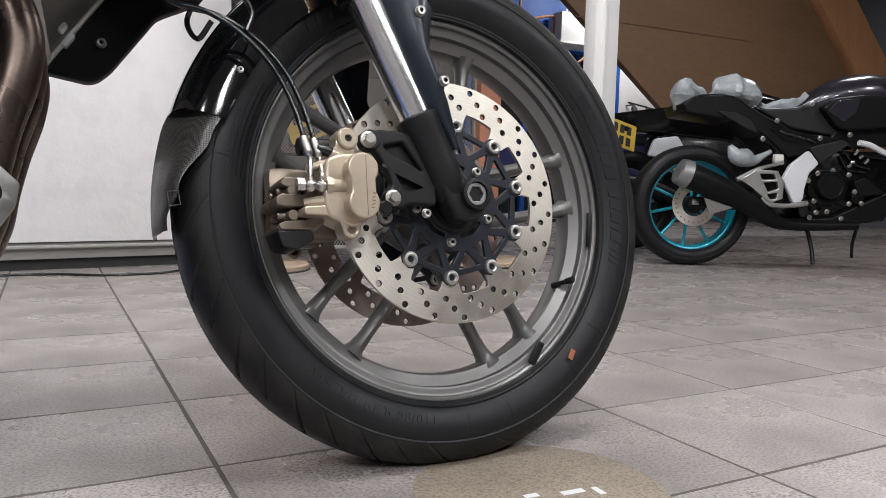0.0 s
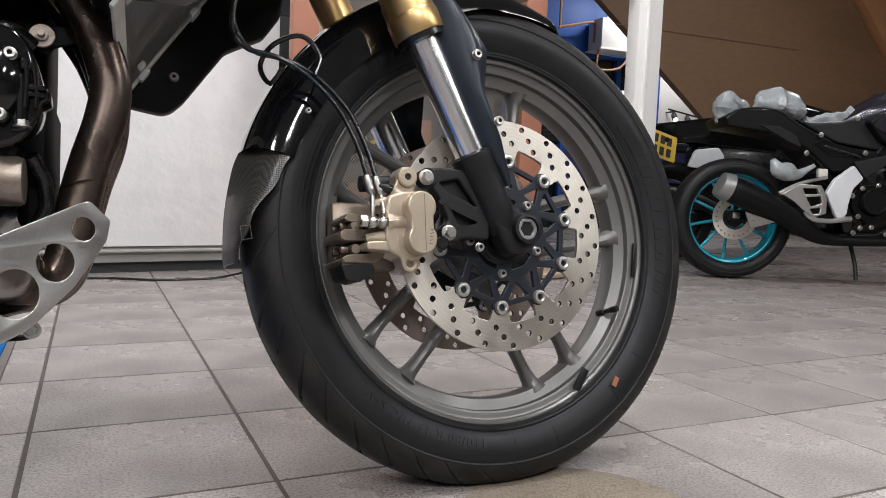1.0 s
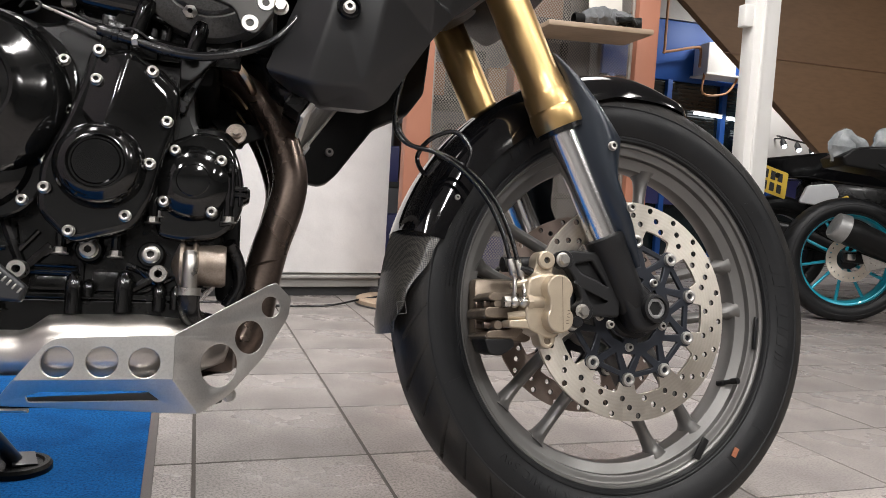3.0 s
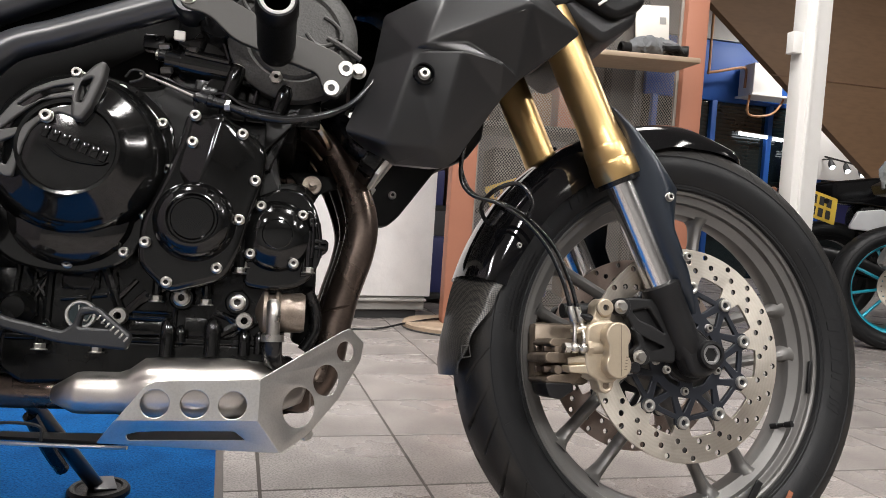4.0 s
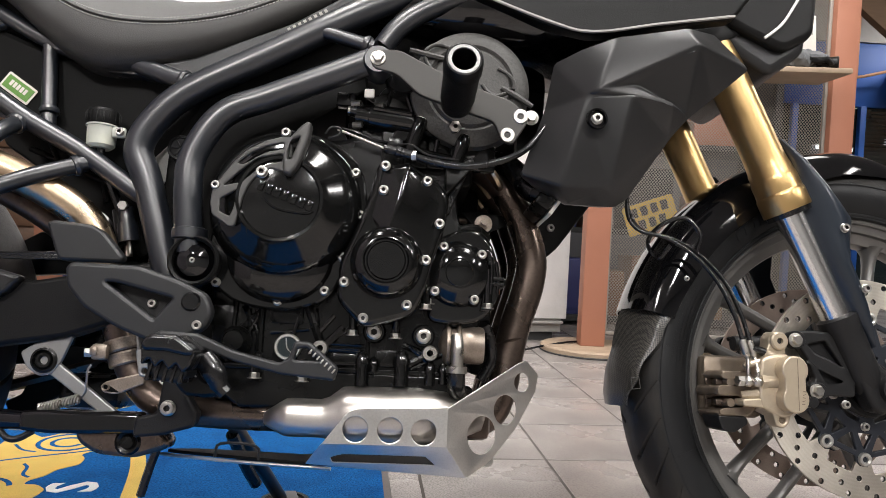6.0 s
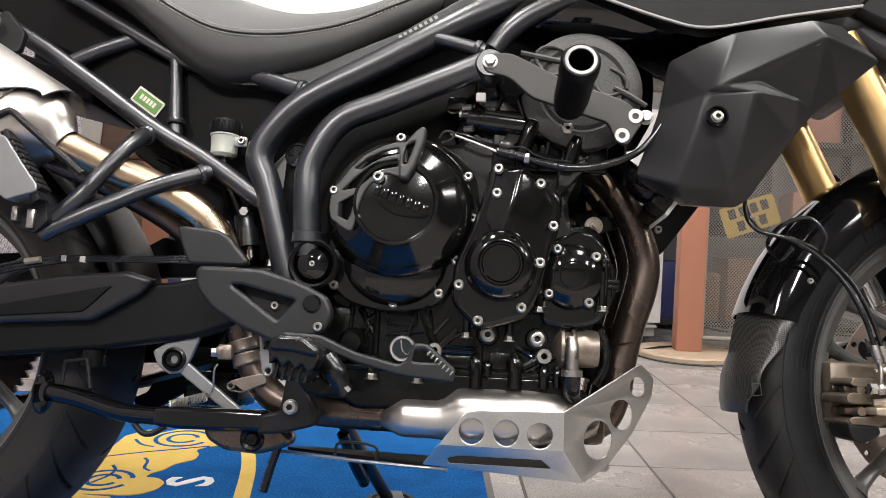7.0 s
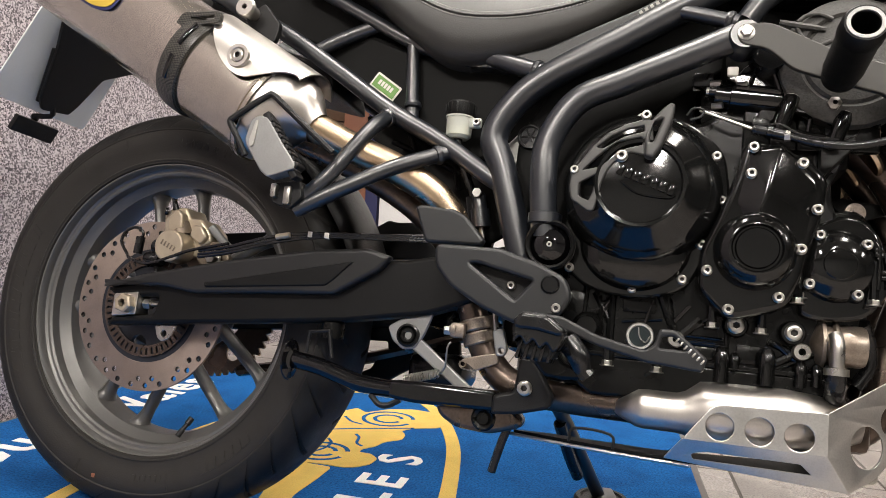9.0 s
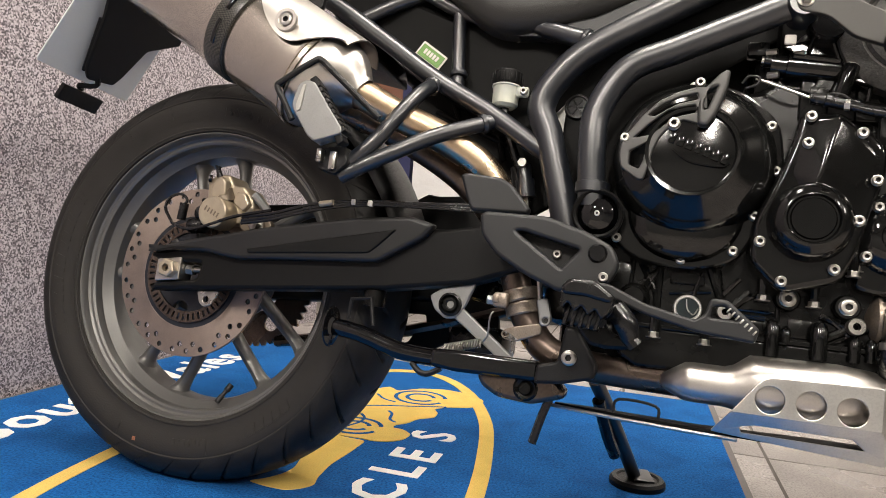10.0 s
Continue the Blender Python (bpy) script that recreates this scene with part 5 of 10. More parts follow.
# graphite fork guards, wrapped round the legs
def fork_guard(sgn):
    rows = [(-0.145, 0.339, -0.133, 0.340, 0.3), (-0.127, 0.310, -0.098, 0.304, 0.8), (-0.120, 0.280, -0.065, 0.270, 1.0), (-0.114, 0.250, -0.046, 0.250, 1.0), (-0.106, 0.221, -0.035, 0.234, 1.0), (-0.094, 0.192, -0.039, 0.198, 1.0), (-0.082, 0.163, -0.042, 0.175, 1.0), (-0.070, 0.134, -0.032, 0.148, 1.0), (-0.055, 0.101, -0.021, 0.116, 0.9), (-0.036, 0.079, -0.012, 0.072, 0.6), (-0.022, 0.054, -0.011, 0.058, 0.4)]
    outer, inner = [], []
    for xa, za, xb, zb, bulge in rows:
        o, i_ = [], []
        for k in range(9):
            t = k / 8
            x, z = xa + (xb - xa) * t, za + (zb - za) * t
            y = -0.104 - 0.026 * bulge * math.sin(math.pi * (0.12 + 0.75 * t)) + 0.030 * max(0, t - 0.6) * bulge
            o.append((x, y * -sgn, z))
            i_.append((x, (y + 0.003) * -sgn, z))
        outer.append(o)
        inner.append(i_[::-1])
    return loft([a + b_ for a, b_ in zip(outer, inner)])


for sgn in (-1, 1):
    g_ = part("fork_guard", fork_guard(sgn), M_FORKGUARD, bike, "graphite plastic fork guard", FRONT)
    if sgn < 0:
        bolts(g_, M_BOLT_S, [(-0.0655, -0.130, 0.2135, 1.0), (-0.038, -0.128, 0.1327, 1.0)])

# ---- engine ----
def dome(cx, cz, profile, n=48, sx=1.0, sz=1.0):
    bm = lathe(profile, n)
    bmesh.ops.scale(bm, vec=(sx, 1, sz), verts=bm.verts)
    return moved(bm, Matrix.Translation((cx, 0, cz)))


core = bm_of(plate(rounded([(0.655, 0.318), (0.70, 0.306), (0.945, 0.312), (0.972, 0.345), (0.980, 0.400), (0.986, 0.470), (0.945, 0.515), (0.938, 0.600), (0.938, 0.680), (0.84, 0.700), (0.80, 0.62), (0.70, 0.615), (0.640, 0.560), (0.632, 0.400)], 0.015), -0.132, 0.060, bevel=0.008))
engine = part("engine_case", core, M_ENGINED, bike, "black painted engine crankcase")
part("sump", plate(rounded([(0.655, 0.325), (0.70, 0.3185), (0.940, 0.3165), (0.948, 0.306), (0.935, 0.285), (0.80, 0.272), (0.68, 0.268), (0.655, 0.285)], 0.008), -0.139, 0.12, bevel=0.004, res=2), M_ENGINED, engine, "black engine sump")
part("sump_joint", plate(rounded([(0.66, 0.3225), (0.942, 0.3210), (0.942, 0.3150), (0.66, 0.3165)], 0.002), -0.142, -0.12, bevel=0.0015), M_ENGINED, engine)
# webs, pockets and bosses of the lower case
for (x0, z0, x1, z1, r) in ((0.677, 0.395, 0.699, 0.357, 0.004), (0.699, 0.40, 0.699, 0.330, 0.005), (0.672, 0.362, 0.710, 0.402, 0.004), (0.758, 0.396, 0.776, 0.350, 0.0055), (0.766, 0.395, 0.770, 0.372, 0.004), (0.804, 0.372, 0.778, 0.345, 0.0055),
                            (0.785, 0.344, 0.830, 0.342, 0.003), (0.880, 0.353, 0.914, 0.340, 0.004), (0.914, 0.344, 0.884, 0.326, 0.005), (0.835, 0.360, 0.835, 0.325, 0.003), (0.712, 0.362, 0.760, 0.368, 0.0025), (0.662, 0.33, 0.667, 0.41, 0.004)):
    part("case_rib", tube([(x0, -0.133, z0), (x1, -0.133, z1)], r, 8, 1), M_ENGINED, engine)
for (x0, z0, x1, z1, r) in ((0.698, 0.388, 0.676, 0.345, 0.003), (0.683, 0.391, 0.688, 0.342, 0.003), (0.748, 0.39, 0.74, 0.358, 0.003), (0.762, 0.388, 0.777, 0.352, 0.004), (0.791, 0.387, 0.768, 0.359, 0.003), (0.789, 0.351, 0.831, 0.35, 0.002), (0.79, 0.345, 0.832, 0.345, 0.002), (0.888, 0.352, 0.911, 0.333, 0.003), (0.889, 0.321, 0.931, 0.343, 0.003), (0.829, 0.383, 0.789, 0.356, 0.003), (0.925, 0.323, 0.96, 0.331, 0.003), (0.854, 0.32, 0.869, 0.308, 0.004)):
    part("case_rib", tube([(x0, -0.134, z0), (x1, -0.134, z1)], r, 8, 1), M_ENGINE, engine)
for x0, x1, z0, z1 in ((0.785, 0.826, 0.324, 0.340), (0.846, 0.872, 0.324, 0.346), (0.712, 0.752, 0.374, 0.396), (0.640, 0.668, 0.345, 0.395)):
    part("case_pad", block(x1 - x0, 0.008, z1 - z0, 0.002, ((x0 + x1) / 2, -0.1325, (z0 + z1) / 2)), M_ENGINED, engine)
for x, z0, z1, r in ((0.830, 0.333, 0.300, 0.0085), (0.879, 0.335, 0.302, 0.0095), (0.844, 0.330, 0.318, 0.006), (0.915, 0.326, 0.304, 0.007), (0.700, 0.330, 0.312, 0.007), (0.932, 0.325, 0.306, 0.006)):
    part("boss", tube([(x, -0.142, z1), (x, -0.142, z0), (x, -0.138, z0 + r * 0.6), (x, -0.132, z0 + r)], [r, r, r * 0.75, r * 0.3], 14, 2), M_ENGINE, engine)
for x, z in ((0.816, 0.362), (0.870, 0.360), (0.699, 0.305), (0.757, 0.303), (0.909, 0.405)):
    ob = new("case_bolt", M_HEX)
    ob.parent, ob.matrix_basis = engine, pose(x, -0.150, z, -90) @ Matrix.Scale(0.85, 4)
    part("bolt_post", tube([(x, -0.150, z + 0.028), (x, -0.150, z)], 0.0052, 10, 1), M_ENGINE, engine)
for x, z in ((0.843, 0.368), (0.905, 0.365)):
    part("plug_boss", moved(lathe([(0, -0.012), (0.0125, -0.012), (0.0145, -0.009), (0.0145, 0.004), (0, 0.004)], 24), pose(x, -0.135, z)), M_ENGINED, engine)
bolts(engine, M_BOLT_L, [(0.843, -0.147, 0.368, 0.85), (0.905, -0.147, 0.365, 0.85)], "plug")
for x, z, r in ((0.777, 0.345, 0.0098), (0.914, 0.344, 0.0098)):
    part("hollow_dowel", moved(lathe([(r * 0.42, 0.0), (r * 0.42, -0.014), (r * 0.9, -0.014), (r, -0.012), (r, 0.0)], 24), pose(x, -0.141, z)), M_STEEL, engine, "bright hollow dowel end")
part("filler_ring", moved(lathe([(0.0125, 0.0), (0.0125, -0.003), (0.0132, -0.005), (0.0158, -0.005), (0.0170, -0.003), (0.0170, 0.002)], 32), pose(0.735, -0.135, 0.345)), M_CAPWHITE, engine, "bright oil sight-glass circlip ring")
part("sight_glass", moved(lathe([(0.0, -0.002), (0.0145, -0.002), (0.0145, 0.002)], 24), pose(0.735, -0.136, 0.345)), M_GLASSDARK, engine, "dark oil sight glass")
part("glass_wire", tube([(0.733, -0.140, 0.356), (0.735, -0.141, 0.344), (0.742, -0.141, 0.338), (0.747, -0.140, 0.346)], 0.0009, 6, 4), M_STEEL, engine)
part("selector_boss", moved(lathe([(0, -0.022), (0.012, -0.022), (0.014, -0.018), (0.016, -0.010), (0.019, -0.006), (0.019, 0.0)], 24), pose(0.672, -0.140, 0.350)), M_ENGINED, engine, "dark round shaft end")

# clutch cover
part("clutch_flange", plate(rounded([(0.640, 0.505), (0.632, 0.470), (0.636, 0.425), (0.662, 0.400), (0.700, 0.390), (0.745, 0.390), (0.786, 0.405), (0.806, 0.450), (0.824, 0.480), (0.828, 0.520), (0.820, 0.575), (0.775, 0.612), (0.715, 0.624), (0.665, 0.595)], 0.02), -0.158, -0.125, bevel=0.003), M_ENGINE, bike, "gloss black clutch cover flange")
cover = dome(0.724, 0.521, [(0.0, -0.2058), (0.012, -0.2055), (0.024, -0.2048), (0.036, -0.2037), (0.0465, -0.2022), (0.0485, -0.206), (0.052, -0.2065), (0.0545, -0.204), (0.060, -0.1995), (0.074, -0.193), (0.085, -0.184), (0.092, -0.172), (0.0955, -0.158), (0.0965, -0.145)], 96)
add(cover, dome(0.722, 0.455, [(0.0, -0.178), (0.040, -0.176), (0.054, -0.168), (0.060, -0.150)], 56, 1.15, 1.0))
cov = part("clutch_cover", cover, M_ENGINE, bike, "gloss black round clutch cover")
for k in range(7):
    u = k / 6
    part("badge_bar", block(0.0068 + 0.0010 * (k % 3), 0.0022, 0.0125, 0.0006), M_ENGINE, cov, "", pose(0.7011 + 0.0591 * u, -0.2062, 0.5360 - 0.0226 * u, 0, 20))
part("badge_swoosh", tube([(0.702, -0.2058, 0.522), (0.722, -0.2058, 0.508), (0.755, -0.2058, 0.504), (0.765, -0.2058, 0.508)], 0.0013, 6, 5), M_ENGINE, cov)
bolts(cov, M_BOLT_S, [(x, -0.158, z, 0.95) for x, z in ((0.643, 0.489), (0.639, 0.457), (0.645, 0.421), (0.722, 0.401), (0.779, 0.416), (0.799, 0.459), (0.816, 0.484), (0.818, 0.514), (0.810, 0.568), (0.763, 0.603), (0.719, 0.614))])
guard = part("clutch_guard", plate(rounded([(0.643, 0.524), (0.646, 0.537), (0.651, 0.541), (0.666, 0.563), (0.682, 0.580), (0.702, 0.591), (0.726, 0.599), (0.734, 0.597), (0.739, 0.552), (0.724, 0.554), (0.709, 0.558), (0.703, 0.543), (0.695, 0.547), (0.686, 0.536), (0.680, 0.520), (0.677, 0.503), (0.673, 0.485), (0.666, 0.484), (0.645, 0.498), (0.642, 0.512)], 0.004), -0.206, -0.199, [rounded(q, 0.002) for q in ([(0.671, 0.562), (0.687, 0.576), (0.705, 0.585), (0.724, 0.590), (0.725, 0.583), (0.703, 0.577), (0.686, 0.566), (0.678, 0.561)], [(0.657, 0.534), (0.673, 0.551), (0.694, 0.569), (0.723, 0.576), (0.724, 0.567), (0.705, 0.562), (0.691, 0.552), (0.677, 0.539)], [(0.654, 0.518), (0.674, 0.530), (0.671, 0.516), (0.670, 0.507), (0.666, 0.497), (0.654, 0.502)])], 0.0018, res=2), M_GUARD, bike, "satin graphite slotted clutch guard")
part("release_arm", plate(rounded([(0.753, 0.615), (0.758, 0.613), (0.756, 0.594), (0.746, 0.563), (0.737, 0.548), (0.727, 0.550), (0.726, 0.573), (0.732, 0.593), (0.746, 0.610)], 0.004), -0.218, -0.198, [rounded([(0.732, 0.589), (0.732, 0.567), (0.736, 0.568), (0.745, 0.595)], 0.0015)], 0.0035, res=3), M_GUARD, bike, "satin graphite clutch release arm")
bolts(guard, M_BOLT_S, [(0.701, -0.206, 0.552, 1.15), (0.726, -0.203, 0.603, 0.95), (0.647, -0.203, 0.534, 0.9)])

# middle cover
mid = part("alternator_cover", plate(rounded([(0.838, 0.580), (0.862, 0.582), (0.905, 0.566), (0.930, 0.542), (0.926, 0.500), (0.915, 0.465), (0.905, 0.420), (0.890, 0.388), (0.830, 0.370), (0.796, 0.404), (0.797, 0.452), (0.818, 0.502), (0.832, 0.546)], 0.012), -0.180, -0.125, bevel=0.008, res=4), M_ENGINE, bike, "gloss black side cover")
# a folded ridge: two facets that meet in a soft crease
RIDGE = {"A": (0.846, -0.1795, 0.570), "B": (0.877, -0.1905, 0.572), "C": (0.904, -0.1800, 0.558), "D": (0.919, -0.1795, 0.528), "E": (0.908, -0.1795, 0.462), "F": (0.858, -0.1940, 0.492), "G": (0.834, -0.1800, 0.508), "H": (0.870, -0.1800, 0.440), "I": (0.878, -0.1795, 0.580)}
ridge_bm = bmesh.new()
rv_ = {k: ridge_bm.verts.new(q) for k, q in RIDGE.items()}
for f_ in ("ABFG", "BCDEF", "GFH", "FEH", "AIB", "IBC"):
    ridge_bm.faces.new([rv_[c] for c in f_])
bmesh.ops.triangulate(ridge_bm, faces=[f_ for f_ in ridge_bm.faces if len(f_.verts) > 4])
bmesh.ops.recalc_face_normals(ridge_bm, faces=ridge_bm.faces)
if sum(f_.normal.y for f_ in ridge_bm.faces) > 0:
    bmesh.ops.reverse_faces(ridge_bm, faces=ridge_bm.faces)
bmesh.ops.bevel(ridge_bm, geom=[e_ for e_ in ridge_bm.edges if not e_.is_boundary and e_.calc_face_angle(0) > radians(5)], offset=0.0035, segments=3, profile=0.5, affect="EDGES", clamp_overlap=True)
part("cover_ridge", ridge_bm, M_ENGINE, mid, "creased raised ridge", angle=40)
part("round_cover", dome(0.855, 0.452, [(0, -0.2075), (0.022, -0.2075), (0.0235, -0.2055), (0.0255, -0.2055), (0.0275, -0.209), (0.031, -0.2085), (0.038, -0.203), (0.043, -0.194), (0.045, -0.180)], 56), M_ENGINE, mid, "gloss black round cap")
bolts(mid, M_BOLT_S, [(x, -0.184, z, 1.0) for x, z in ((0.848, 0.573), (0.847, 0.542), (0.901, 0.556), (0.918, 0.503), (0.903, 0.457), (0.882, 0.401), (0.830, 0.383), (0.805, 0.426))])
# forward round cover
fwd = part("pickup_cover", plate(rounded([(0.918, 0.490), (0.950, 0.505), (0.975, 0.500), (0.988, 0.486), (0.995, 0.466), (0.999, 0.447), (0.999, 0.425), (0.995, 0.411), (0.987, 0.396), (0.972, 0.385), (0.940, 0.380), (0.910, 0.384), (0.905, 0.430)], 0.010), -0.153, -0.105, bevel=0.005, res=2), M_ENGINE, bike, "gloss black forward side cover")
part("round_cover", dome(0.946, 0.445, [(0, -0.1735), (0.010, -0.1732), (0.0165, -0.1722), (0.0175, -0.1712), (0.0190, -0.1712), (0.028, -0.1680), (0.036, -0.1630), (0.0405, -0.158), (0.0435, -0.150)], 48), M_ENGINE, fwd, "gloss black domed cap")
bolts(fwd, M_BOLT_S, [(x, -0.163, z, 0.95) for x, z in ((0.9255, 0.478), (0.974, 0.470), (0.9165, 0.4215), (0.966, 0.4125))])
for x, z in ((0.9255, 0.478), (0.974, 0.470), (0.9165, 0.4215), (0.966, 0.4125)):
    part("bolt_lug", moved(lathe([(0.0, -0.163), (0.0070, -0.163), (0.0082, -0.1615), (0.0095, -0.150)], 18), pose(x, 0, z)), M_ENGINE, fwd)
for x, z in ((0.906, 0.398), (0.984, 0.402)):
    part("flange_bolt", tube([(x, -0.158, z + 0.05), (x, -0.158, z)], 0.005, 8, 1), M_ENGINE, fwd)
    ob = new("case_bolt", M_HEX)
    ob.parent, ob.matrix_basis = fwd, pose(x, -0.158, z, -90) @ Matrix.Scale(0.8, 4)
sc_ = part("sensor_cover", plate(rounded([(0.979, 0.478), (0.986, 0.476), (0.994, 0.458), (0.998, 0.444), (1.006, 0.441), (1.006, 0.431), (0.999, 0.426), (0.995, 0.412), (0.987, 0.400), (0.974, 0.398), (0.978, 0.423), (0.981, 0.447)], 0.002), -0.158, -0.120, bevel=0.002, res=2), M_ENGINE, fwd, "gloss black cable guide on the cover edge")
for pts in ([(0.987, -0.161, 0.467), (0.988, -0.161, 0.443), (0.987, -0.161, 0.420)], [(0.993, -0.160, 0.462), (0.996, -0.160, 0.441), (0.996, -0.160, 0.421)]):
    part("guide_rib", tube(pts, 0.0024, 8, 3), M_ENGINE, sc_)
for pts in ([(0.986, -0.160, 0.440), (1.003, -0.160, 0.440)], [(0.986, -0.160, 0.434), (1.003, -0.160, 0.433)], [(0.983, -0.160, 0.465), (0.990, -0.160, 0.465)], [(0.983, -0.160, 0.460), (0.991, -0.160, 0.459)]):
    part("guide_clip", tube(pts, 0.0030, 8, 1), M_ENGINED, sc_)

# cylinder block and head with its clutter of sensors and hoses
part("cylinder_block", plate(rounded([(0.80, 0.42), (0.975, 0.42), (0.985, 0.50), (0.985, 0.66), (0.980, 0.74), (0.80, 0.74)], 0.01), 0.02, 0.150, bevel=0.006), M_INNER, bike, "dark cylinder block")
# added block that hides the pale reflection on the case's front face
part("front_cover", block(0.026, 0.15, 0.150, 0.008, (0.984, -0.010, 0.392)), M_INNER, bike, "dull black filler block added over the engine front")
part("drain_hose", tube([(0.985, -0.110, 0.385), (0.996, -0.095, 0.362), (0.998, -0.090, 0.335), (0.985, -0.090, 0.31)], 0.008, 12, 4), M_HOSE, bike, "black drain hose")
head = part("cylinder_head", block(0.150, 0.27, 0.16, 0.012, (0.888, 0.01, 0.642)), M_INNER, bike, "black cylinder head")
for k in range(5):
    part("cylinder_fin", block(0.03, 0.012, 0.075, 0.003, (0.855 + 0.03 * k, -0.135, 0.62)), M_ENGINED, head)
part("block_gusset", plate(rounded([(0.925, 0.545), (0.965, 0.590), (0.960, 0.60), (0.925, 0.585)], 0.003), -0.150, -0.135, bevel=0.002), M_ENGINED, head)
part("coolant_elbow", tube([(0.945, -0.128, 0.505), (0.968, -0.120, 0.508), (0.984, -0.105, 0.498)], [0.007, 0.008, 0.009], 10, 3), M_ENGINED, head)
part("coolant_bolt", moved(lathe([(0.0, -0.014), (0.0035, -0.014), (0.0038, -0.008), (0.0065, -0.008), (0.0068, -0.004), (0.0125, -0.004), (0.0130, 0.0), (0.0, 0.0)], 24), pose(0.9868, -0.045, 0.5298)), M_RUSTBAND, head, "dull stepped bolt end with washers")
part("bracket_rod", tube([(0.935, -0.012, 0.5405), (0.952, -0.012, 0.5405), (0.954, -0.012, 0.5405), (0.966, -0.012, 0.5408)], [0.0026, 0.0026, 0.0065, 0.0065], 12, 1), M_RUSTBAND, head, "dull threaded rod end")
part("coolant_bracket", plate(rounded([(0.955, 0.546), (0.975, 0.549), (1.030, 0.541), (1.030, 0.532), (0.998, 0.520), (0.994, 0.512), (0.984, 0.514)], 0.003), -0.042, -0.036, bevel=0.001), M_INNER, head, "thin black bracket")
st = part("starter_motor", tube([(0.805, -0.135, 0.652), (0.822, -0.135, 0.650), (0.823, -0.135, 0.650), (0.880, -0.135, 0.644)], [0.0155, 0.0155, 0.0190, 0.0190], 22, 1), M_ENGINE, head, "gloss black starter motor")
part("starter_nose", tube([(0.794, -0.140, 0.6555), (0.824, -0.141, 0.6525)], 0.0062, 12, 1), M_STEEL, head, "bright motor nose")
part("starter_cap", tube([(0.797, -0.142, 0.655), (0.812, -0.142, 0.6535)], 0.0074, 12, 1), M_HOSE, head)
part("motor_rib", tube([(0.828, -0.153, 0.6565), (0.878, -0.153, 0.6500)], 0.0035, 8, 1), M_ENGINE, head)
part("motor_bracket", plate(rounded([(0.815, 0.672), (0.876, 0.690), (0.884, 0.650), (0.872, 0.615), (0.850, 0.618), (0.868, 0.650), (0.828, 0.664)], 0.005), -0.146, -0.132, bevel=0.002), M_ENGINE, head)
for x0, z0, x1, z1 in ((0.866, 0.690, 0.878, 0.655), (0.845, 0.665, 0.852, 0.690), (0.886, 0.690, 0.884, 0.625)):
    part("bracket_rib", tube([(x0, -0.148, z0), (x1, -0.148, z1)], 0.003, 8, 1), M_ENGINE, head)
for x, z in ((0.808, 0.664), (0.811, 0.635), (0.838, 0.662)):
    part("stud", moved(lathe([(0, -0.003), (0.0042, -0.003), (0.0042, 0.010), (0, 0.010)], 6), pose(x, -0.148, z, 0, 0, 70)), M_STEEL, head)
part("connector", block(0.020, 0.014, 0.012, 0.002), M_HOSE, head, "", pose(0.858, -0.150, 0.612, 0, 12))
for x0, z0, x1, z1 in ((0.878, 0.600, 0.890, 0.642), (0.936, 0.584, 0.947, 0.622)):
    part("ignition_coil", tube([(x0, -0.158, z0), (x0 + (x1 - x0) * 0.7, -0.160, z0 + (z1 - z0) * 0.7), (x1, -0.158, z1)], [0.0085, 0.0095, 0.0092], 14, 2), M_ENGINE, head, "gloss black ignition coil")
    part("coil_cap", tube([(x1, -0.158, z1), (x1 + 0.001, -0.158, z1 + 0.003)], 0.0075, 14, 1), M_STEEL, head)
part("fuel_rail", tube([(0.890, -0.150, 0.630), (0.920, -0.152, 0.622), (0.942, -0.150, 0.612)], 0.0045, 10, 3), M_ENGINE, head)
part("fuel_rail", tube([(0.885, -0.150, 0.606), (0.905, -0.152, 0.600), (0.935, -0.150, 0.596)], 0.004, 10, 3), M_ENGINE, head)
part("rail_strut", tube([(0.916, -0.148, 0.640), (0.910, -0.148, 0.600)], 0.0032, 8, 1), M_ENGINE, head)
part("wire", tube([(0.858, -0.156, 0.608), (0.878, -0.166, 0.607), (0.895, -0.166, 0.597), (0.915, -0.166, 0.592), (0.940, -0.166, 0.590)], 0.0015, 6, 5), M_SATIN, head, "thin loom wire")
part("wire", tube([(0.79, -0.15, 0.628), (0.81, -0.155, 0.622), (0.83, -0.155, 0.614), (0.85, -0.150, 0.612)], 0.002, 6, 5), M_HOSE, head)
part("connector", block(0.025, 0.02, 0.018, 0.003, (0.79, -0.13, 0.672)), M_HOSE, head)
part("cast_gusset", plate([(0.961, 0.595), (0.979, 0.632), (0.954, 0.633), (0.945, 0.60), (0.924, 0.528), (0.931, 0.525)], -0.142, -0.134, bevel=0.0015), M_ENGINED, head, "oily black cast gusset")
part("plug_tab", block(0.013, 0.006, 0.012, 0.002, (0.822, -0.165, 0.672)), M_CREAM, head, "small white plug")
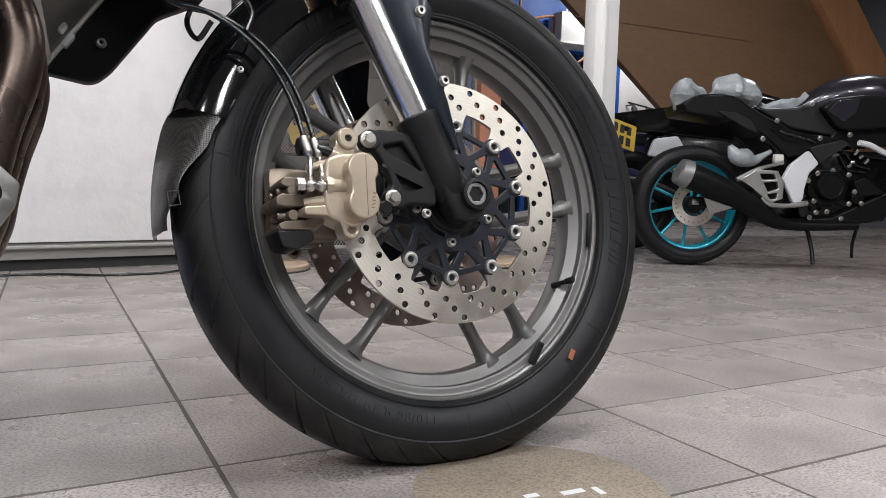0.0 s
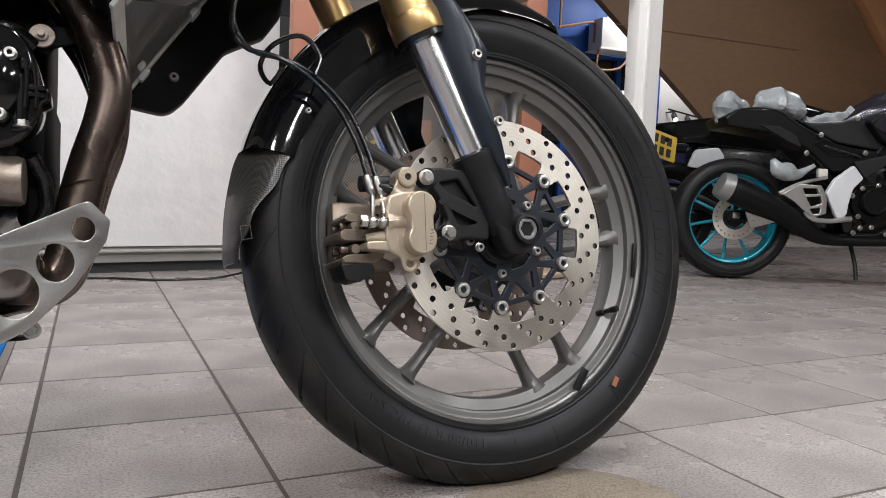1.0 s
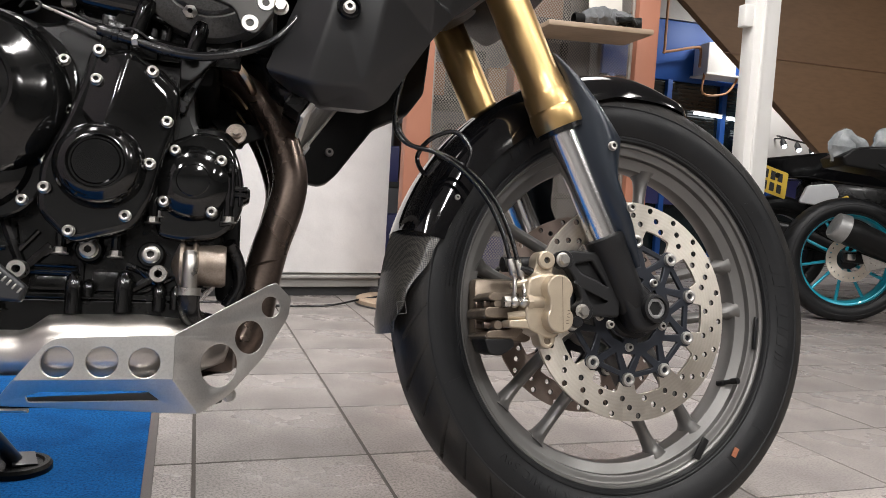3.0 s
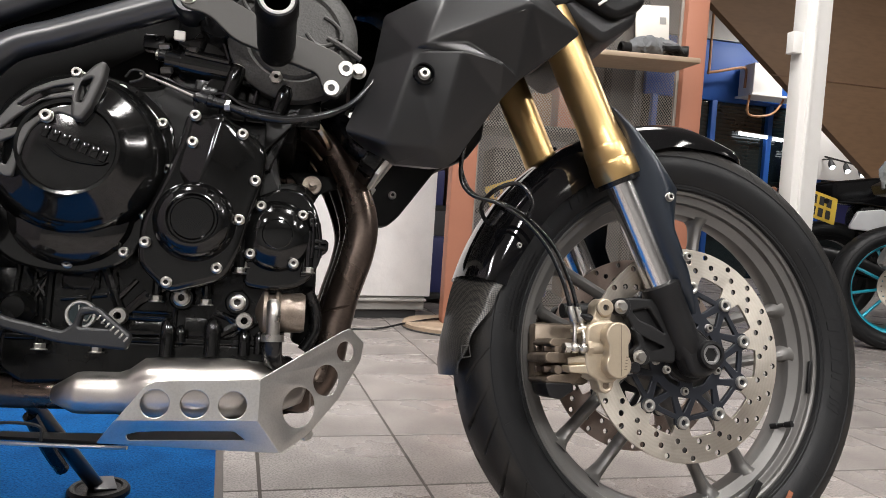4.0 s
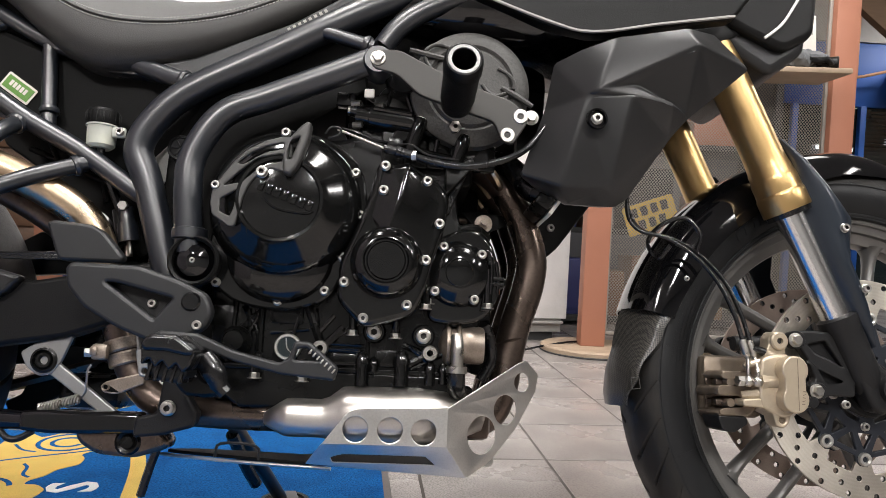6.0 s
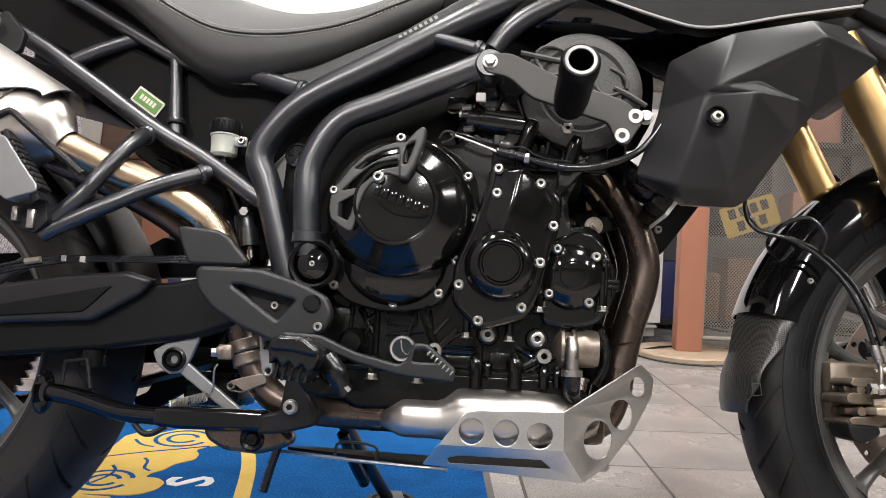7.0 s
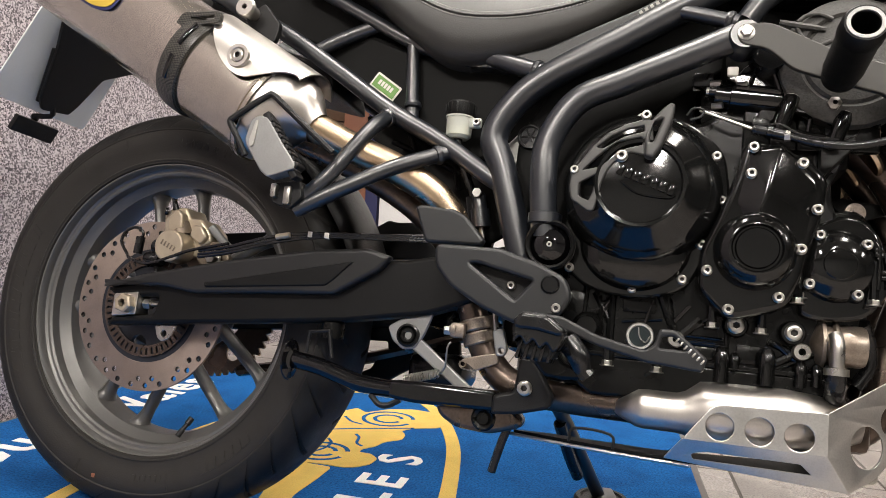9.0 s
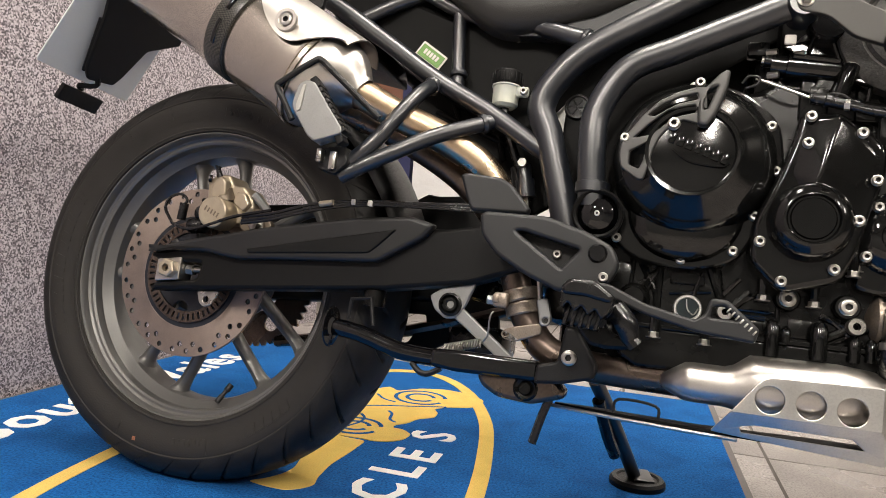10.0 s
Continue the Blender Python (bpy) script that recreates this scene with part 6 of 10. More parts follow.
# engine electrics cover behind the crash bobbin
sd = part("side_disc", dome(0.952, 0.688, [(0, -0.166), (0.050, -0.166), (0.054, -0.163), (0.058, -0.166), (0.070, -0.164), (0.078, -0.157), (0.080, -0.13)], 56), M_CASTGREY, bike, "grey speckled cast engine side disc")
for pts in ([(0.871, -0.1670, 0.733), (0.894, -0.1670, 0.728), (0.922, -0.1670, 0.723)], [(0.992, -0.1670, 0.689), (1.011, -0.1670, 0.679), (1.033, -0.1670, 0.666)]):
    part("disc_bar", tube(pts, [0.0035, 0.0045, 0.0035], 8, 3), M_CASTGREY, sd)
for pts in ([(0.889, -0.1670, 0.731), (0.894, -0.1670, 0.718), (0.903, -0.1670, 0.707), (0.916, -0.1670, 0.704), (0.928, -0.1670, 0.709)], [(0.967, -0.1670, 0.692), (0.974, -0.1670, 0.683), (0.986, -0.1670, 0.678), (0.997, -0.1670, 0.682), (1.004, -0.1670, 0.689)], [(0.891, -0.1670, 0.733), (0.901, -0.1670, 0.741), (0.915, -0.1670, 0.742), (0.929, -0.1670, 0.736)], [(0.987, -0.1670, 0.715), (1.000, -0.1670, 0.708), (1.008, -0.1670, 0.698), (1.008, -0.1670, 0.688)]):
    part("disc_arc", tube(pts, 0.0026, 8, 4), M_CASTGREY, sd)
# crash plate and bobbin
crash = part("crash_plate", plate(rounded([(0.822, 0.720), (0.858, 0.722), (0.898, 0.702), (0.934, 0.684), (0.969, 0.674), (1.004, 0.662), (1.026, 0.640), (1.004, 0.604), (0.988, 0.614), (0.982, 0.634), (0.928, 0.650), (0.885, 0.664), (0.856, 0.690), (0.824, 0.696)], 0.010), -0.194, -0.186, bevel=0.0015), M_CRASH, bike, "satin black crash bung plate")
bob = moved(lathe([(0.0135, -0.055), (0.0135, -0.108), (0.0155, -0.110), (0.020, -0.110), (0.0225, -0.106), (0.0230, -0.088), (0.0215, -0.084), (0.0215, -0.02), (0.0195, -0.010), (0.0195, 0.0)], 40), Matrix.Translation((0.933, -0.192, 0.655)) @ Matrix.Rotation(radians(-8), 4, "X"))
part("crash_bobbin", bob, M_PLASTIC, crash, "black nylon crash bobbin")
part("bobbin_ring", moved(lathe([(0.0138, -0.1095), (0.0142, -0.1108), (0.0180, -0.1108), (0.0184, -0.1095)], 40), Matrix.Translation((0.933, -0.192, 0.655)) @ Matrix.Rotation(radians(-8), 4, "X")), M_PEGGREY, crash, "grey printed bobbin ring")
for x, z in ((1.014, 0.643), (0.998, 0.618)):
    scr = part("plate_screw", moved(lathe([(0.0040, 0.0035), (0.0040, -0.0004), (0.0046, -0.0010), (0.0088, -0.0010), (0.0096, 0.0002), (0.0096, 0.002)], 28), pose(x, -0.1945, z)), M_CAPWHITE, crash, "flat countersunk screw")
    part("socket", moved(lathe([(0, 0), (0.0042, 0), (0.0042, 0.001)], 6), pose(x, -0.1930, z)), M_SOCKET, scr)
bolts(crash, M_HEX, [(0.832, -0.194, 0.709, 0.95)], "plate_bolt", "hexagon bolt on a washer")
bolts(crash, M_HEX, [(1.030, -0.178, 0.647, 0.95)], "plate_bolt")
part("collar", moved(lathe([(0.003, 0.0), (0.008, 0.0), (0.008, -0.01), (0.003, -0.012)], 6), pose(0.934, -0.16, 0.633)), M_STEEL, crash)

# clutch cable
part("clutch_cable", tube([(0.786, -0.186, 0.616), (0.815, -0.185, 0.606), (0.848, -0.184, 0.594)], 0.0017, 8, 2), M_STEEL, bike, "bright bare cable wire")
part("cable_fork", tube([(0.772, -0.188, 0.609), (0.779, -0.190, 0.617), (0.790, -0.188, 0.616), (0.788, -0.188, 0.608), (0.776, -0.186, 0.604)], 0.0016, 8, 4), M_BLACKCAST, bike)
part("cable_adjuster", tube([(0.845, -0.185, 0.595), (0.849, -0.185, 0.5945), (0.860, -0.185, 0.592), (0.861, -0.185, 0.5918), (0.866, -0.185, 0.5908), (0.867, -0.185, 0.5905), (0.880, -0.186, 0.5875)], [0.0050, 0.0062, 0.0062, 0.0078, 0.0078, 0.0064, 0.0060], 12, 1), M_HOSE, bike, "black cable adjuster")
part("adjuster_nut", moved(lathe([(0, -0.003), (0.0066, -0.003), (0.0066, 0.003), (0, 0.003)], 6), pose(0.883, -0.186, 0.587, 0, 0, 80)), M_STEEL, bike, "bright lock nut")
part("cable_sleeve", tube([(0.882, -0.186, 0.587), (0.912, -0.188, 0.579), (0.949, -0.190, 0.576), (0.991, -0.192, 0.585), (1.023, -0.188, 0.603), (1.05, -0.17, 0.64), (1.06, -0.16, 0.67)], [0.0042, 0.0056, 0.0050, 0.0046, 0.0042, 0.0042, 0.0042], 12, 6), M_HOSE, bike, "black cable sleeve")

# exhaust headers and collector
for y_, dx in ((-0.055, 0.0), (0.02, -0.002), (0.095, -0.004)):
    part("header_pipe", tube([(0.965 + dx, y_ + 0.01, 0.612), (0.990 + dx, y_, 0.600), (1.012 + dx, y_, 0.580), (1.037 + dx, y_, 0.540), (1.055 + dx, y_, 0.484), (1.051 + dx, y_, 0.440), (1.036 + dx, y_, 0.390), (1.025 + dx, y_ * 0.95 - 0.004, 0.343), (1.018 + dx, y_ * 0.9 - 0.01, 0.300), (1.000 + dx, y_ * 0.8 - 0.02, 0.262), (0.95 + dx, y_ * 0.6 - 0.04, 0.246)],
                             [0.0190, 0.0190, 0.0200, 0.0212, 0.0216, 0.0222, 0.0216, 0.0218, 0.0215, 0.0200], 24, 6), M_HEADER, bike, "heat-stained exhaust header pipe")
    part("header_flange", moved(lathe([(0.0, -0.004), (0.029, -0.004), (0.031, 0.0), (0.029, 0.004), (0.0, 0.004)], 28), Matrix.Translation((0.988 + dx, y_ - 0.020 * (dx == 0), 0.597)) @ Matrix.Rotation(radians(-40), 4, "Y") @ Matrix.Rotation(radians(90), 4, "Z")), M_BRONZE, bike, "dull bronze header flange ring")
part("header_weld", moved(lathe([(0.0212, -0.002), (0.0232, 0.0), (0.0212, 0.002)], 32, True), Matrix.Translation((1.029, -0.056, 0.366)) @ Matrix.Rotation(radians(75), 4, "Y") @ Matrix.Rotation(radians(90), 4, "Z")), M_HEADER, bike)


def barrel(stations, n=28, power=2.6):
    """A closed body along x: stations of (x, z centre, half height, y centre, half width)."""
    rings = []
    for x, zc, hz, yc, hy in stations:
        ring = []
        for k in range(n):
            a = 2 * math.pi * k / n
            ca, sa = math.cos(a), math.sin(a)
            ring.append((x, yc + hy * math.copysign(abs(ca) ** (2 / power), ca), zc + hz * math.copysign(abs(sa) ** (2 / power), sa)))
        rings.append(ring)
    return loft(rings)


part("collector_box", barrel([(0.712, 0.257, 0.006, -0.135, 0.008), (0.716, 0.257, 0.010, -0.135, 0.018), (0.738, 0.259, 0.0225, -0.13, 0.040), (0.745, 0.259, 0.0235, -0.13, 0.042), (0.782, 0.259, 0.0235, -0.13, 0.043), (0.792, 0.260, 0.026, -0.125, 0.048),
                               (0.808, 0.263, 0.036, -0.12, 0.060), (0.82, 0.263, 0.037, -0.12, 0.062), (0.90, 0.264, 0.037, -0.12, 0.062), (0.935, 0.264, 0.034, -0.115, 0.058), (0.96, 0.265, 0.027, -0.11, 0.045), (0.985, 0.267, 0.020, -0.10, 0.030), (0.990, 0.267, 0.008, -0.1, 0.015)], 36, 2.8), M_STAIN, bike, "polished stainless exhaust collector")
part("link_pipe", tube([(0.735, -0.120, 0.258), (0.66, -0.118, 0.259), (0.61, -0.115, 0.262), (0.567, -0.113, 0.274), (0.538, -0.112, 0.308), (0.518, -0.112, 0.355), (0.500, -0.115, 0.41)], 0.0195, 20, 6), M_HEADER, bike, "brown heat-stained link pipe")

# bash plate: folded alloy, with lightening holes
def oval(cx, cz, rx, rz, n=28):
    return [(cx + rx * math.cos(2 * math.pi * a / n), cz + rz * math.sin(2 * math.pi * a / n)) for a in range(n)]


def bash_panel(outline, holes, shift):
    bm = bm_of(plate(rounded(outline, 0.003), 0, 0.004, holes, 0.0008))
    for v in bm.verts:
        v.co.y += -0.189 + shift(v.co.x, v.co.z)
    bmesh.ops.remove_doubles(bm, verts=bm.verts, dist=0.00005)
    return bm


bash_bm = bash_panel([(0.7890, 0.2335), (0.821, 0.276, 0.012), (0.9375, 0.280, 0.004), (0.9375, 0.2340)], [circle(0.828, 0.252, 0.0150, 28), circle(0.869, 0.252, 0.0150, 28), circle(0.909, 0.251, 0.0150, 28)], lambda x, z: 0.0)
lip_bm = bash_panel([(0.770, 0.209), (0.7895, 0.2350), (0.9365, 0.2350), (0.963, 0.197), (0.930, 0.199)], [rounded([(0.800, 0.2185), (0.815, 0.2225), (0.912, 0.2225), (0.924, 0.2125), (0.802, 0.2125)], 0.002)], lambda x, z: (0.235 - z) * 0.45)
nose_bm = bash_panel([(0.9360, 0.2345), (0.9360, 0.280), (1.030, 0.336), (1.040, 0.340), (1.0585, 0.322), (1.055, 0.300), (1.028, 0.254), (0.992, 0.214, 0.010), (0.9625, 0.197)], [oval(0.981, 0.247, 0.0185, 0.0230), oval(1.012, 0.277, 0.0155, 0.0185), oval(1.0345, 0.3115, 0.0105, 0.0120)], lambda x, z: (x - 0.936) * 0.64)
bash = part("bash_plate", bash_bm, M_ALU, bike, "brushed folded alloy bash plate with round holes", angle=20)
part("lower_lip", lip_bm, M_ALU, bash, "folded lower lip with a long slot", angle=20)
part("nose_panel", nose_bm, M_ALU, bash, "upswept nose panel with three holes", angle=20)
part("bash_tray", flat(rounded([(0.575, -0.075), (0.60, -0.090), (0.76, -0.150), (0.95, -0.165), (0.985, -0.13), (0.985, -0.02), (0.90, -0.03), (0.76, -0.085), (0.62, -0.062)], 0.012), 0.2035, 0.2075), M_INNER, bash, "flat dark tray")
part("tray_edge", tube([(0.575, -0.10, 0.2045), (0.62, -0.115, 0.2035), (0.70, -0.140, 0.2025), (0.80, -0.166, 0.2025)], 0.0024, 8, 3), M_ALU, bash, "bright tray edge")
part("bash_wire", tube([(0.662, -0.165, 0.212), (0.668, -0.167, 0.228), (0.71, -0.168, 0.226), (0.714, -0.167, 0.210)], 0.0018, 6, 4), M_BLACKCAST, bash)
bolts(bash, M_HEX, [(0.992, -0.130, 0.213, 0.8)], "bash_bolt")
part("collector_mount", block(0.045, 0.08, 0.055, 0.010, (0.975, -0.075, 0.262)), M_HEADER, bash, "heat-stained collector end behind the plate")
# coolant pump with hose
part("coolant_pump", moved(lathe([(0.0, -0.03), (0.022, -0.03), (0.024, -0.026), (0.024, -0.002), (0.0285, 0.001), (0.0285, 0.004), (0.0235, 0.006), (0.0235, 0.012), (0.0285, 0.014), (0.0285, 0.018), (0.020, 0.022), (0, 0.03)], 32), pose(0.953, -0.128, 0.356, 0, 0, 90)), M_RUSTBAND, bike, "dull alloy coolant pump body")
part("pump_elbow", tube([(0.946, -0.160, 0.365), (0.947, -0.168, 0.355), (0.947, -0.168, 0.335), (0.947, -0.166, 0.322)], 0.0078, 12, 4), M_STEEL, bike, "bright alloy hose elbow")
part("pump_hose", tube([(0.947, -0.166, 0.330), (0.947, -0.160, 0.308), (0.952, -0.140, 0.296), (0.965, -0.10, 0.292)], 0.0115, 12, 4), M_HOSE, bike, "black coolant hose")
part("hose_clip", moved(lathe([(0.0118, -0.004), (0.0130, -0.004), (0.0130, 0.004), (0.0118, 0.004)], 20), pose(0.947, -0.166, 0.325, 90)), M_STEEL, bike, "bright hose clip")
part("inner_panel", plate(rounded([(1.0271, 0.783), (1.0906, 0.7886), (1.0859, 0.7135), (1.0631, 0.6703), (1.032, 0.6634)], 0.006), 0.045, 0.055, bevel=0.002), M_INNER, bike, "matt black inner panel")
part("air_duct", block(0.075, 0.18, 0.13, 0.02, (0.995, 0.03, 0.680)), M_PLASTIC, bike, "black plastic duct behind the radiator shroud")
part("radiator_hose", tube([(0.985, -0.04, 0.625), (1.02, -0.08, 0.605), (1.045, -0.10, 0.57), (1.07, -0.11, 0.565)], 0.016, 14, 5), M_HOSE, bike, "black radiator hose")

# ---- frame, tank, seat and panels ----
part("frame_tube", tube([(0.612, -0.168, 0.455), (0.605, -0.170, 0.530), (0.608, -0.168, 0.580), (0.640, -0.166, 0.633), (0.697, -0.165, 0.660), (0.784, -0.168, 0.697), (0.824, -0.172, 0.713)], 0.0172, 22, 8), M_FRAME, bike, "satin blue-black frame tube")
part("frame_tube", tube([(0.590, -0.140, 0.405), (0.578, -0.142, 0.442), (0.545, -0.142, 0.547), (0.530, -0.142, 0.588), (0.547, -0.142, 0.628), (0.590, -0.142, 0.670), (0.693, -0.142, 0.728), (0.795, -0.142, 0.786), (0.90, -0.12, 0.85)], 0.0185, 22, 8), M_FRAME, bike, "satin blue-black main frame tube")
for pts, r in (([(0.753, -0.150, 0.759), (0.826, -0.165, 0.734)], 0.0095), ([(0.835, -0.150, 0.742), (0.855, -0.15, 0.770), (0.890, -0.148, 0.797), (0.95, -0.14, 0.826), (1.05, -0.11, 0.85)], 0.014), ([(0.470, -0.118, 0.727), (0.506, -0.120, 0.711), (0.555, -0.130, 0.692), (0.592, -0.138, 0.680)], 0.0125)):
    part("frame_strut", tube(pts, r, 16, 5), M_FRAME, bike, "satin blue-black frame strut")
part("tube_collar", moved(lathe([(0.0175, -0.008), (0.0215, -0.006), (0.0215, 0.006), (0.0175, 0.008)], 24), pose(0.611, -0.168, 0.478, 90)), M_FRAME, bike)
part("tube_lug", moved(lathe([(0, -0.022), (0.017, -0.022), (0.019, -0.018), (0.019, 0.02), (0, 0.02)], 24), pose(0.832, -0.170, 0.709)), M_FRAME, bike)
# left-hand twin of the main tube
part("frame_tube", tube([(0.590, 0.140, 0.405), (0.578, 0.142, 0.442), (0.545, 0.142, 0.547), (0.530, 0.142, 0.588), (0.547, 0.142, 0.628), (0.590, 0.142, 0.670), (0.693, 0.142, 0.728), (0.90, 0.12, 0.85)], 0.0185, 18, 6), M_FRAME, bike, "satin blue-black main frame tube")
# swingarm pivot cap
part("pivot_cup", moved(lathe([(0.027, 0.03), (0.031, 0.0), (0.031, -0.006), (0.0285, -0.009), (0.0255, -0.006), (0.0245, 0.0)], 40), pose(0.622, -0.178, 0.444)), M_PLASTIC, bike, "black plastic pivot surround")
pc = part("pivot_cap", moved(lathe([(0, -0.009), (0.007, -0.009), (0.010, -0.0085), (0.019, -0.005), (0.0205, -0.001), (0.0245, 0.003)], 40), pose(0.622, -0.178, 0.444)), M_GLOSS, bike, "gloss black pivot cap")
bolts(pc, M_BOLT_S, [(0.622, -0.186, 0.444, 0.6)])

# subframe
SUB = [([(0.545, -0.142, 0.527), (0.522, -0.140, 0.540), (0.453, -0.132, 0.585), (0.374, -0.130, 0.628), (0.281, -0.122, 0.690), (0.183, -0.118, 0.752), (0.043, -0.11, 0.825)], 0.0125), ([(0.463, -0.136, 0.568), (0.406, -0.178, 0.535), (0.357, -0.202, 0.503), (0.307, -0.214, 0.473), (0.290, -0.216, 0.463)], 0.0105),
       ([(0.374, -0.136, 0.618), (0.369, -0.170, 0.594), (0.351, -0.196, 0.553), (0.331, -0.208, 0.516), (0.302, -0.214, 0.484), (0.290, -0.215, 0.474)], 0.0102), ([(0.389, -0.11, 0.738), (0.402, -0.118, 0.622)], 0.0095), ([(0.20, -0.108, 0.838), (0.245, -0.109, 0.815), (0.318, -0.110, 0.775), (0.387, -0.111, 0.738), (0.43, -0.112, 0.722)], 0.0100), ([(0.236, -0.115, 0.722), (0.280, -0.11, 0.746), (0.335, -0.1, 0.772)], 0.0105)]

def weld(at, towards, r):
    """A lumpy weld bead round the end of a tube."""
    d = (Vector(towards) - Vector(at)).normalized()
    bm = lathe([(r * 0.9, -0.0045), (r + 0.0022, -0.0036), (r + 0.0032, 0.0), (r + 0.0016, 0.0042), (r * 0.9, 0.005)], 26)
    for v in bm.verts:
        v.co *= 1 + 0.05 * noise.noise(v.co * 260)
    return moved(bm, Matrix.Translation(at) @ d.to_track_quat("Y", "Z").to_matrix().to_4x4())


for pts, r in SUB[1:3]:
    part("weld_bead", weld(Vector(pts[0]) * 0.85 + Vector(pts[1]) * 0.15, pts[1], r), M_FRAME, bike, "lumpy painted weld bead")
part("weld_bead", weld((0.402, -0.119, 0.640), (0.396, -0.11, 0.715), 0.0095), M_FRAME, bike, "lumpy painted weld bead")
part("weld_bead", weld((0.578, -0.135, 0.684), (0.506, -0.120, 0.711), 0.0125), M_FRAME, bike, "lumpy painted weld bead")
part("weld_bead", weld((0.816, -0.163, 0.7375), (0.753, -0.15, 0.759), 0.0095), M_FRAME, bike, "lumpy painted weld bead")
for pts, r in SUB:
    part("subframe_tube", tube(pts, r, 16, 5), M_FRAME, bike, "satin blue-black subframe tube")
part("subframe_tube", tube([(0.522, 0.140, 0.540), (0.374, 0.130, 0.628), (0.183, 0.118, 0.752), (0.043, 0.11, 0.825)], 0.0125, 14, 4), M_FRAME, bike, "satin blue-black subframe tube")

# black inner panels that fill the space under seat and tank
part("under_seat_tray", plate(rounded([(0.215, 0.770), (0.255, 0.812), (0.33, 0.792), (0.43, 0.752), (0.43, 0.70), (0.30, 0.70)], 0.01), -0.062, 0.062, bevel=0.006), M_INNER, bike, "black plastic tray under the seat")
part("battery_box", plate(rounded([(0.225, 0.735), (0.300, 0.675), (0.385, 0.610), (0.470, 0.560), (0.545, 0.575), (0.60, 0.66), (0.66, 0.735), (0.40, 0.725), (0.30, 0.765)], 0.012), -0.100, 0.100, bevel=0.008), M_INNER, bike, "black plastic under-seat box")
part("airbox", block(0.26, 0.20, 0.12, 0.02, (0.80, 0.0, 0.76)), M_INNER, bike, "black plastic airbox")
part("inner_panel", plate(rounded([(0.55, 0.48), (0.66, 0.44), (0.70, 0.62), (0.82, 0.70), (0.80, 0.78), (0.60, 0.68), (0.555, 0.60)], 0.01), -0.105, 0.10, bevel=0.004), M_INNER, bike, "black gearbox-side panel")
part("seat_side_panel", plate(rounded([(0.470, 0.698), (0.547, 0.690), (0.596, 0.685), (0.72, 0.752), (0.794, 0.797), (0.86, 0.84), (0.85, 0.868), (0.79, 0.830), (0.741, 0.799), (0.712, 0.780), (0.584, 0.723)], 0.006), -0.124, -0.100, bevel=0.004, res=2), M_PLASTICB, bike, "graphite panel under the seat")
part("tail_side", plate(rounded([(0.075, 0.83), (0.10, 0.88), (0.28, 0.88), (0.37, 0.80), (0.34, 0.73), (0.223, 0.745), (0.130, 0.785)], 0.01), -0.080, 0.080, bevel=0.006), M_INNER, bike, "black plastic under-tail moulding")
part("throttle_boot", moved(lathe([(0.0, -0.006), (0.014, -0.006), (0.0155, -0.010), (0.0215, -0.010), (0.024, -0.006), (0.024, 0.012), (0.0, 0.012)], 28), pose(0.864, -0.152, 0.699)), M_HOSE, bike, "black rubber throttle boot")
part("throttle_body", block(0.20, 0.18, 0.13, 0.02, (0.885, 0.0, 0.690)), M_ENGINED, bike, "black throttle body")
for k in range(8):
    part("panel_badge_bar", block(0.0042, 0.0012, 0.008, 0.0), M_THREAD, bike, "", pose(0.708 + 0.0068 * k, -0.1252, 0.768 + 0.0042 * k, 0, -31))
tag = part("sticker", plate(rounded([(-0.027, -0.014), (0.027, -0.014), (0.027, 0.014), (-0.027, 0.014)], 0.003), -0.001, 0.0, bevel=0.0003), M_PAPER, bike, "small green and white sticker", pose(0.350, -0.1015, 0.674, 0, 34) @ Matrix.Scale(0.88, 4))
part("sticker_field", block(0.047, 0.001, 0.021, 0.0, (0, -0.0012, 0)), M_GREEN, tag, "green printed field")
for k in range(5):
    part("sticker_bar", block(0.0045, 0.0006, 0.009, 0, (-0.013 + 0.0065 * k, -0.0019, 0.001)), M_PAPER, tag)

# seat: lofted vinyl, stitched along the side
def seat_body():
    stations = [(0.18, 0.845, 0.905, 0.13), (0.26, 0.835, 0.90, 0.145), (0.33, 0.79, 0.868, 0.15), (0.40, 0.730, 0.842, 0.150), (0.45, 0.700, 0.826, 0.150), (0.50, 0.699, 0.815, 0.147), (0.56, 0.715, 0.812, 0.140), (0.63, 0.743, 0.825, 0.130), (0.70, 0.785, 0.855, 0.118), (0.78, 0.835, 0.895, 0.10)]
    rings = []
    for x, zb, zt, hw in stations:
        h = zt - zb
        half = [(-hw * 0.86, zb), (-hw * 0.97, zb + h * 0.10), (-hw * 1.0, zb + h * 0.30), (-hw * 0.98, zb + h * 0.46), (-hw * 0.955, zb + h * 0.55), (-hw * 0.90, zb + h * 0.68), (-hw * 0.80, zb + h * 0.84), (-hw * 0.62, zb + h * 1.06), (-hw * 0.3, zb + h * 1.25), (0, zb + h * 1.30)]
        ring = [(x, y, z) for y, z in half] + [(x, -y, z) for y, z in half[-2::-1]]
        rings.append(ring)
    fine = []
    for j in range(len(rings[0])):
        fine.append(spline([r[j] for r in rings], 5))
    return loft([[fine[j][i] for j in range(len(fine))] for i in range(len(fine[0]))]), fine


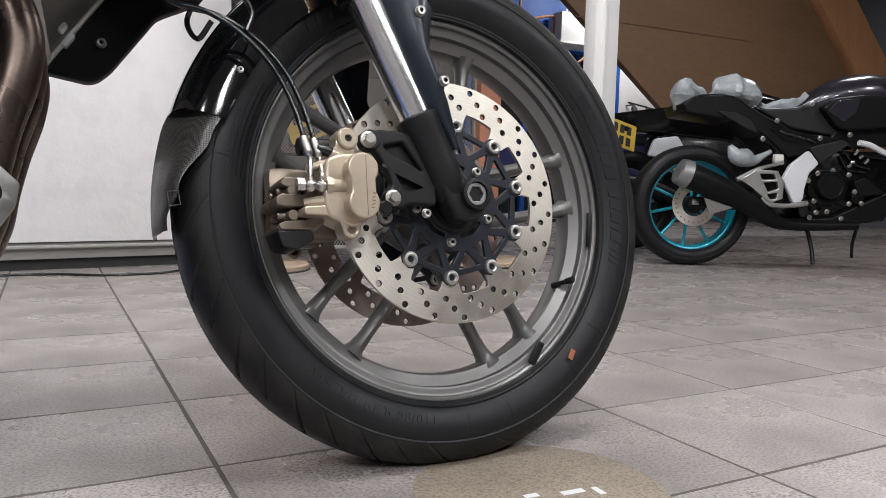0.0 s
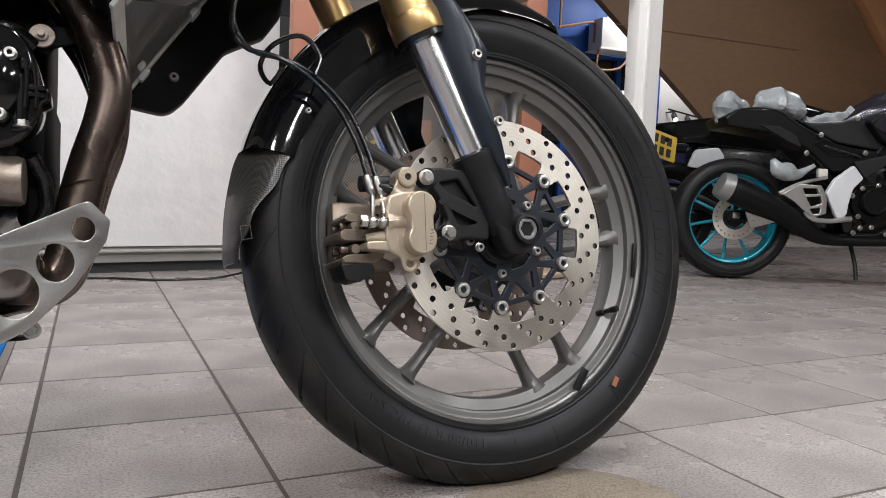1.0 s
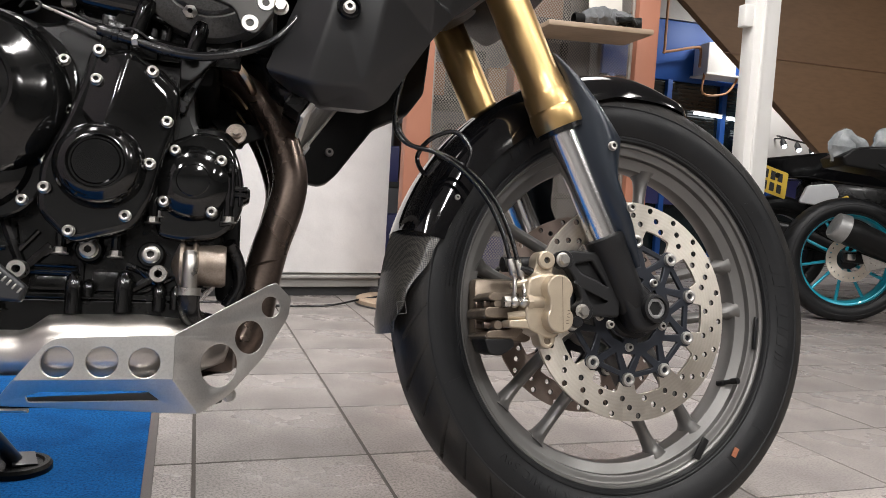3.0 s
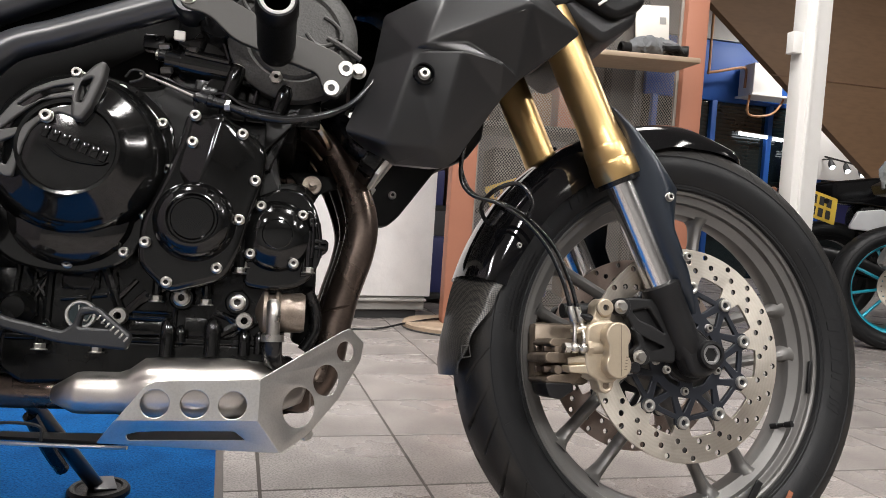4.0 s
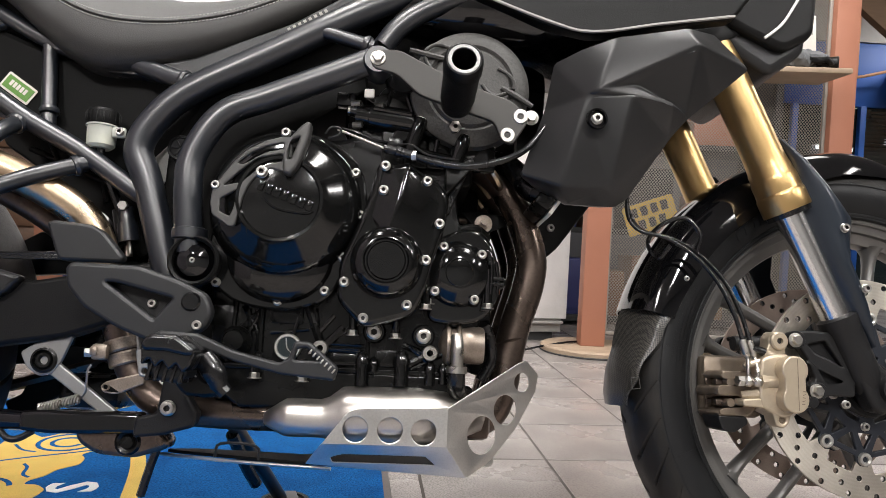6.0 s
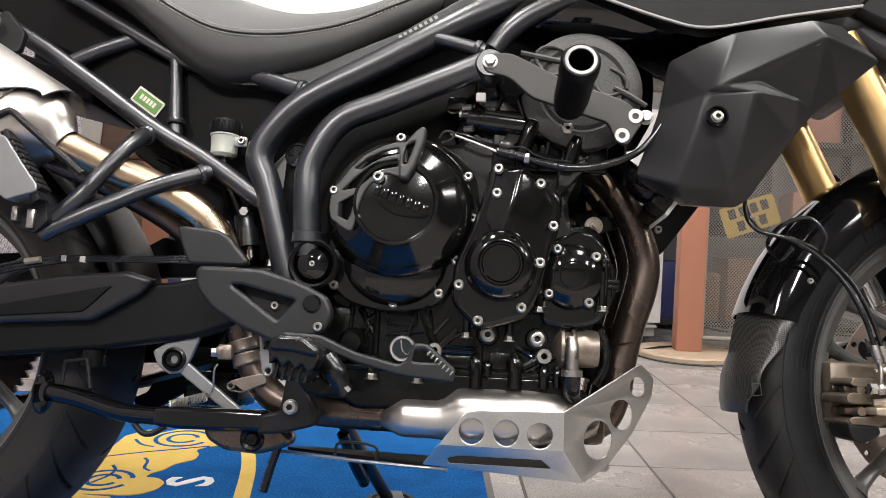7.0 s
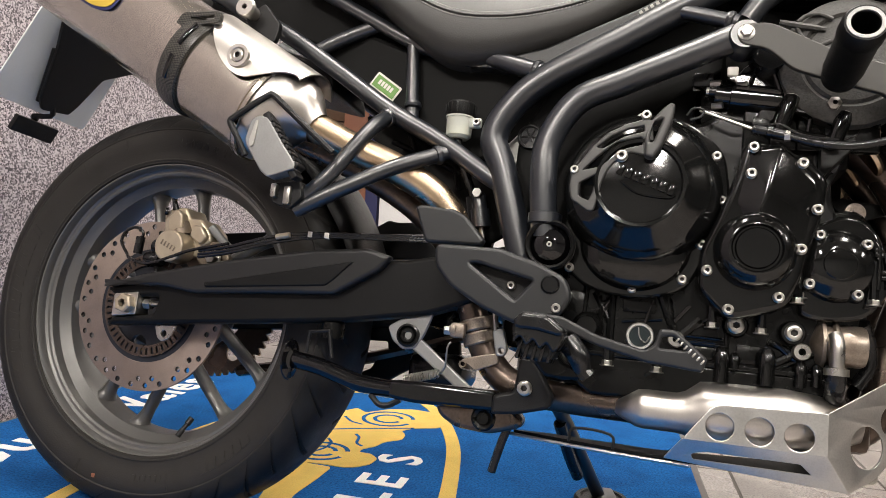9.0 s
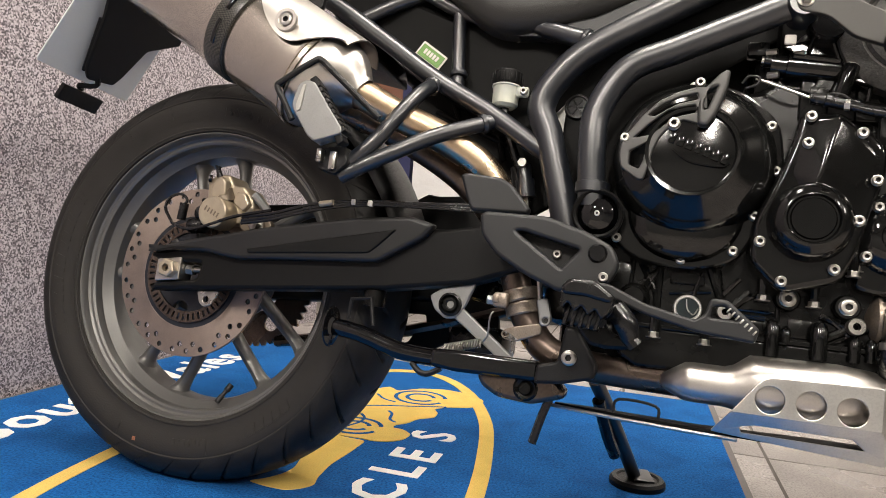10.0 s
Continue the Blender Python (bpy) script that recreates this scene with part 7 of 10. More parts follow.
seat_bm, seat_lines = seat_body()
seat = part("seat", seat_bm, M_LEATHER, bike, "black textured vinyl seat with pale stitching", angle=50)
seat.data.materials.append(M_SEATTOP)
for f_ in seat.data.polygons:
    row = [i % 19 for i in f_.vertices]
    if len(row) == 4 and min(row) >= 4 and max(row) <= 14:
        f_.material_index = 1
seam = [Vector(q) + Vector((0, -0.0012, 0)) for q in seat_lines[4]]
part("seam", tube(seam, 0.0014, 6, 1), M_LEATHER, seat)
stitch = bmesh.new()
for off in (-0.0045, 0.0045):
    for i in range(4, len(seam) - 6):
        a, b_ = seam[i], seam[i + 1]
        for k in range(3):
            p0, p1 = a.lerp(b_, k / 3 + 0.04), a.lerp(b_, k / 3 + 0.24)
            add(stitch, tube([p0 + Vector((0, -0.0010 + off * 0.12, off)), p1 + Vector((0, -0.0010 + off * 0.12, off))], 0.0007, 5, 1))
part("stitching", stitch, M_THREAD, seat, "pale double stitching")["kind"] = "stuff"

# tank and cowl
def tank():
    st = [(0.70, 0.86, 0.90, 0.06), (0.78, 0.80, 0.97, 0.11), (0.90, 0.775, 1.02, 0.145), (1.02, 0.765, 1.04, 0.155), (1.14, 0.762, 1.02, 0.150), (1.24, 0.775, 0.97, 0.13), (1.30, 0.80, 0.92, 0.10)]
    rings = []
    for x, zb, zt, hw in st:
        h = zt - zb
        half = [(-hw * 0.8, zb), (-hw, zb + h * 0.10), (-hw * 1.02, zb + h * 0.35), (-hw * 0.9, zb + h * 0.75), (-hw * 0.5, zb + h * 0.96), (0, zb + h)]
        rings.append([(x, y, z) for y, z in half] + [(x, -y, z) for y, z in half[-2::-1]])
    fine = [spline([r[j] for r in rings], 5) for j in range(len(rings[0]))]
    return loft([[f_[i] for f_ in fine] for i in range(len(fine[0]))])


part("fuel_tank", tank(), M_GLOSS, bike, "gloss black fuel tank", angle=60)
part("tank_panel", plate(rounded([(0.90, 0.835), (1.05, 0.775), (1.11, 0.765), (1.30, 0.80), (1.33, 0.84), (1.20, 0.86), (1.0, 0.87)], 0.01), -0.176, -0.150, bevel=0.005, res=2), M_PLASTIC, bike, "satin black tank side panel")
part("panel_edge", tube([(0.94, -0.178, 0.818), (1.05, -0.179, 0.779), (1.11, -0.179, 0.768), (1.20, -0.178, 0.785), (1.30, -0.176, 0.803)], 0.0022, 6, 4), M_PLINTH, bike, "thin grey panel edge")

# radiator shroud: flat facets with softly rounded creases
V = {"A": (1.059, -0.176, 0.722), "L": (1.090, -0.200, 0.733), "K": (1.126, -0.226, 0.740), "I": (1.215, -0.232, 0.755), "N": (1.256, -0.212, 0.758), "H": (1.309, -0.195, 0.722), "J": (1.226, -0.244, 0.731), "G": (1.262, -0.190, 0.681), "Q": (1.194, -0.238, 0.656), "M": (1.103, -0.239, 0.668), "B": (1.050, -0.165, 0.663), "C": (1.016, -0.195, 0.569), "D": (1.062, -0.213, 0.552), "P": (1.090, -0.229, 0.663), "U": (1.122, -0.216, 0.552), "X": (1.200, -0.204, 0.624), "T": (1.159, -0.192, 0.557), "V": (1.047, -0.182, 0.550), "W": (1.079, -0.186, 0.539), "E": (1.134, -0.190, 0.533), "S": (1.152, -0.190, 0.545), "R": (1.223, -0.204, 0.654), "O": (1.148, -0.229, 0.679), "Y": (1.143, -0.246, 0.662)}
FACES = ["ALKMPB", "KIJM", "INHJ", "JHGRQOM", "MOQYP", "BPDC", "PYQRXUD", "XTU", "CDUTSEWV"]
bm = bmesh.new()
vv = {k: bm.verts.new(q) for k, q in V.items()}
for f_ in FACES:
    bm.faces.new([vv[c] for c in f_])
bmesh.ops.triangulate(bm, faces=[f_ for f_ in bm.faces if len(f_.verts) > 4])
bmesh.ops.recalc_face_normals(bm, faces=bm.faces)
flat_e = [e_ for e_ in bm.edges if not e_.is_boundary and e_.calc_face_angle(0) > radians(6)]
bmesh.ops.bevel(bm, geom=flat_e, offset=0.0042, segments=3, profile=0.5, affect="EDGES", clamp_overlap=True)
rim_e = [e_ for e_ in bm.edges if e_.is_boundary]
ext = bmesh.ops.extrude_edge_only(bm, edges=rim_e)
for v in [g for g in ext["geom"] if isinstance(g, bmesh.types.BMVert)]:
    v.co += Vector((0.004 if v.co.x < 1.1 else -0.006, 0.035, -0.004 if v.co.z > 0.65 else 0.006))
shroud = part("radiator_shroud", bm, M_SATIN, bike, "satin black creased radiator shroud", angle=30)
part("screw_recess", moved(lathe([(0.0, 0.003), (0.0095, 0.003), (0.0110, -0.001), (0.0125, -0.001), (0.0135, 0.003)], 28), pose(1.100, -0.2395, 0.631, 0, 0, 6)), M_GLOSS, shroud, "gloss black screw recess")
bolts(shroud, M_BOLT_L, [(1.100, -0.2370, 0.631, 0.62)])
# left-hand shroud and radiator
part("left_shroud", plate(rounded([(1.060, 0.525), (1.114, 0.515), (1.127, 0.519), (1.144, 0.535), (1.203, 0.616), (1.217, 0.624), (1.261, 0.646), (1.288, 0.684), (1.30, 0.78), (1.16, 0.70)], 0.006), 0.193, 0.217, bevel=0.005, res=2), M_PLASTIC, bike, "black plastic left radiator shroud")
bolts(bike, M_BOLT_S, [(1.131, 0.192, 0.570, 1.1)], "shroud_bolt")
radiator = part("radiator", block(0.022, 0.36, 0.28, 0.004, (-0.011, -0.018, 0)) , M_ENGINED, bike, "black radiator core", pose(1.136, 0.028, 0.643, 0, 35))
rg = expanded_metal(-0.195, 0.155, -0.135, 0.135, 0.014, 0.0085, 0.00062)
rg.transform(Matrix.Rotation(radians(90), 4, "Z"))
tagged(part("radiator_guard", rg, M_ALU, radiator, "fine alloy mesh radiator guard", pose(0.003, 0, 0)), kind="stuff")
for y in (-0.190, 0.158):
    part("guard_frame", block(0.005, 0.010, 0.28, 0.001, (0.004, y, 0)), M_CREAM, radiator, "pale guard frame edge")
part("guard_frame", block(0.005, 0.335, 0.017, 0.001, (0.0045, -0.018, -0.131)), M_CREAM, radiator, "pale guard frame edge")
for y, z in ((0.085, -0.098), (0.12, 0.02)):
    part("guard_clip", block(0.006, 0.014, 0.012, 0.0015, (0.009, y, z)), M_WHITE, radiator, "small white retaining clip")
part("frame_notch", block(0.006, 0.012, 0.05, 0.001, (0.004, -0.166, -0.095)), M_CREAM, radiator)
for z in (-0.088, 0.032):
    part("guard_clip", block(0.008, 0.014, 0.020, 0.001, (0.006, 0.158, z)), M_FARWHITE, radiator, "small bright guard clip")
# headlight cowl under the beak
part("headlight_cowl", bm_of(plate(rounded([(1.26, 0.84), (1.325, 0.775), (1.372, 0.745), (1.425, 0.782), (1.435, 0.88), (1.30, 0.93)], 0.014), -0.125, 0.125, bevel=0.012, res=3)), M_PLASTICB, bike, "dark graphite headlight cowl")
part("headlight", bm_of(plate(rounded([(1.30, 0.815), (1.385, 0.775), (1.43, 0.80), (1.44, 0.88), (1.34, 0.90)], 0.014), -0.140, 0.140, bevel=0.010, res=3)), M_PLASTIC, bike, "dark glossy headlamp unit")
part("lens_edge", tube([(1.357, -0.142, 0.791), (1.372, -0.143, 0.803), (1.386, -0.143, 0.818), (1.406, -0.142, 0.85)], 0.0020, 6, 4), M_WHITE, bike, "bright lens edge")
part("steering_stem", tube([(1.22, 0, 0.86), (1.29, 0, 0.735)], 0.03, 16, 1), M_BLACKCAST, bike)
part("fork_yoke", block(0.09, 0.26, 0.035, 0.008), M_BLACKCAST, bike, "black lower fork yoke", FRONT @ Matrix.Translation(along(0.53, 0)) @ Matrix.Rotation(radians(-24), 4, "Y"))

# ---- rear wheel, swingarm, exhaust and stands ----
RW = pose(-0.003, -0.006, 0.322)
rw = cast_wheel(0.2365, 0.068, 0.042, [radians(28 + 72 * k) for k in range(5)], 0.060, 0.070, 0.0105, "rear_wheel", "graphite cast rear wheel with paired spokes", RW)
RT = (0.3255, 0.0790, 0.2295, 0.0690, 0.038)
RSIDE = sidewall(*RT)
part("tyre", tyre_mesh(*RT, slashes=18, twist=-1.0, place=(BIKE @ RW, 0.0105), tread=M_RUBBERW, wall=M_RUBBERD), M_RUBBER, rw, "dusty black rear tyre with raised markings")
part("sidewall_marking", arc_marks(0.2660, RSIDE, radians(156), [0.004, 0.004, 0, 0.012, 0.005, 0.014, 0.012, 0.011, 0, 0.013, 0.014, 0.006, 0.012, 0.013, 0.014, 0.013, 0.013], 0.0175, 0.0052, 0.0008, -0.35), M_RUBBERD, rw)
part("size_marking", arc_words("150/70 R 17", 0.2620, RSIDE, radians(78), 0.018), M_RUBBERD, rw)
part("sidewall_print", arc_marks(0.262, RSIDE, radians(-88), [0.006, 0.004, 0.006, 0.005, 0.006, 0.004, 0.006], 0.009, 0.004, 0.0008), M_RUBBERD, rw)
part("sidewall_print", arc_marks(0.264, RSIDE, radians(-62), [0.013, 0.012, 0.013, 0.012, 0.011, 0.013], 0.015, 0.004, 0.0010, -0.3), M_RUBBERD, rw)
for a0 in (-160, 172, 128, 110, -110, -75, 60):
    part("sidewall_rib", arc_marks(0.272, RSIDE, radians(a0), [0.0012], 0.020, 0.001, 0.0008), M_RUBBERD, rw)
part("sidewall_dot", block(0.006, 0.001, 0.006, 0, (0, 0, 0)), M_RED, rw, "tiny red dot", pose(-0.060, -0.080, -0.268))
part("valve", lathe([(0, 0), (0.0045, 0), (0.0045, 0.012), (0.0035, 0.013), (0.0035, 0.022), (0.005, 0.023), (0.005, 0.034), (0, 0.035)], 14), M_BLACKCAST, rw, "black valve cap", pose(0.058, -0.050, -0.196, 0, 20, 0) @ pose(0, 0, 0, 60, 0, 0))
# rear disc with its sensor ring
rd_holes = [circle(0, 0, 0.088, 64)]
for k in range(30):
    a = 2 * math.pi * k / 30
    for r, da in ((0.1235, 0.0), (0.1135, 0.10)) if k % 3 else ((0.1235, 0.0),):
        rd_holes.append(circle(r * math.cos(a + da), r * math.sin(a + da), 0.0042, 12))
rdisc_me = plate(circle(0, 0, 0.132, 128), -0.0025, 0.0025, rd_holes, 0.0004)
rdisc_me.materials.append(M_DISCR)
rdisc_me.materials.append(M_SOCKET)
# the rear disc's drilled holes carry the same painted shade
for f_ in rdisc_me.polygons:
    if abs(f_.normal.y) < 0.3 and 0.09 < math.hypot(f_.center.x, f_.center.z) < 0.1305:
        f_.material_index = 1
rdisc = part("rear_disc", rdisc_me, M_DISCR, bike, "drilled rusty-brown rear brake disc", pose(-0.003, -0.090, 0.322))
part("disc_carrier", plate(circle(0, 0, 0.090, 64), -0.002, 0.006, [circle(0, 0, 0.030, 40)] + [circle(0.062 * math.cos(radians(a)), 0.062 * math.sin(radians(a)), 0.014, 20) for a in range(20, 380, 60)], 0.001), M_CARRIER, rdisc, "dark disc carrier")
slots = []
for k in range(48):
    a = 2 * math.pi * k / 48
    ca, sa = math.cos(a), math.sin(a)
    slots.append([(0.0665 * ca - 0.0016 * sa, 0.0665 * sa + 0.0016 * ca), (0.0665 * ca + 0.0016 * sa, 0.0665 * sa - 0.0016 * ca), (0.0765 * ca + 0.0019 * sa, 0.0765 * sa - 0.0019 * ca), (0.0765 * ca - 0.0019 * sa, 0.0765 * sa + 0.0019 * ca)])
part("sensor_ring", plate(circle(0, 0, 0.080, 96), -0.006, -0.004, [circle(0, 0, 0.0625, 64)] + slots, 0.0003), M_HEADER, rdisc, "slotted wheel-speed sensor ring")
# rear caliper
rc = part("rear_caliper", plate(rounded([(0.022, 0.440), (0.020, 0.462), (0.034, 0.474), (0.058, 0.474), (0.068, 0.458), (0.086, 0.458), (0.104, 0.440), (0.108, 0.424), (0.092, 0.414), (0.084, 0.400), (0.040, 0.398)], 0.003), -0.120, -0.070, bevel=0.004, res=2), M_CALIPER, bike, "champagne single-piston rear caliper")
part("piston_housing", moved(lathe([(0, -0.020), (0.0215, -0.020), (0.0235, -0.0185), (0.0240, -0.016), (0.0240, 0.015)], 40), pose(0.058, -0.132, 0.411)), M_CALIPER, rc, "round piston housing")
for k in range(5):
    part("badge_bar", block(0.0022, 0.0009, 0.0075, 0.0003), M_CALDARK, rc, "", pose(0.047 + 0.0055 * k, -0.1523, 0.416 - 0.0024 * k, 0, 24))
part("caliper_lobe", plate(rounded([(0.040, 0.432), (0.036, 0.452), (0.050, 0.470), (0.062, 0.462), (0.064, 0.440)], 0.004), -0.134, -0.115, bevel=0.003, res=2), M_CALIPER, rc)
part("caliper_lobe", plate(rounded([(0.074, 0.430), (0.078, 0.448), (0.094, 0.446), (0.104, 0.430), (0.094, 0.418)], 0.004), -0.128, -0.112, bevel=0.003, res=2), M_CALIPER, rc)
part("caliper_neck", tube([(0.058, -0.118, 0.430), (0.052, -0.118, 0.450)], [0.018, 0.014], 16, 1), M_CALDARK, rc)
part("caliper_bracket", plate(rounded([(0.080, 0.424), (0.118, 0.426), (0.140, 0.404), (0.136, 0.390), (0.100, 0.385), (0.084, 0.396)], 0.005), -0.116, -0.104, bevel=0.002), M_CALDARK, rc)
part("bracket_pin", tube([(0.106, -0.12, 0.446), (0.126, -0.118, 0.428), (0.142, -0.116, 0.416)], [0.007, 0.006, 0.005], 10, 2), M_PEGGREY, rc)
part("bleed_nipple", tube([(0.040, -0.12, 0.470), (0.036, -0.122, 0.482), (0.036, -0.122, 0.486)], [0.005, 0.0035, 0.0052], 10, 2), M_HOSE, rc)
part("bleed_cap", tube([(0.028, -0.122, 0.466), (0.024, -0.124, 0.466)], 0.0058, 12, 1), M_HOSE, rc)
for k in range(2):
    boot = lathe([(0, -0.02), (0.009, -0.02), (0.0115, -0.015), (0.0085, -0.011), (0.0115, -0.006), (0.0085, -0.002), (0.0125, 0.004), (0.0125, 0.012), (0, 0.012)], 20)
    part("guide_boot", moved(boot, pose(0.022 - 0.012 * k, -0.115, 0.412 - 0.020 * k, 0, 0, 70)), M_HOSE, rc, "black rubber guide boot")
bolts(rc, M_HEX, [(0.118, -0.122, 0.400, 1.2)], "caliper_bolt")
part("sensor_plug", tube([(-0.014, -0.125, 0.398), (-0.012, -0.125, 0.424)], 0.0068, 12, 1), M_HOSE, rc)
part("sensor_lead", tube([(-0.012, -0.126, 0.420), (-0.008, -0.126, 0.430), (-0.022, -0.125, 0.438), (-0.040, -0.124, 0.432), (-0.047, -0.124, 0.416), (-0.034, -0.125, 0.398), (-0.012, -0.140, 0.388), (0.030, -0.150, 0.383), (0.096, -0.152, 0.406), (0.160, -0.155, 0.420)], 0.0024, 8, 6), M_HOSE, rc, "thin looped black sensor lead")

# swingarm
sa = part("swingarm", bm_of(plate(rounded([(-0.048, 0.342), (0.03, 0.362), (0.15, 0.388), (0.30, 0.412), (0.42, 0.416), (0.52, 0.436), (0.64, 0.465), (0.65, 0.43), (0.56, 0.382), (0.46, 0.346), (0.34, 0.326), (0.20, 0.311), (0.05, 0.296), (-0.040, 0.286), (-0.030, 0.300), (0.040, 0.309), (0.046, 0.335), (-0.032, 0.331)], 0.006), -0.140, -0.098, bevel=0.006, res=2)), M_PLASTIC, bike, "black boxed swingarm")
part("swingarm", bm_of(plate(rounded([(-0.05, 0.345), (0.15, 0.388), (0.42, 0.416), (0.64, 0.465), (0.65, 0.43), (0.46, 0.346), (0.20, 0.311), (-0.05, 0.290)], 0.01), 0.088, 0.130, bevel=0.006)), M_PLASTIC, bike, "black boxed swingarm")
part("swingarm_cross", block(0.10, 0.20, 0.10, 0.02, (0.53, 0, 0.40)), M_ENGINED, bike)
cov2 = part("swingarm_cover", bm_of(plate(rounded([(-0.045, 0.347), (0.03, 0.368), (0.15, 0.395), (0.29, 0.420), (0.372, 0.428), (0.408, 0.419), (0.392, 0.399), (0.330, 0.361), (0.200, 0.352), (0.110, 0.345), (0.06, 0.351)], 0.005), -0.154, -0.136, bevel=0.006, res=3)), M_SATIN, bike, "textured satin black swingarm cover")
part("cover_recess", bm_of(plate(rounded([(0.128, 0.361), (0.355, 0.408), (0.330, 0.382), (0.318, 0.372), (0.132, 0.355)], 0.003), -0.1565, -0.150, bevel=0.002, res=2)), M_PLASTIC, cov2)
adj = part("axle_block", bm_of(plate(rounded([(-0.030, 0.300), (-0.030, 0.334), (0.012, 0.340), (0.012, 0.306)], 0.003), -0.142, -0.112, [rounded([(-0.022, 0.312), (-0.022, 0.328), (-0.014, 0.328), (-0.014, 0.312)], 0.003)], 0.0015)), M_STAIN, bike, "bright axle adjuster block")
part("axle_nut", moved(lathe([(0.0065, -0.004), (0.0065, -0.014), (0.012, -0.014), (0.0145, -0.012), (0.0145, 0.0)], 6), pose(-0.004, -0.142, 0.321, 0, 15)), M_CALIPER, adj, "dull brass axle nut")
part("adjuster_bolt", tube([(0.012, -0.125, 0.322), (0.040, -0.125, 0.325)], 0.0045, 10, 1), M_STEEL, adj)
part("adjuster_nut", moved(lathe([(0, -0.006), (0.008, -0.006), (0.008, 0.006), (0, 0.006)], 6), pose(0.020, -0.125, 0.323, 0, 0, 90)), M_STEEL, adj)
part("sensor_tab", bm_of(plate(rounded([(0.036, 0.293), (0.074, 0.296), (0.062, 0.274), (0.050, 0.270), (0.042, 0.276)], 0.004), -0.125, -0.121, [circle(0.053, 0.282, 0.005, 14)], 0.0008)), M_STEEL, adj, "bright sensor tab with a hole")
for k, dz in enumerate((0.0, 0.005, -0.004)):
    part("swingarm_hose", tube([(0.110, -0.150, 0.402 + dz), (0.16, -0.155, 0.410 + dz), (0.23, -0.154, 0.430 + dz), (0.30, -0.150, 0.441 + dz * 0.6), (0.38, -0.146, 0.444 + dz * 0.5), (0.47, -0.13, 0.449 + dz)], 0.0024, 8, 5), M_HOSE, bike, "thin black hose along the swingarm")
part("hose_joint", tube([(0.236, -0.157, 0.434), (0.256, -0.157, 0.438)], 0.0042, 10, 1), M_CALIPER, bike, "dull brass hose joint")
for x in (0.285, 0.310):
    part("hose_tie", block(0.006, 0.009, 0.008, 0.001, (x, -0.151, 0.441)), M_PAPER, bike, "white hose tie")

# muffler: its own axis slopes down to the front
MD = Vector((math.cos(radians(30.5)), 0, -math.sin(radians(30.5))))
MN = Vector((math.sin(radians(30.5)), 0, math.cos(radians(30.5))))
MC = Vector((0.081, -0.200, 0.6865))


def muff(s, n_, y):
    return MC + MD * s + MN * n_ + Vector((0, y, 0))


def muff_ring(s, r, ry, off=0.0, n=56):
    return [muff(s, off + r * math.sin(2 * math.pi * k / n), ry * math.cos(2 * math.pi * k / n)) for k in range(n)]


MR, MY = 0.0735, 0.062
mf = part("muffler", loft([muff_ring(s, MR * f_, MY * f_) for s, f_ in ((-0.300, 0.80), (-0.300, 0.97), (-0.297, 1.0), (-0.292, 1.0), (-0.290, 0.985), (-0.278, 0.985), (-0.276, 1.0), (0.163, 1.0))]), M_MUFF, bike, "brushed steel muffler barrel")
part("muffler_band", loft([muff_ring(s, MR + d, MY + d) for s, d in ((0.160, 0.0), (0.161, 0.0022), (0.166, 0.0026), (0.1665, 0.001), (0.168, 0.001), (0.1685, 0.0026), (0.174, 0.0022), (0.175, 0.0))], caps=False), M_MUFF, mf, "riveted end band")
part("muffler_cone", loft([muff_ring(0.172, MR * 0.985, MY * 0.985), muff_ring(0.180, MR * 0.975, MY * 0.975, 0.001), muff_ring(0.188, MR * 0.945, MY * 0.95, 0.0025), muff_ring(0.202, MR * 0.80, MY * 0.82, 0.009), muff_ring(0.215, MR * 0.62, MY * 0.66, 0.016), muff_ring(0.226, MR * 0.45, MY * 0.50, 0.020), muff_ring(0.235, MR * 0.34, MY * 0.40, 0.019), muff_ring(0.243, 0.0218, 0.0218, 0.018)], caps=False), M_STAIN, mf, "polished cone")
# carbon strap
strap = part("strap", loft([muff_ring(s, MR + d, MY + d) for s, d in ((0.018, 0.0), (0.018, 0.004), (0.024, 0.005), (0.046, 0.005), (0.052, 0.004), (0.052, 0.0))], caps=False), M_CARBON, mf, "carbon muffler strap")
for n0, n1 in ((-0.045, -0.012), (0.004, 0.040)):
    pts = []
    for k in range(7):
        n_ = n0 + (n1 - n0) * k / 6
        y = -math.sqrt(max(1 - (n_ / (MR + 0.006)) ** 2, 0)) * (MY + 0.006)
        pts.append(muff(0.035, n_, y))
    part("strap_slot", tube(pts, 0.0042, 8, 2, flat=0.4), M_GLOSS, mf)
part("strap_arm", bm_of(plate(rounded([(0.085, 0.690), (0.105, 0.722), (0.165, 0.722), (0.165, 0.706), (0.115, 0.700), (0.100, 0.685)], 0.006), -0.258, -0.250, [rounded([(0.118, 0.714), (0.155, 0.716), (0.155, 0.711), (0.120, 0.708)], 0.001)], 0.001)), M_CARBON, mf)


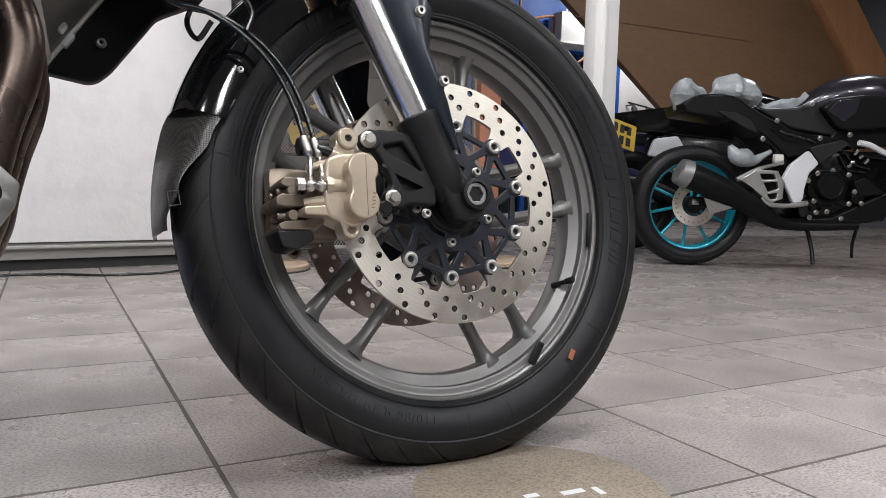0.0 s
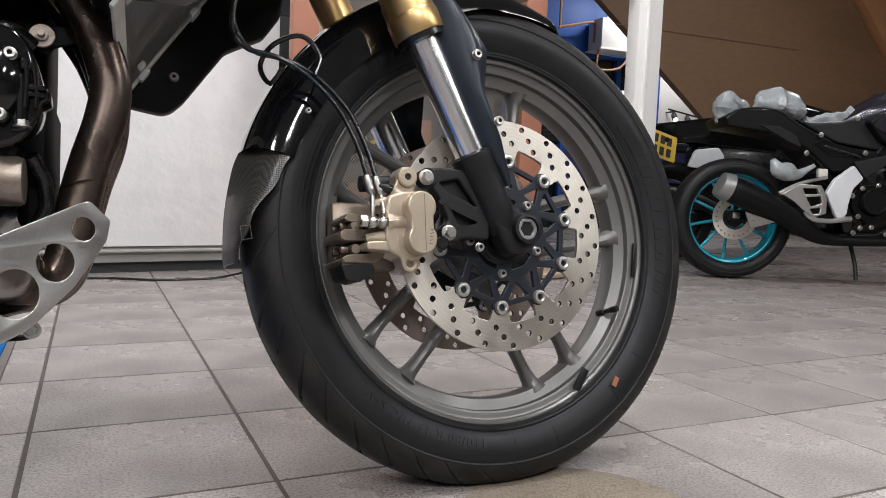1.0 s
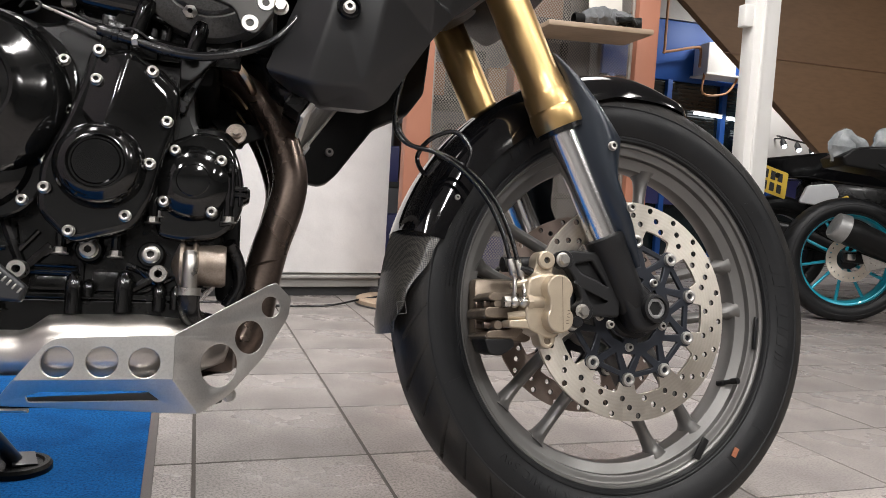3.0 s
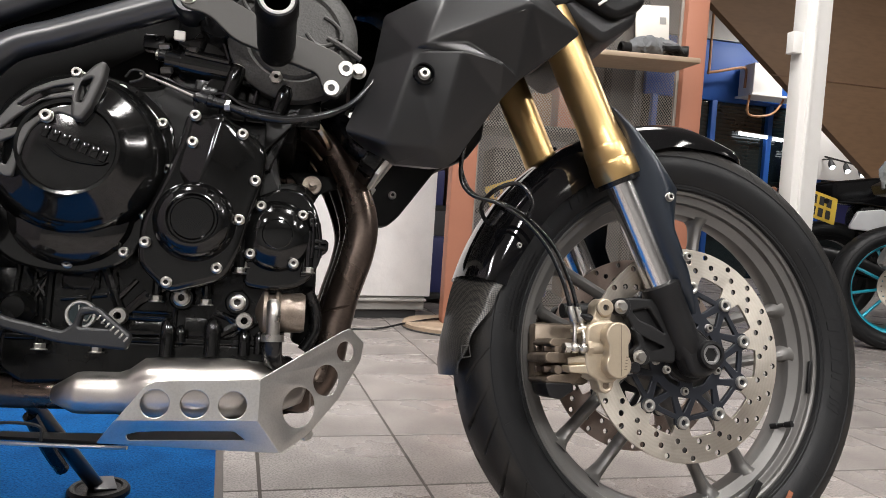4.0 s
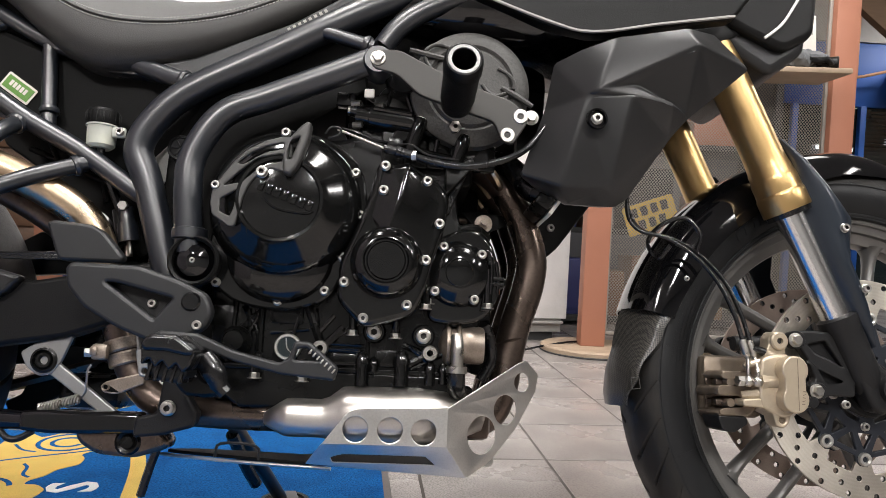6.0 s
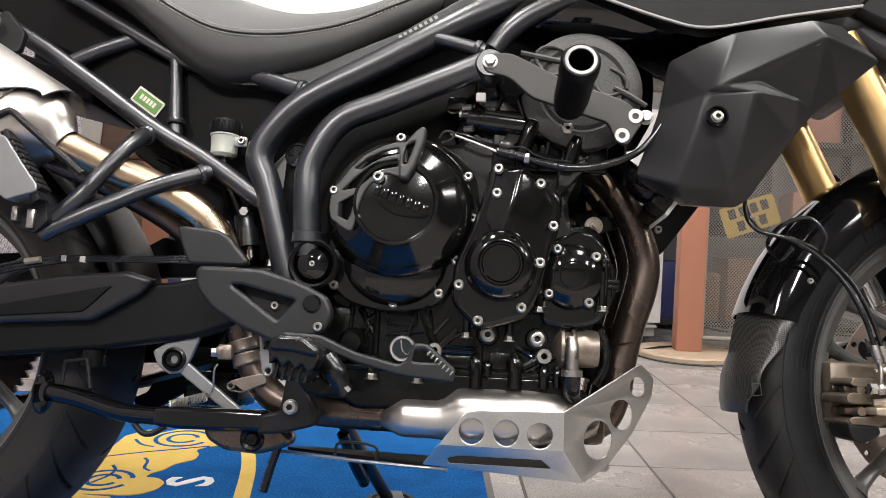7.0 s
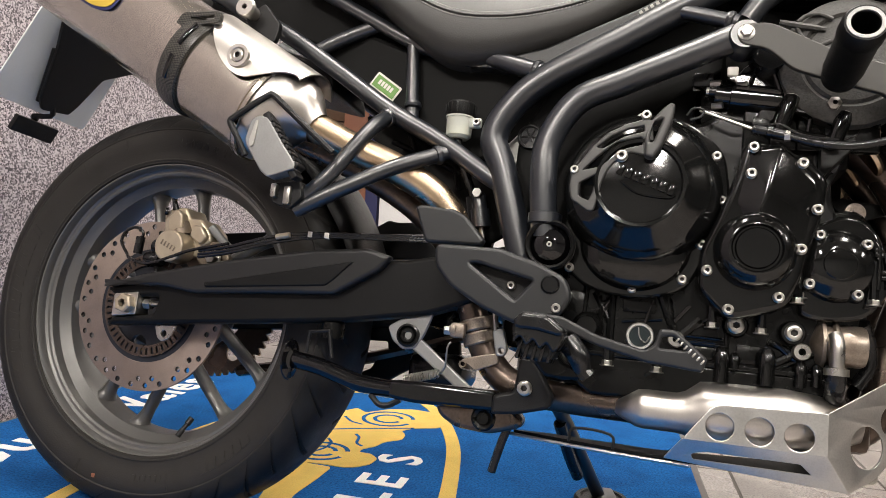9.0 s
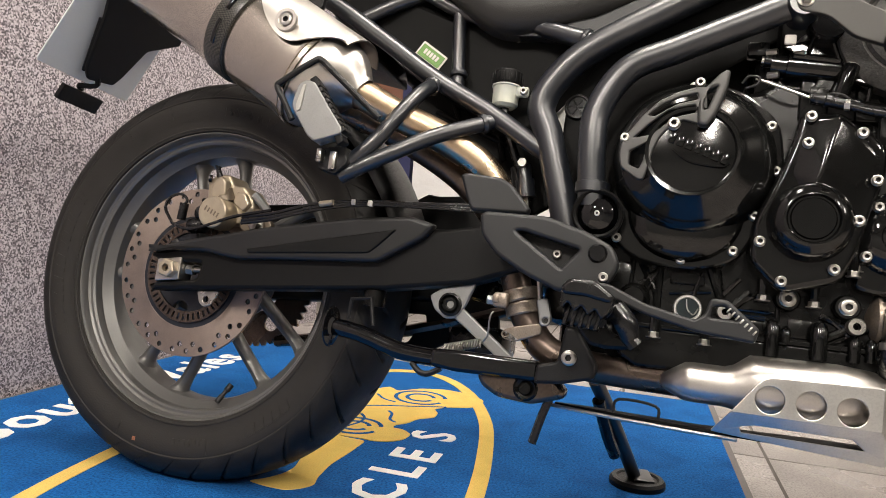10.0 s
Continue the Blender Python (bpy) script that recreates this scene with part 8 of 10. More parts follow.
def wrap_muffler(me_, gap):
    """Bends a flat sheet so that it lies over the muffler barrel."""
    bm_ = bm_of(me_)
    bmesh.ops.triangulate(bm_, faces=bm_.faces[:])
    for _ in range(2):
        bmesh.ops.subdivide_edges(bm_, edges=[e_ for e_ in bm_.edges if e_.calc_length() > 0.012], cuts=1)
        bmesh.ops.triangulate(bm_, faces=bm_.faces[:])
    for v in bm_.verts:
        d = v.co - MC
        n_ = MN.dot(d)
        s = MD.dot(d)
        shrink = 1.0 if s < 0.17 else max(0.80, 1 - (s - 0.17) * 1.6)
        q = max(0.10, 1 - (n_ / (MR + gap)) ** 2)
        v.co.y = MC.y - math.sqrt(q) * (MY + gap) * shrink + (v.co.y)
    return bm_


def shield(low, gap, thick):
    """A smooth sheet over the barrel's shoulder; low gives its lower edge along the axis."""
    rings = []
    for i in range(61):
        s_ = low[0][0] + (low[-1][0] - low[0][0]) * i / 60
        for (sa, na), (sb, nb) in zip(low, low[1:]):
            if sa <= s_ <= sb + 1e-6:
                n_ = na + (nb - na) * (s_ - sa) / (sb - sa)
                break
        ring = []
        for g in (gap, gap - thick):
            r, ry = MR + g, MY + g
            p0 = math.asin(min(n_ / (MR + gap), 0.97))
            row = [muff(s_, r * math.sin(p0 + (2.3 - p0) * k / 22), -ry * math.cos(p0 + (2.3 - p0) * k / 22)) for k in range(23)]
            ring += row if g == gap else row[::-1]
        rings.append(ring)
    return loft(rings)


EDGE = spline([Vector(q) for q in ((0.036, 0.074, 0), (0.044, 0.062, 0), (0.056, 0.050, 0), (0.074, 0.036, 0), (0.100, 0.022, 0), (0.128, 0.0145, 0), (0.148, 0.018, 0), (0.164, 0.032, 0), (0.180, 0.049, 0), (0.194, 0.058, 0), (0.205, 0.059, 0), (0.210, 0.056, 0))], 5)
part("heat_shield", shield([(q[0], q[1]) for q in EDGE], 0.0075, 0.0022), M_STAIN, mf, "polished heat shield", angle=50)
part("shield_rim", moved(lathe([(0.0075, 0.002), (0.011, -0.002), (0.0155, -0.002), (0.0165, 0.002)], 28), pose(0.207, -0.268, 0.655)), M_STAIN, mf)
bolts(mf, M_BOLT_L, [(0.207, -0.264, 0.655, 0.85)], "shield_bolt")
bolts(mf, M_BOLT_S, [tuple(muff(0.1675, -0.035, -0.0585)) + (0.45,)], "rivet")
badge_m = wrap_muffler(plate(rounded([(-0.075, 0.772), (0.000, 0.768), (0.006, 0.742), (-0.010, 0.724), (-0.040, 0.728), (-0.085, 0.752)], 0.012), -0.0008, 0.0008, bevel=0.0004), 0.002)
part("maker_badge", badge_m, M_BLUEDARK, mf, "dark blue badge edge")
part("badge_field", wrap_muffler(plate(rounded([(-0.072, 0.769), (-0.002, 0.765), (0.003, 0.744), (-0.012, 0.728), (-0.040, 0.732), (-0.080, 0.752)], 0.012), -0.0008, 0.0008, bevel=0.0004), 0.0035), M_PLATEY, mf, "yellow badge field")
for k in range(4):
    part("badge_bar", block(0.008, 0.001, 0.003, 0), M_INK, mf, "", pose(-0.045 + 0.011 * k, -0.2605, 0.738 + (0.0 if k < 4 else 0), 0, 25))
# link pipe to the muffler
part("tail_pipe", tube([tuple(muff(0.212, 0.017, 0.0)), tuple(muff(0.235, 0.018, 0.004)), (0.338, -0.172, 0.563), (0.392, -0.152, 0.543), (0.432, -0.137, 0.523), (0.463, -0.126, 0.500), (0.482, -0.120, 0.472), (0.493, -0.115, 0.43), (0.500, -0.115, 0.40)], 0.0208, 24, 8), M_BRONZE, bike, "heat-bronzed exhaust pipe")
part("rear_pipe", tube([(0.22, -0.128, 0.588), (0.26, -0.125, 0.570), (0.334, -0.118, 0.540), (0.400, -0.105, 0.505), (0.445, -0.098, 0.470), (0.48, -0.095, 0.43)], 0.0165, 18, 5), M_HEADER, bike, "darker second exhaust pipe")

# passenger peg with its hanger
pp = part("passenger_peg", bm_of(plate(rounded([(0.236, 0.571), (0.247, 0.577), (0.260, 0.573), (0.283, 0.543), (0.306, 0.515), (0.306, 0.508), (0.269, 0.496), (0.258, 0.504), (0.232, 0.538), (0.230, 0.546)], 0.003), -0.262, -0.238, bevel=0.002)), M_PEGGREY, bike, "folded alloy grey passenger footpeg")
part("peg_edge", bm_of(plate(rounded([(0.244, 0.569), (0.248, 0.570), (0.245, 0.536), (0.240, 0.534), (0.238, 0.543)], 0.001), -0.2645, -0.240, bevel=0.0006)), M_CAPWHITE, pp, "bright peg edge")
for k in range(9):
    u = k / 8
    part("peg_tooth", block(0.0075, 0.022, 0.0070, 0.001), M_BLACKCAST, pp, "", pose(0.2614 + 0.0443 * u, -0.25, 0.5711 - 0.0576 * u, 0, 52))
part("peg_strip", block(0.010, 0.020, 0.100, 0.002), M_BLACKCAST, pp, "black peg tread strip", pose(0.2786, -0.248, 0.5393, 0, -32))
part("peg_clevis", bm_of(plate(rounded([(0.258, 0.495), (0.300, 0.500), (0.306, 0.478), (0.290, 0.462), (0.264, 0.468)], 0.004), -0.232, -0.205, bevel=0.002)), M_BLACKCAST, pp)
part("peg_pin", block(0.010, 0.03, 0.024, 0.002, (0.286, -0.222, 0.479)), M_STEEL, pp, "bright peg pin")
part("peg_pin", block(0.008, 0.03, 0.018, 0.002, (0.268, -0.226, 0.484)), M_STEEL, pp, "bright peg pin")
part("peg_guard", tube([(0.232, -0.258, 0.524), (0.218, -0.262, 0.548), (0.206, -0.262, 0.566), (0.212, -0.262, 0.574), (0.252, -0.26, 0.602), (0.262, -0.258, 0.604), (0.282, -0.256, 0.588), (0.345, -0.240, 0.536)], 0.0042, 10, 4), M_BLACKCAST, bike, "bent black wire guard")
bolts(bike, M_BOLT_S, [(0.263, -0.205, 0.492, 0.9)], "hanger_bolt")

# rear brake master cylinder behind the frame tubes
mc = part("master_cylinder", tube([(0.5071, -0.105, 0.519), (0.5075, -0.105, 0.5167), (0.5109, -0.105, 0.4983), (0.511, -0.105, 0.4978), (0.5156, -0.105, 0.473)], [0.0085, 0.0100, 0.0100, 0.0130, 0.0130], 18, 1), M_FRAME, bike, "dark grey brake master cylinder")
part("push_rod", tube([(0.5156, -0.105, 0.473), (0.5185, -0.105, 0.4573)], 0.0035, 8, 1), M_STEEL, mc)
part("fluid_union", moved(lathe([(0, -0.004), (0.0065, -0.004), (0.0065, 0.004), (0, 0.004)], 6), pose(0.5071, -0.1150, 0.519)), M_STEEL, mc)

# rider's right side: heel guard, peg, brake pedal
hg = part("heel_guard", plate(rounded([(0.482, 0.427), (0.488, 0.434), (0.566, 0.433), (0.615, 0.418), (0.647, 0.403), (0.656, 0.382), (0.648, 0.362), (0.632, 0.353), (0.598, 0.346), (0.588, 0.344), (0.546, 0.360), (0.507, 0.382), (0.486, 0.405)], 0.008), -0.206, -0.186, [rounded([(0.530, 0.412), (0.541, 0.412), (0.608, 0.396), (0.588, 0.372)], 0.003)], 0.005, res=3), M_PLASTICB, bike, "graphite cast heel guard plate")
part("guard_backing", plate(rounded([(0.520, 0.418), (0.615, 0.402), (0.592, 0.364), (0.530, 0.398)], 0.004), -0.185, -0.178, bevel=0.001), M_BLACKCAST, hg, "black backing web")
bolts(hg, M_BOLT_S, [(0.580, -0.186, 0.390, 0.9)])
part("guard_plug", moved(lathe([(0, -0.004), (0.009, -0.004), (0.0115, -0.001), (0.0125, 0.001)], 24), pose(0.630, -0.205, 0.393)), M_GLOSS, hg, "black round plug")
bolts(hg, M_BOLT_S, [(0.639, -0.203, 0.366, 1.0)])
part("upper_guard", plate(rounded([(0.442, 0.484), (0.450, 0.487), (0.496, 0.483), (0.511, 0.475), (0.538, 0.445), (0.534, 0.438), (0.461, 0.438), (0.455, 0.450)], 0.005), -0.178, -0.160, bevel=0.004, res=2), M_PLASTICB, bike, "graphite upper heel guard")
peg_top = [(0.604, 0.344), (0.613, 0.354), (0.641, 0.353), (0.662, 0.338), (0.656, 0.331), (0.630, 0.336), (0.608, 0.336)]
pg = part("rider_peg", bm_of(plate(rounded(peg_top, 0.005), -0.290, -0.215, bevel=0.004, res=2)), M_HOSE, bike, "black rubber rider footpeg")
wave = [(0.606 + 0.0072 * k, 0.340 - (0.0105 if k % 2 else 0.019) - 0.0012 * k) for k in range(8)]
part("peg_tread", bm_of(plate(rounded([(0.604, 0.341)] + wave + [(0.661, 0.336)], 0.0022), -0.286, -0.222, bevel=0.0025, res=2)), M_HOSE, pg, "wavy rubber peg tread")
part("peg_underside", bm_of(plate(rounded([(0.610, 0.332), (0.652, 0.328), (0.650, 0.310), (0.640, 0.302), (0.614, 0.306), (0.606, 0.320)], 0.007), -0.272, -0.226, bevel=0.005, res=2)), M_BLACKCAST, pg, "cast peg underside")
for k in range(5):
    part("peg_rib", block(0.0040, 0.050, 0.026, 0.0015), M_HOSE, pg, "", pose(0.612 + 0.0085 * k, -0.250, 0.317 - 0.0006 * k, 0, 14))
part("peg_heel", tube([(0.658, -0.240, 0.330), (0.672, -0.242, 0.314), (0.679, -0.240, 0.298)], [0.012, 0.013, 0.010], 12, 4, flat=0.7), M_HOSE, pg, "rubber peg heel")
part("peg_bracket", bm_of(plate(rounded([(0.604, 0.338), (0.640, 0.332), (0.652, 0.305), (0.680, 0.296), (0.676, 0.286), (0.650, 0.284), (0.632, 0.286), (0.612, 0.308)], 0.005), -0.212, -0.196, bevel=0.004)), M_ENGINED, pg, "dull black peg bracket")
part("peg_spring", tube([(0.645 + 0.002 * math.cos(k * 1.9), -0.222 + 0.004 * math.sin(k * 1.9), 0.308 + 0.0012 * k) for k in range(16)], 0.0011, 6, 2), M_STEEL, pg)
part("peg_stop", tube([(0.660, -0.235, 0.325), (0.672, -0.235, 0.305), (0.684, -0.232, 0.292)], 0.009, 10, 3), M_HOSE, pg)
bp_ = part("brake_pedal", plate(rounded([(0.598, 0.350), (0.606, 0.358), (0.650, 0.356), (0.690, 0.339), (0.742, 0.327), (0.752, 0.334), (0.757, 0.352), (0.774, 0.352), (0.808, 0.324), (0.804, 0.309), (0.745, 0.314), (0.690, 0.327), (0.655, 0.340), (0.604, 0.340)], 0.004), -0.238, -0.224, [rounded([(0.760, 0.343), (0.771, 0.345), (0.786, 0.331), (0.758, 0.331)], 0.002)], 0.003, res=2), M_PLASTICB, bike, "black forged brake pedal")
for k in range(7):
    part("pedal_tooth", block(0.002, 0.012, 0.006, 0.0005), M_STEEL, bp_, "", pose(0.776 + 0.0045 * k, -0.233, 0.341 - 0.0035 * k, 0, 38))
part("brake_clevis", plate(rounded([(0.557, 0.334), (0.571, 0.338), (0.578, 0.310), (0.573, 0.302), (0.564, 0.303)], 0.004), -0.165, -0.154, [circle(0.5705, 0.3095, 0.0035, 14)], 0.002), M_PEGGREY, bike, "pale alloy brake clevis")
part("clevis_rod", tube([(0.561, -0.158, 0.332), (0.559, -0.158, 0.345), (0.556, -0.155, 0.36)], 0.0035, 8, 2), M_STEEL, bike)
part("hanger_plate", plate(rounded([(0.597, 0.305), (0.612, 0.305), (0.640, 0.262), (0.636, 0.246), (0.600, 0.236), (0.566, 0.232), (0.568, 0.256), (0.592, 0.262)], 0.005), -0.176, -0.150, bevel=0.004, res=2), M_BLACKCAST, bike, "dull black stand hanger")
bolts(bike, M_BOLT_L, [(0.606, -0.177, 0.268, 0.82)], "hanger_bolt")
for k, (dz, dx) in enumerate(((0.0, 0.0), (-0.017, 0.0065))):
    band = moved(lathe([(0.0205, -0.0078), (0.0232, -0.0082), (0.0245, -0.0060), (0.0238, 0.0), (0.0245, 0.0060), (0.0232, 0.0082), (0.0205, 0.0078)], 30), Matrix.Translation((0.525 + dx, -0.1125, 0.340 + dz)) @ Matrix.Rotation(radians(90), 4, "X") @ Matrix.Rotation(radians(18), 4, "Z"))
    part("clamp_band", band, M_RUSTBAND, bike, "weathered exhaust clamp band")
lug = block(0.020, 0.012, 0.020, 0.004, (0.506, -0.138, 0.330))
add(lug, block(0.010, 0.016, 0.012, 0.003, (0.500, -0.138, 0.331)))
part("clamp_lug", lug, M_RUSTBAND, bike, "weathered clamp lug")
part("clamp_bolt", moved(lathe([(0, -0.006), (0.0055, -0.006), (0.0062, -0.0045), (0.0062, 0.006), (0, 0.006)], 6), pose(0.4935, -0.139, 0.3285, 0, 0, -70)), M_CAPWHITE, bike, "hexagon clamp bolt")
part("flange_plate", plate(rounded([(0.510, 0.288), (0.514, 0.281), (0.531, 0.279), (0.564, 0.293), (0.561, 0.306), (0.531, 0.299), (0.516, 0.294)], 0.004), -0.140, -0.135, [circle(0.5165, 0.2875, 0.0030, 12)], 0.0015), M_RUSTBAND, bike, "weathered spring flange")
# centre stand, folded up
cs = part("centre_stand", tube([(0.278, -0.140, 0.268), (0.32, -0.140, 0.262), (0.37, -0.141, 0.249), (0.40, -0.142, 0.2455), (0.44, -0.143, 0.2445)], 0.0120, 16, 4), M_GLOSS, bike, "gloss black tubular centre stand, folded")
part("stand_arm", bm_of(plate(rounded([(0.425, 0.257), (0.460, 0.259), (0.568, 0.259), (0.568, 0.234), (0.460, 0.231), (0.425, 0.234)], 0.006), -0.156, -0.128, bevel=0.005, res=2)), M_GLOSS, cs)
part("stand_foot", moved(lathe([(0.009, -0.004), (0.019, -0.004), (0.021, 0.0), (0.019, 0.004), (0.009, 0.004)], 24, True), pose(0.276, -0.148, 0.268) @ Matrix.Diagonal((0.45, 1, 1.35, 1)) @ pose(0, 0, 0, 0, 0, 60)), M_GLOSS, cs)
part("stand_hook", tube([(0.300, -0.15, 0.280), (0.302, -0.15, 0.308), (0.330, -0.15, 0.312), (0.338, -0.15, 0.276)], 0.0030, 8, 1), M_BLACKCAST, cs)
part("stand_stop", moved(lathe([(0, -0.01), (0.016, -0.01), (0.016, 0.012), (0.012, 0.016), (0, 0.016)], 20), pose(0.322, -0.12, 0.312, 90)), M_ENGINED, cs, "grey rubber stop")
part("stand_tang", tube([(0.398, -0.145, 0.234), (0.412, -0.15, 0.224), (0.425, -0.15, 0.224), (0.440, -0.148, 0.233)], 0.004, 8, 3), M_BLACKCAST, cs)
part("stand_pivot", bm_of(plate(rounded([(0.486, 0.236), (0.590, 0.240), (0.602, 0.226), (0.598, 0.216), (0.560, 0.204), (0.515, 0.207), (0.492, 0.220)], 0.008), -0.145, -0.110, bevel=0.006, res=2)), M_HEADER, cs, "worn grey stand pivot")
for x in (0.552,):
    part("pivot_bush", moved(lathe([(0, -0.003), (0.007, -0.003), (0.009, 0.0), (0.013, -0.002), (0.016, 0.001)], 24), pose(x, -0.146, 0.223)), M_ENGINED, cs)
part("stand_spring", tube([(0.437 + 0.0007 * k, -0.135 + 0.0056 * math.sin(k * 1.26), 0.258 + 0.00020 * k + 0.0056 * math.cos(k * 1.26)) for k in range(70)], 0.0014, 6, 2), M_STEEL, bike, "steel return spring")
part("spring_hook", tube([(0.486, -0.135, 0.272), (0.494, -0.140, 0.282), (0.496, -0.146, 0.306), (0.500, -0.146, 0.314)], 0.0014, 6, 3), M_STEEL, bike)
part("linkage_plate", bm_of(plate(rounded([(0.405, 0.326), (0.423, 0.338), (0.468, 0.349), (0.456, 0.316), (0.446, 0.300), (0.430, 0.297), (0.414, 0.308)], 0.005), -0.130, -0.122, bevel=0.002)), M_PEGGREY, bike, "dull alloy suspension link plate")
part("linkage_bush", moved(lathe([(0.004, 0.004), (0.006, -0.003), (0.009, -0.003), (0.011, 0.0), (0.013, -0.004), (0.0155, -0.003), (0.016, 0.0), (0.016, 0.004)], 28), pose(0.436, -0.131, 0.317)), M_ENGINED, bike, "black link bushing")
part("linkage_arm", bm_of(plate(rounded([(0.438, 0.303), (0.452, 0.315), (0.530, 0.257), (0.512, 0.252)], 0.004), -0.128, -0.120, bevel=0.002)), M_PEGGREY, bike, "dull alloy suspension link arm")
part("strap_tail", tube([(0.586, -0.12, 0.232), (0.572, -0.115, 0.192), (0.562, -0.112, 0.154)], 0.0055, 6, 2), M_HOSE, bike, "hanging black strap end")
# inner guard behind the subframe, with the brake-light switch in front of it
part("inner_guard", plate(rounded([(0.312, 0.640), (0.360, 0.636), (0.489, 0.591), (0.545, 0.55), (0.560, 0.48), (0.520, 0.455), (0.470, 0.512), (0.418, 0.544), (0.369, 0.576), (0.325, 0.604)], 0.006), -0.072, -0.060, bevel=0.003), M_INNER, bike, "black plastic inner guard")
for x0, z0, x1, z1 in ((0.36, 0.60, 0.47, 0.555), (0.38, 0.625, 0.40, 0.58), (0.45, 0.60, 0.47, 0.53)):
    part("guard_rib", tube([(x0, -0.073, z0), (x1, -0.073, z1)], 0.004, 8, 1), M_PLASTIC, bike)
sw = part("brake_switch", tube([(0.500, -0.095, 0.517), (0.506, -0.095, 0.490), (0.510, -0.094, 0.470)], [0.0135, 0.0135, 0.012], 16, 2), M_SATIN, bike, "dark grey brake-light switch body")
part("switch_boot", tube([(0.499, -0.095, 0.517), (0.498, -0.095, 0.528)], [0.009, 0.005], 12, 1), M_HOSE, sw)
part("switch_stud", tube([(0.511, -0.094, 0.470), (0.513, -0.094, 0.455)], 0.005, 10, 1), M_STEEL, sw)
# shock and the dark parts between the wheels
part("shock_absorber", tube([(0.46, -0.02, 0.33), (0.50, 0.0, 0.62)], 0.035, 18, 1), M_ENGINED, bike)
part("gearbox_rear", block(0.10, 0.22, 0.14, 0.02, (0.60, 0.02, 0.38)), M_ENGINED, bike)
part("gearbox_low", block(0.09, 0.16, 0.06, 0.015, (0.62, 0.0, 0.30)), M_ENGINED, bike)
part("linkage_block", block(0.09, 0.10, 0.05, 0.015, (0.44, 0.05, 0.27)), M_ENGINED, bike)
part("chain_run", block(0.52, 0.016, 0.012, 0.003, (0.30, 0.105, 0.400)), M_HEADER, bike, "dark drive chain run", pose(0, 0, 0, 0, 0))
part("chain_run", tube([(0.05, 0.105, 0.225), (0.30, 0.105, 0.275), (0.58, 0.105, 0.37)], 0.010, 8, 4), M_HEADER, bike, "dark drive chain run")
spk = [(r * math.cos(a), r * math.sin(a)) for k in range(46) for a, r in ((2 * math.pi * k / 46, 0.104), (2 * math.pi * (k + 0.3) / 46, 0.112), (2 * math.pi * (k + 0.6) / 46, 0.112), (2 * math.pi * (k + 0.9) / 46, 0.104))]
part("rear_sprocket", plate(spk, -0.004, 0.004, [circle(0, 0, 0.05, 32)] + [circle(0.078 * math.cos(radians(a)), 0.078 * math.sin(radians(a)), 0.014, 14) for a in range(0, 360, 60)], 0.0008), M_HEADER, bike, "dark rear sprocket", pose(-0.003, 0.105, 0.322))
part("chain_guard", bm_of(plate(rounded([(-0.065, 0.466), (0.093, 0.480), (0.268, 0.495), (0.296, 0.512), (0.314, 0.509), (0.370, 0.513), (0.401, 0.510), (0.408, 0.451), (-0.056, 0.415)], 0.004), 0.115, 0.135, bevel=0.003)), M_PLASTIC, bike, "black plastic chain guard")
part("lower_chain_guard", bm_of(plate(rounded([(0.268, 0.322), (0.290, 0.340), (0.445, 0.348), (0.458, 0.252), (0.424, 0.255), (0.419, 0.264), (0.366, 0.261), (0.348, 0.250), (0.325, 0.234), (0.312, 0.226), (0.284, 0.232), (0.278, 0.246), (0.301, 0.257), (0.310, 0.277), (0.329, 0.284), (0.325, 0.304), (0.296, 0.303), (0.273, 0.301)], 0.004), 0.098, 0.112, [rounded([(0.368, 0.288), (0.399, 0.297), (0.414, 0.283), (0.412, 0.269), (0.375, 0.267)], 0.003)], bevel=0.003)), M_INNER, bike, "black lower chain guard")
# hugger over the rear tyre
part("rear_hugger", guard_shell(12, 88, ramp([(0, 0.335), (0.3, 0.325), (1, 0.335)]), ramp([(0, 0.352), (1, 0.350)]), ramp([(0, 0.075), (0.5, 0.085), (1, 0.060)]), 30), M_PLASTIC, bike, "matt black rear hugger", RW)

# side stand with its foot on a round puck
part("side_stand", tube([(0.612, 0.110, 0.235), (0.628, 0.150, 0.200), (0.655, 0.235, 0.130), (0.677, 0.305, 0.072)], 0.0115, 14, 3), M_FRAME, bike, "black side stand leg")
part("stand_spring_guard", tube([(0.618, 0.125, 0.205), (0.632, 0.180, 0.150), (0.645, 0.215, 0.115)], 0.010, 10, 3), M_HOSE, bike)
part("stand_tab", block(0.035, 0.045, 0.006, 0.001), M_FRAME, bike, "flat stand foot", BIKE.inverted() @ pose(0.688, 0.268, 0.022, 8, 6, 20))
puck = thing("stand_puck", pose(0.682, 0.262, 0.008), "round black plastic puck under the side stand", "stand puck")
part("disc", moved(lathe([(0, 0.010), (0.034, 0.010), (0.037, 0.013), (0.044, 0.013), (0.048, 0.008), (0.048, 0.0), (0, 0.0)], 44), pose(0, 0, 0, 90)), M_PLASTIC, puck)

# fluid reservoir
rv = part("fluid_reservoir", moved(lathe([(0, 0.0), (0.013, 0.0), (0.0175, 0.004), (0.0185, 0.030), (0.0, 0.030)], 28), pose(0.476, -0.128, 0.590, 90)), M_RESV, bike, "milky plastic brake fluid reservoir")
part("reservoir_cap", moved(lathe([(0.0195, 0.0), (0.0205, 0.002), (0.0205, 0.016), (0.018, 0.0195), (0.0, 0.0195)], 28), pose(0.476, -0.128, 0.6215, 90)), M_PLASTIC, rv, "ribbed black cap")
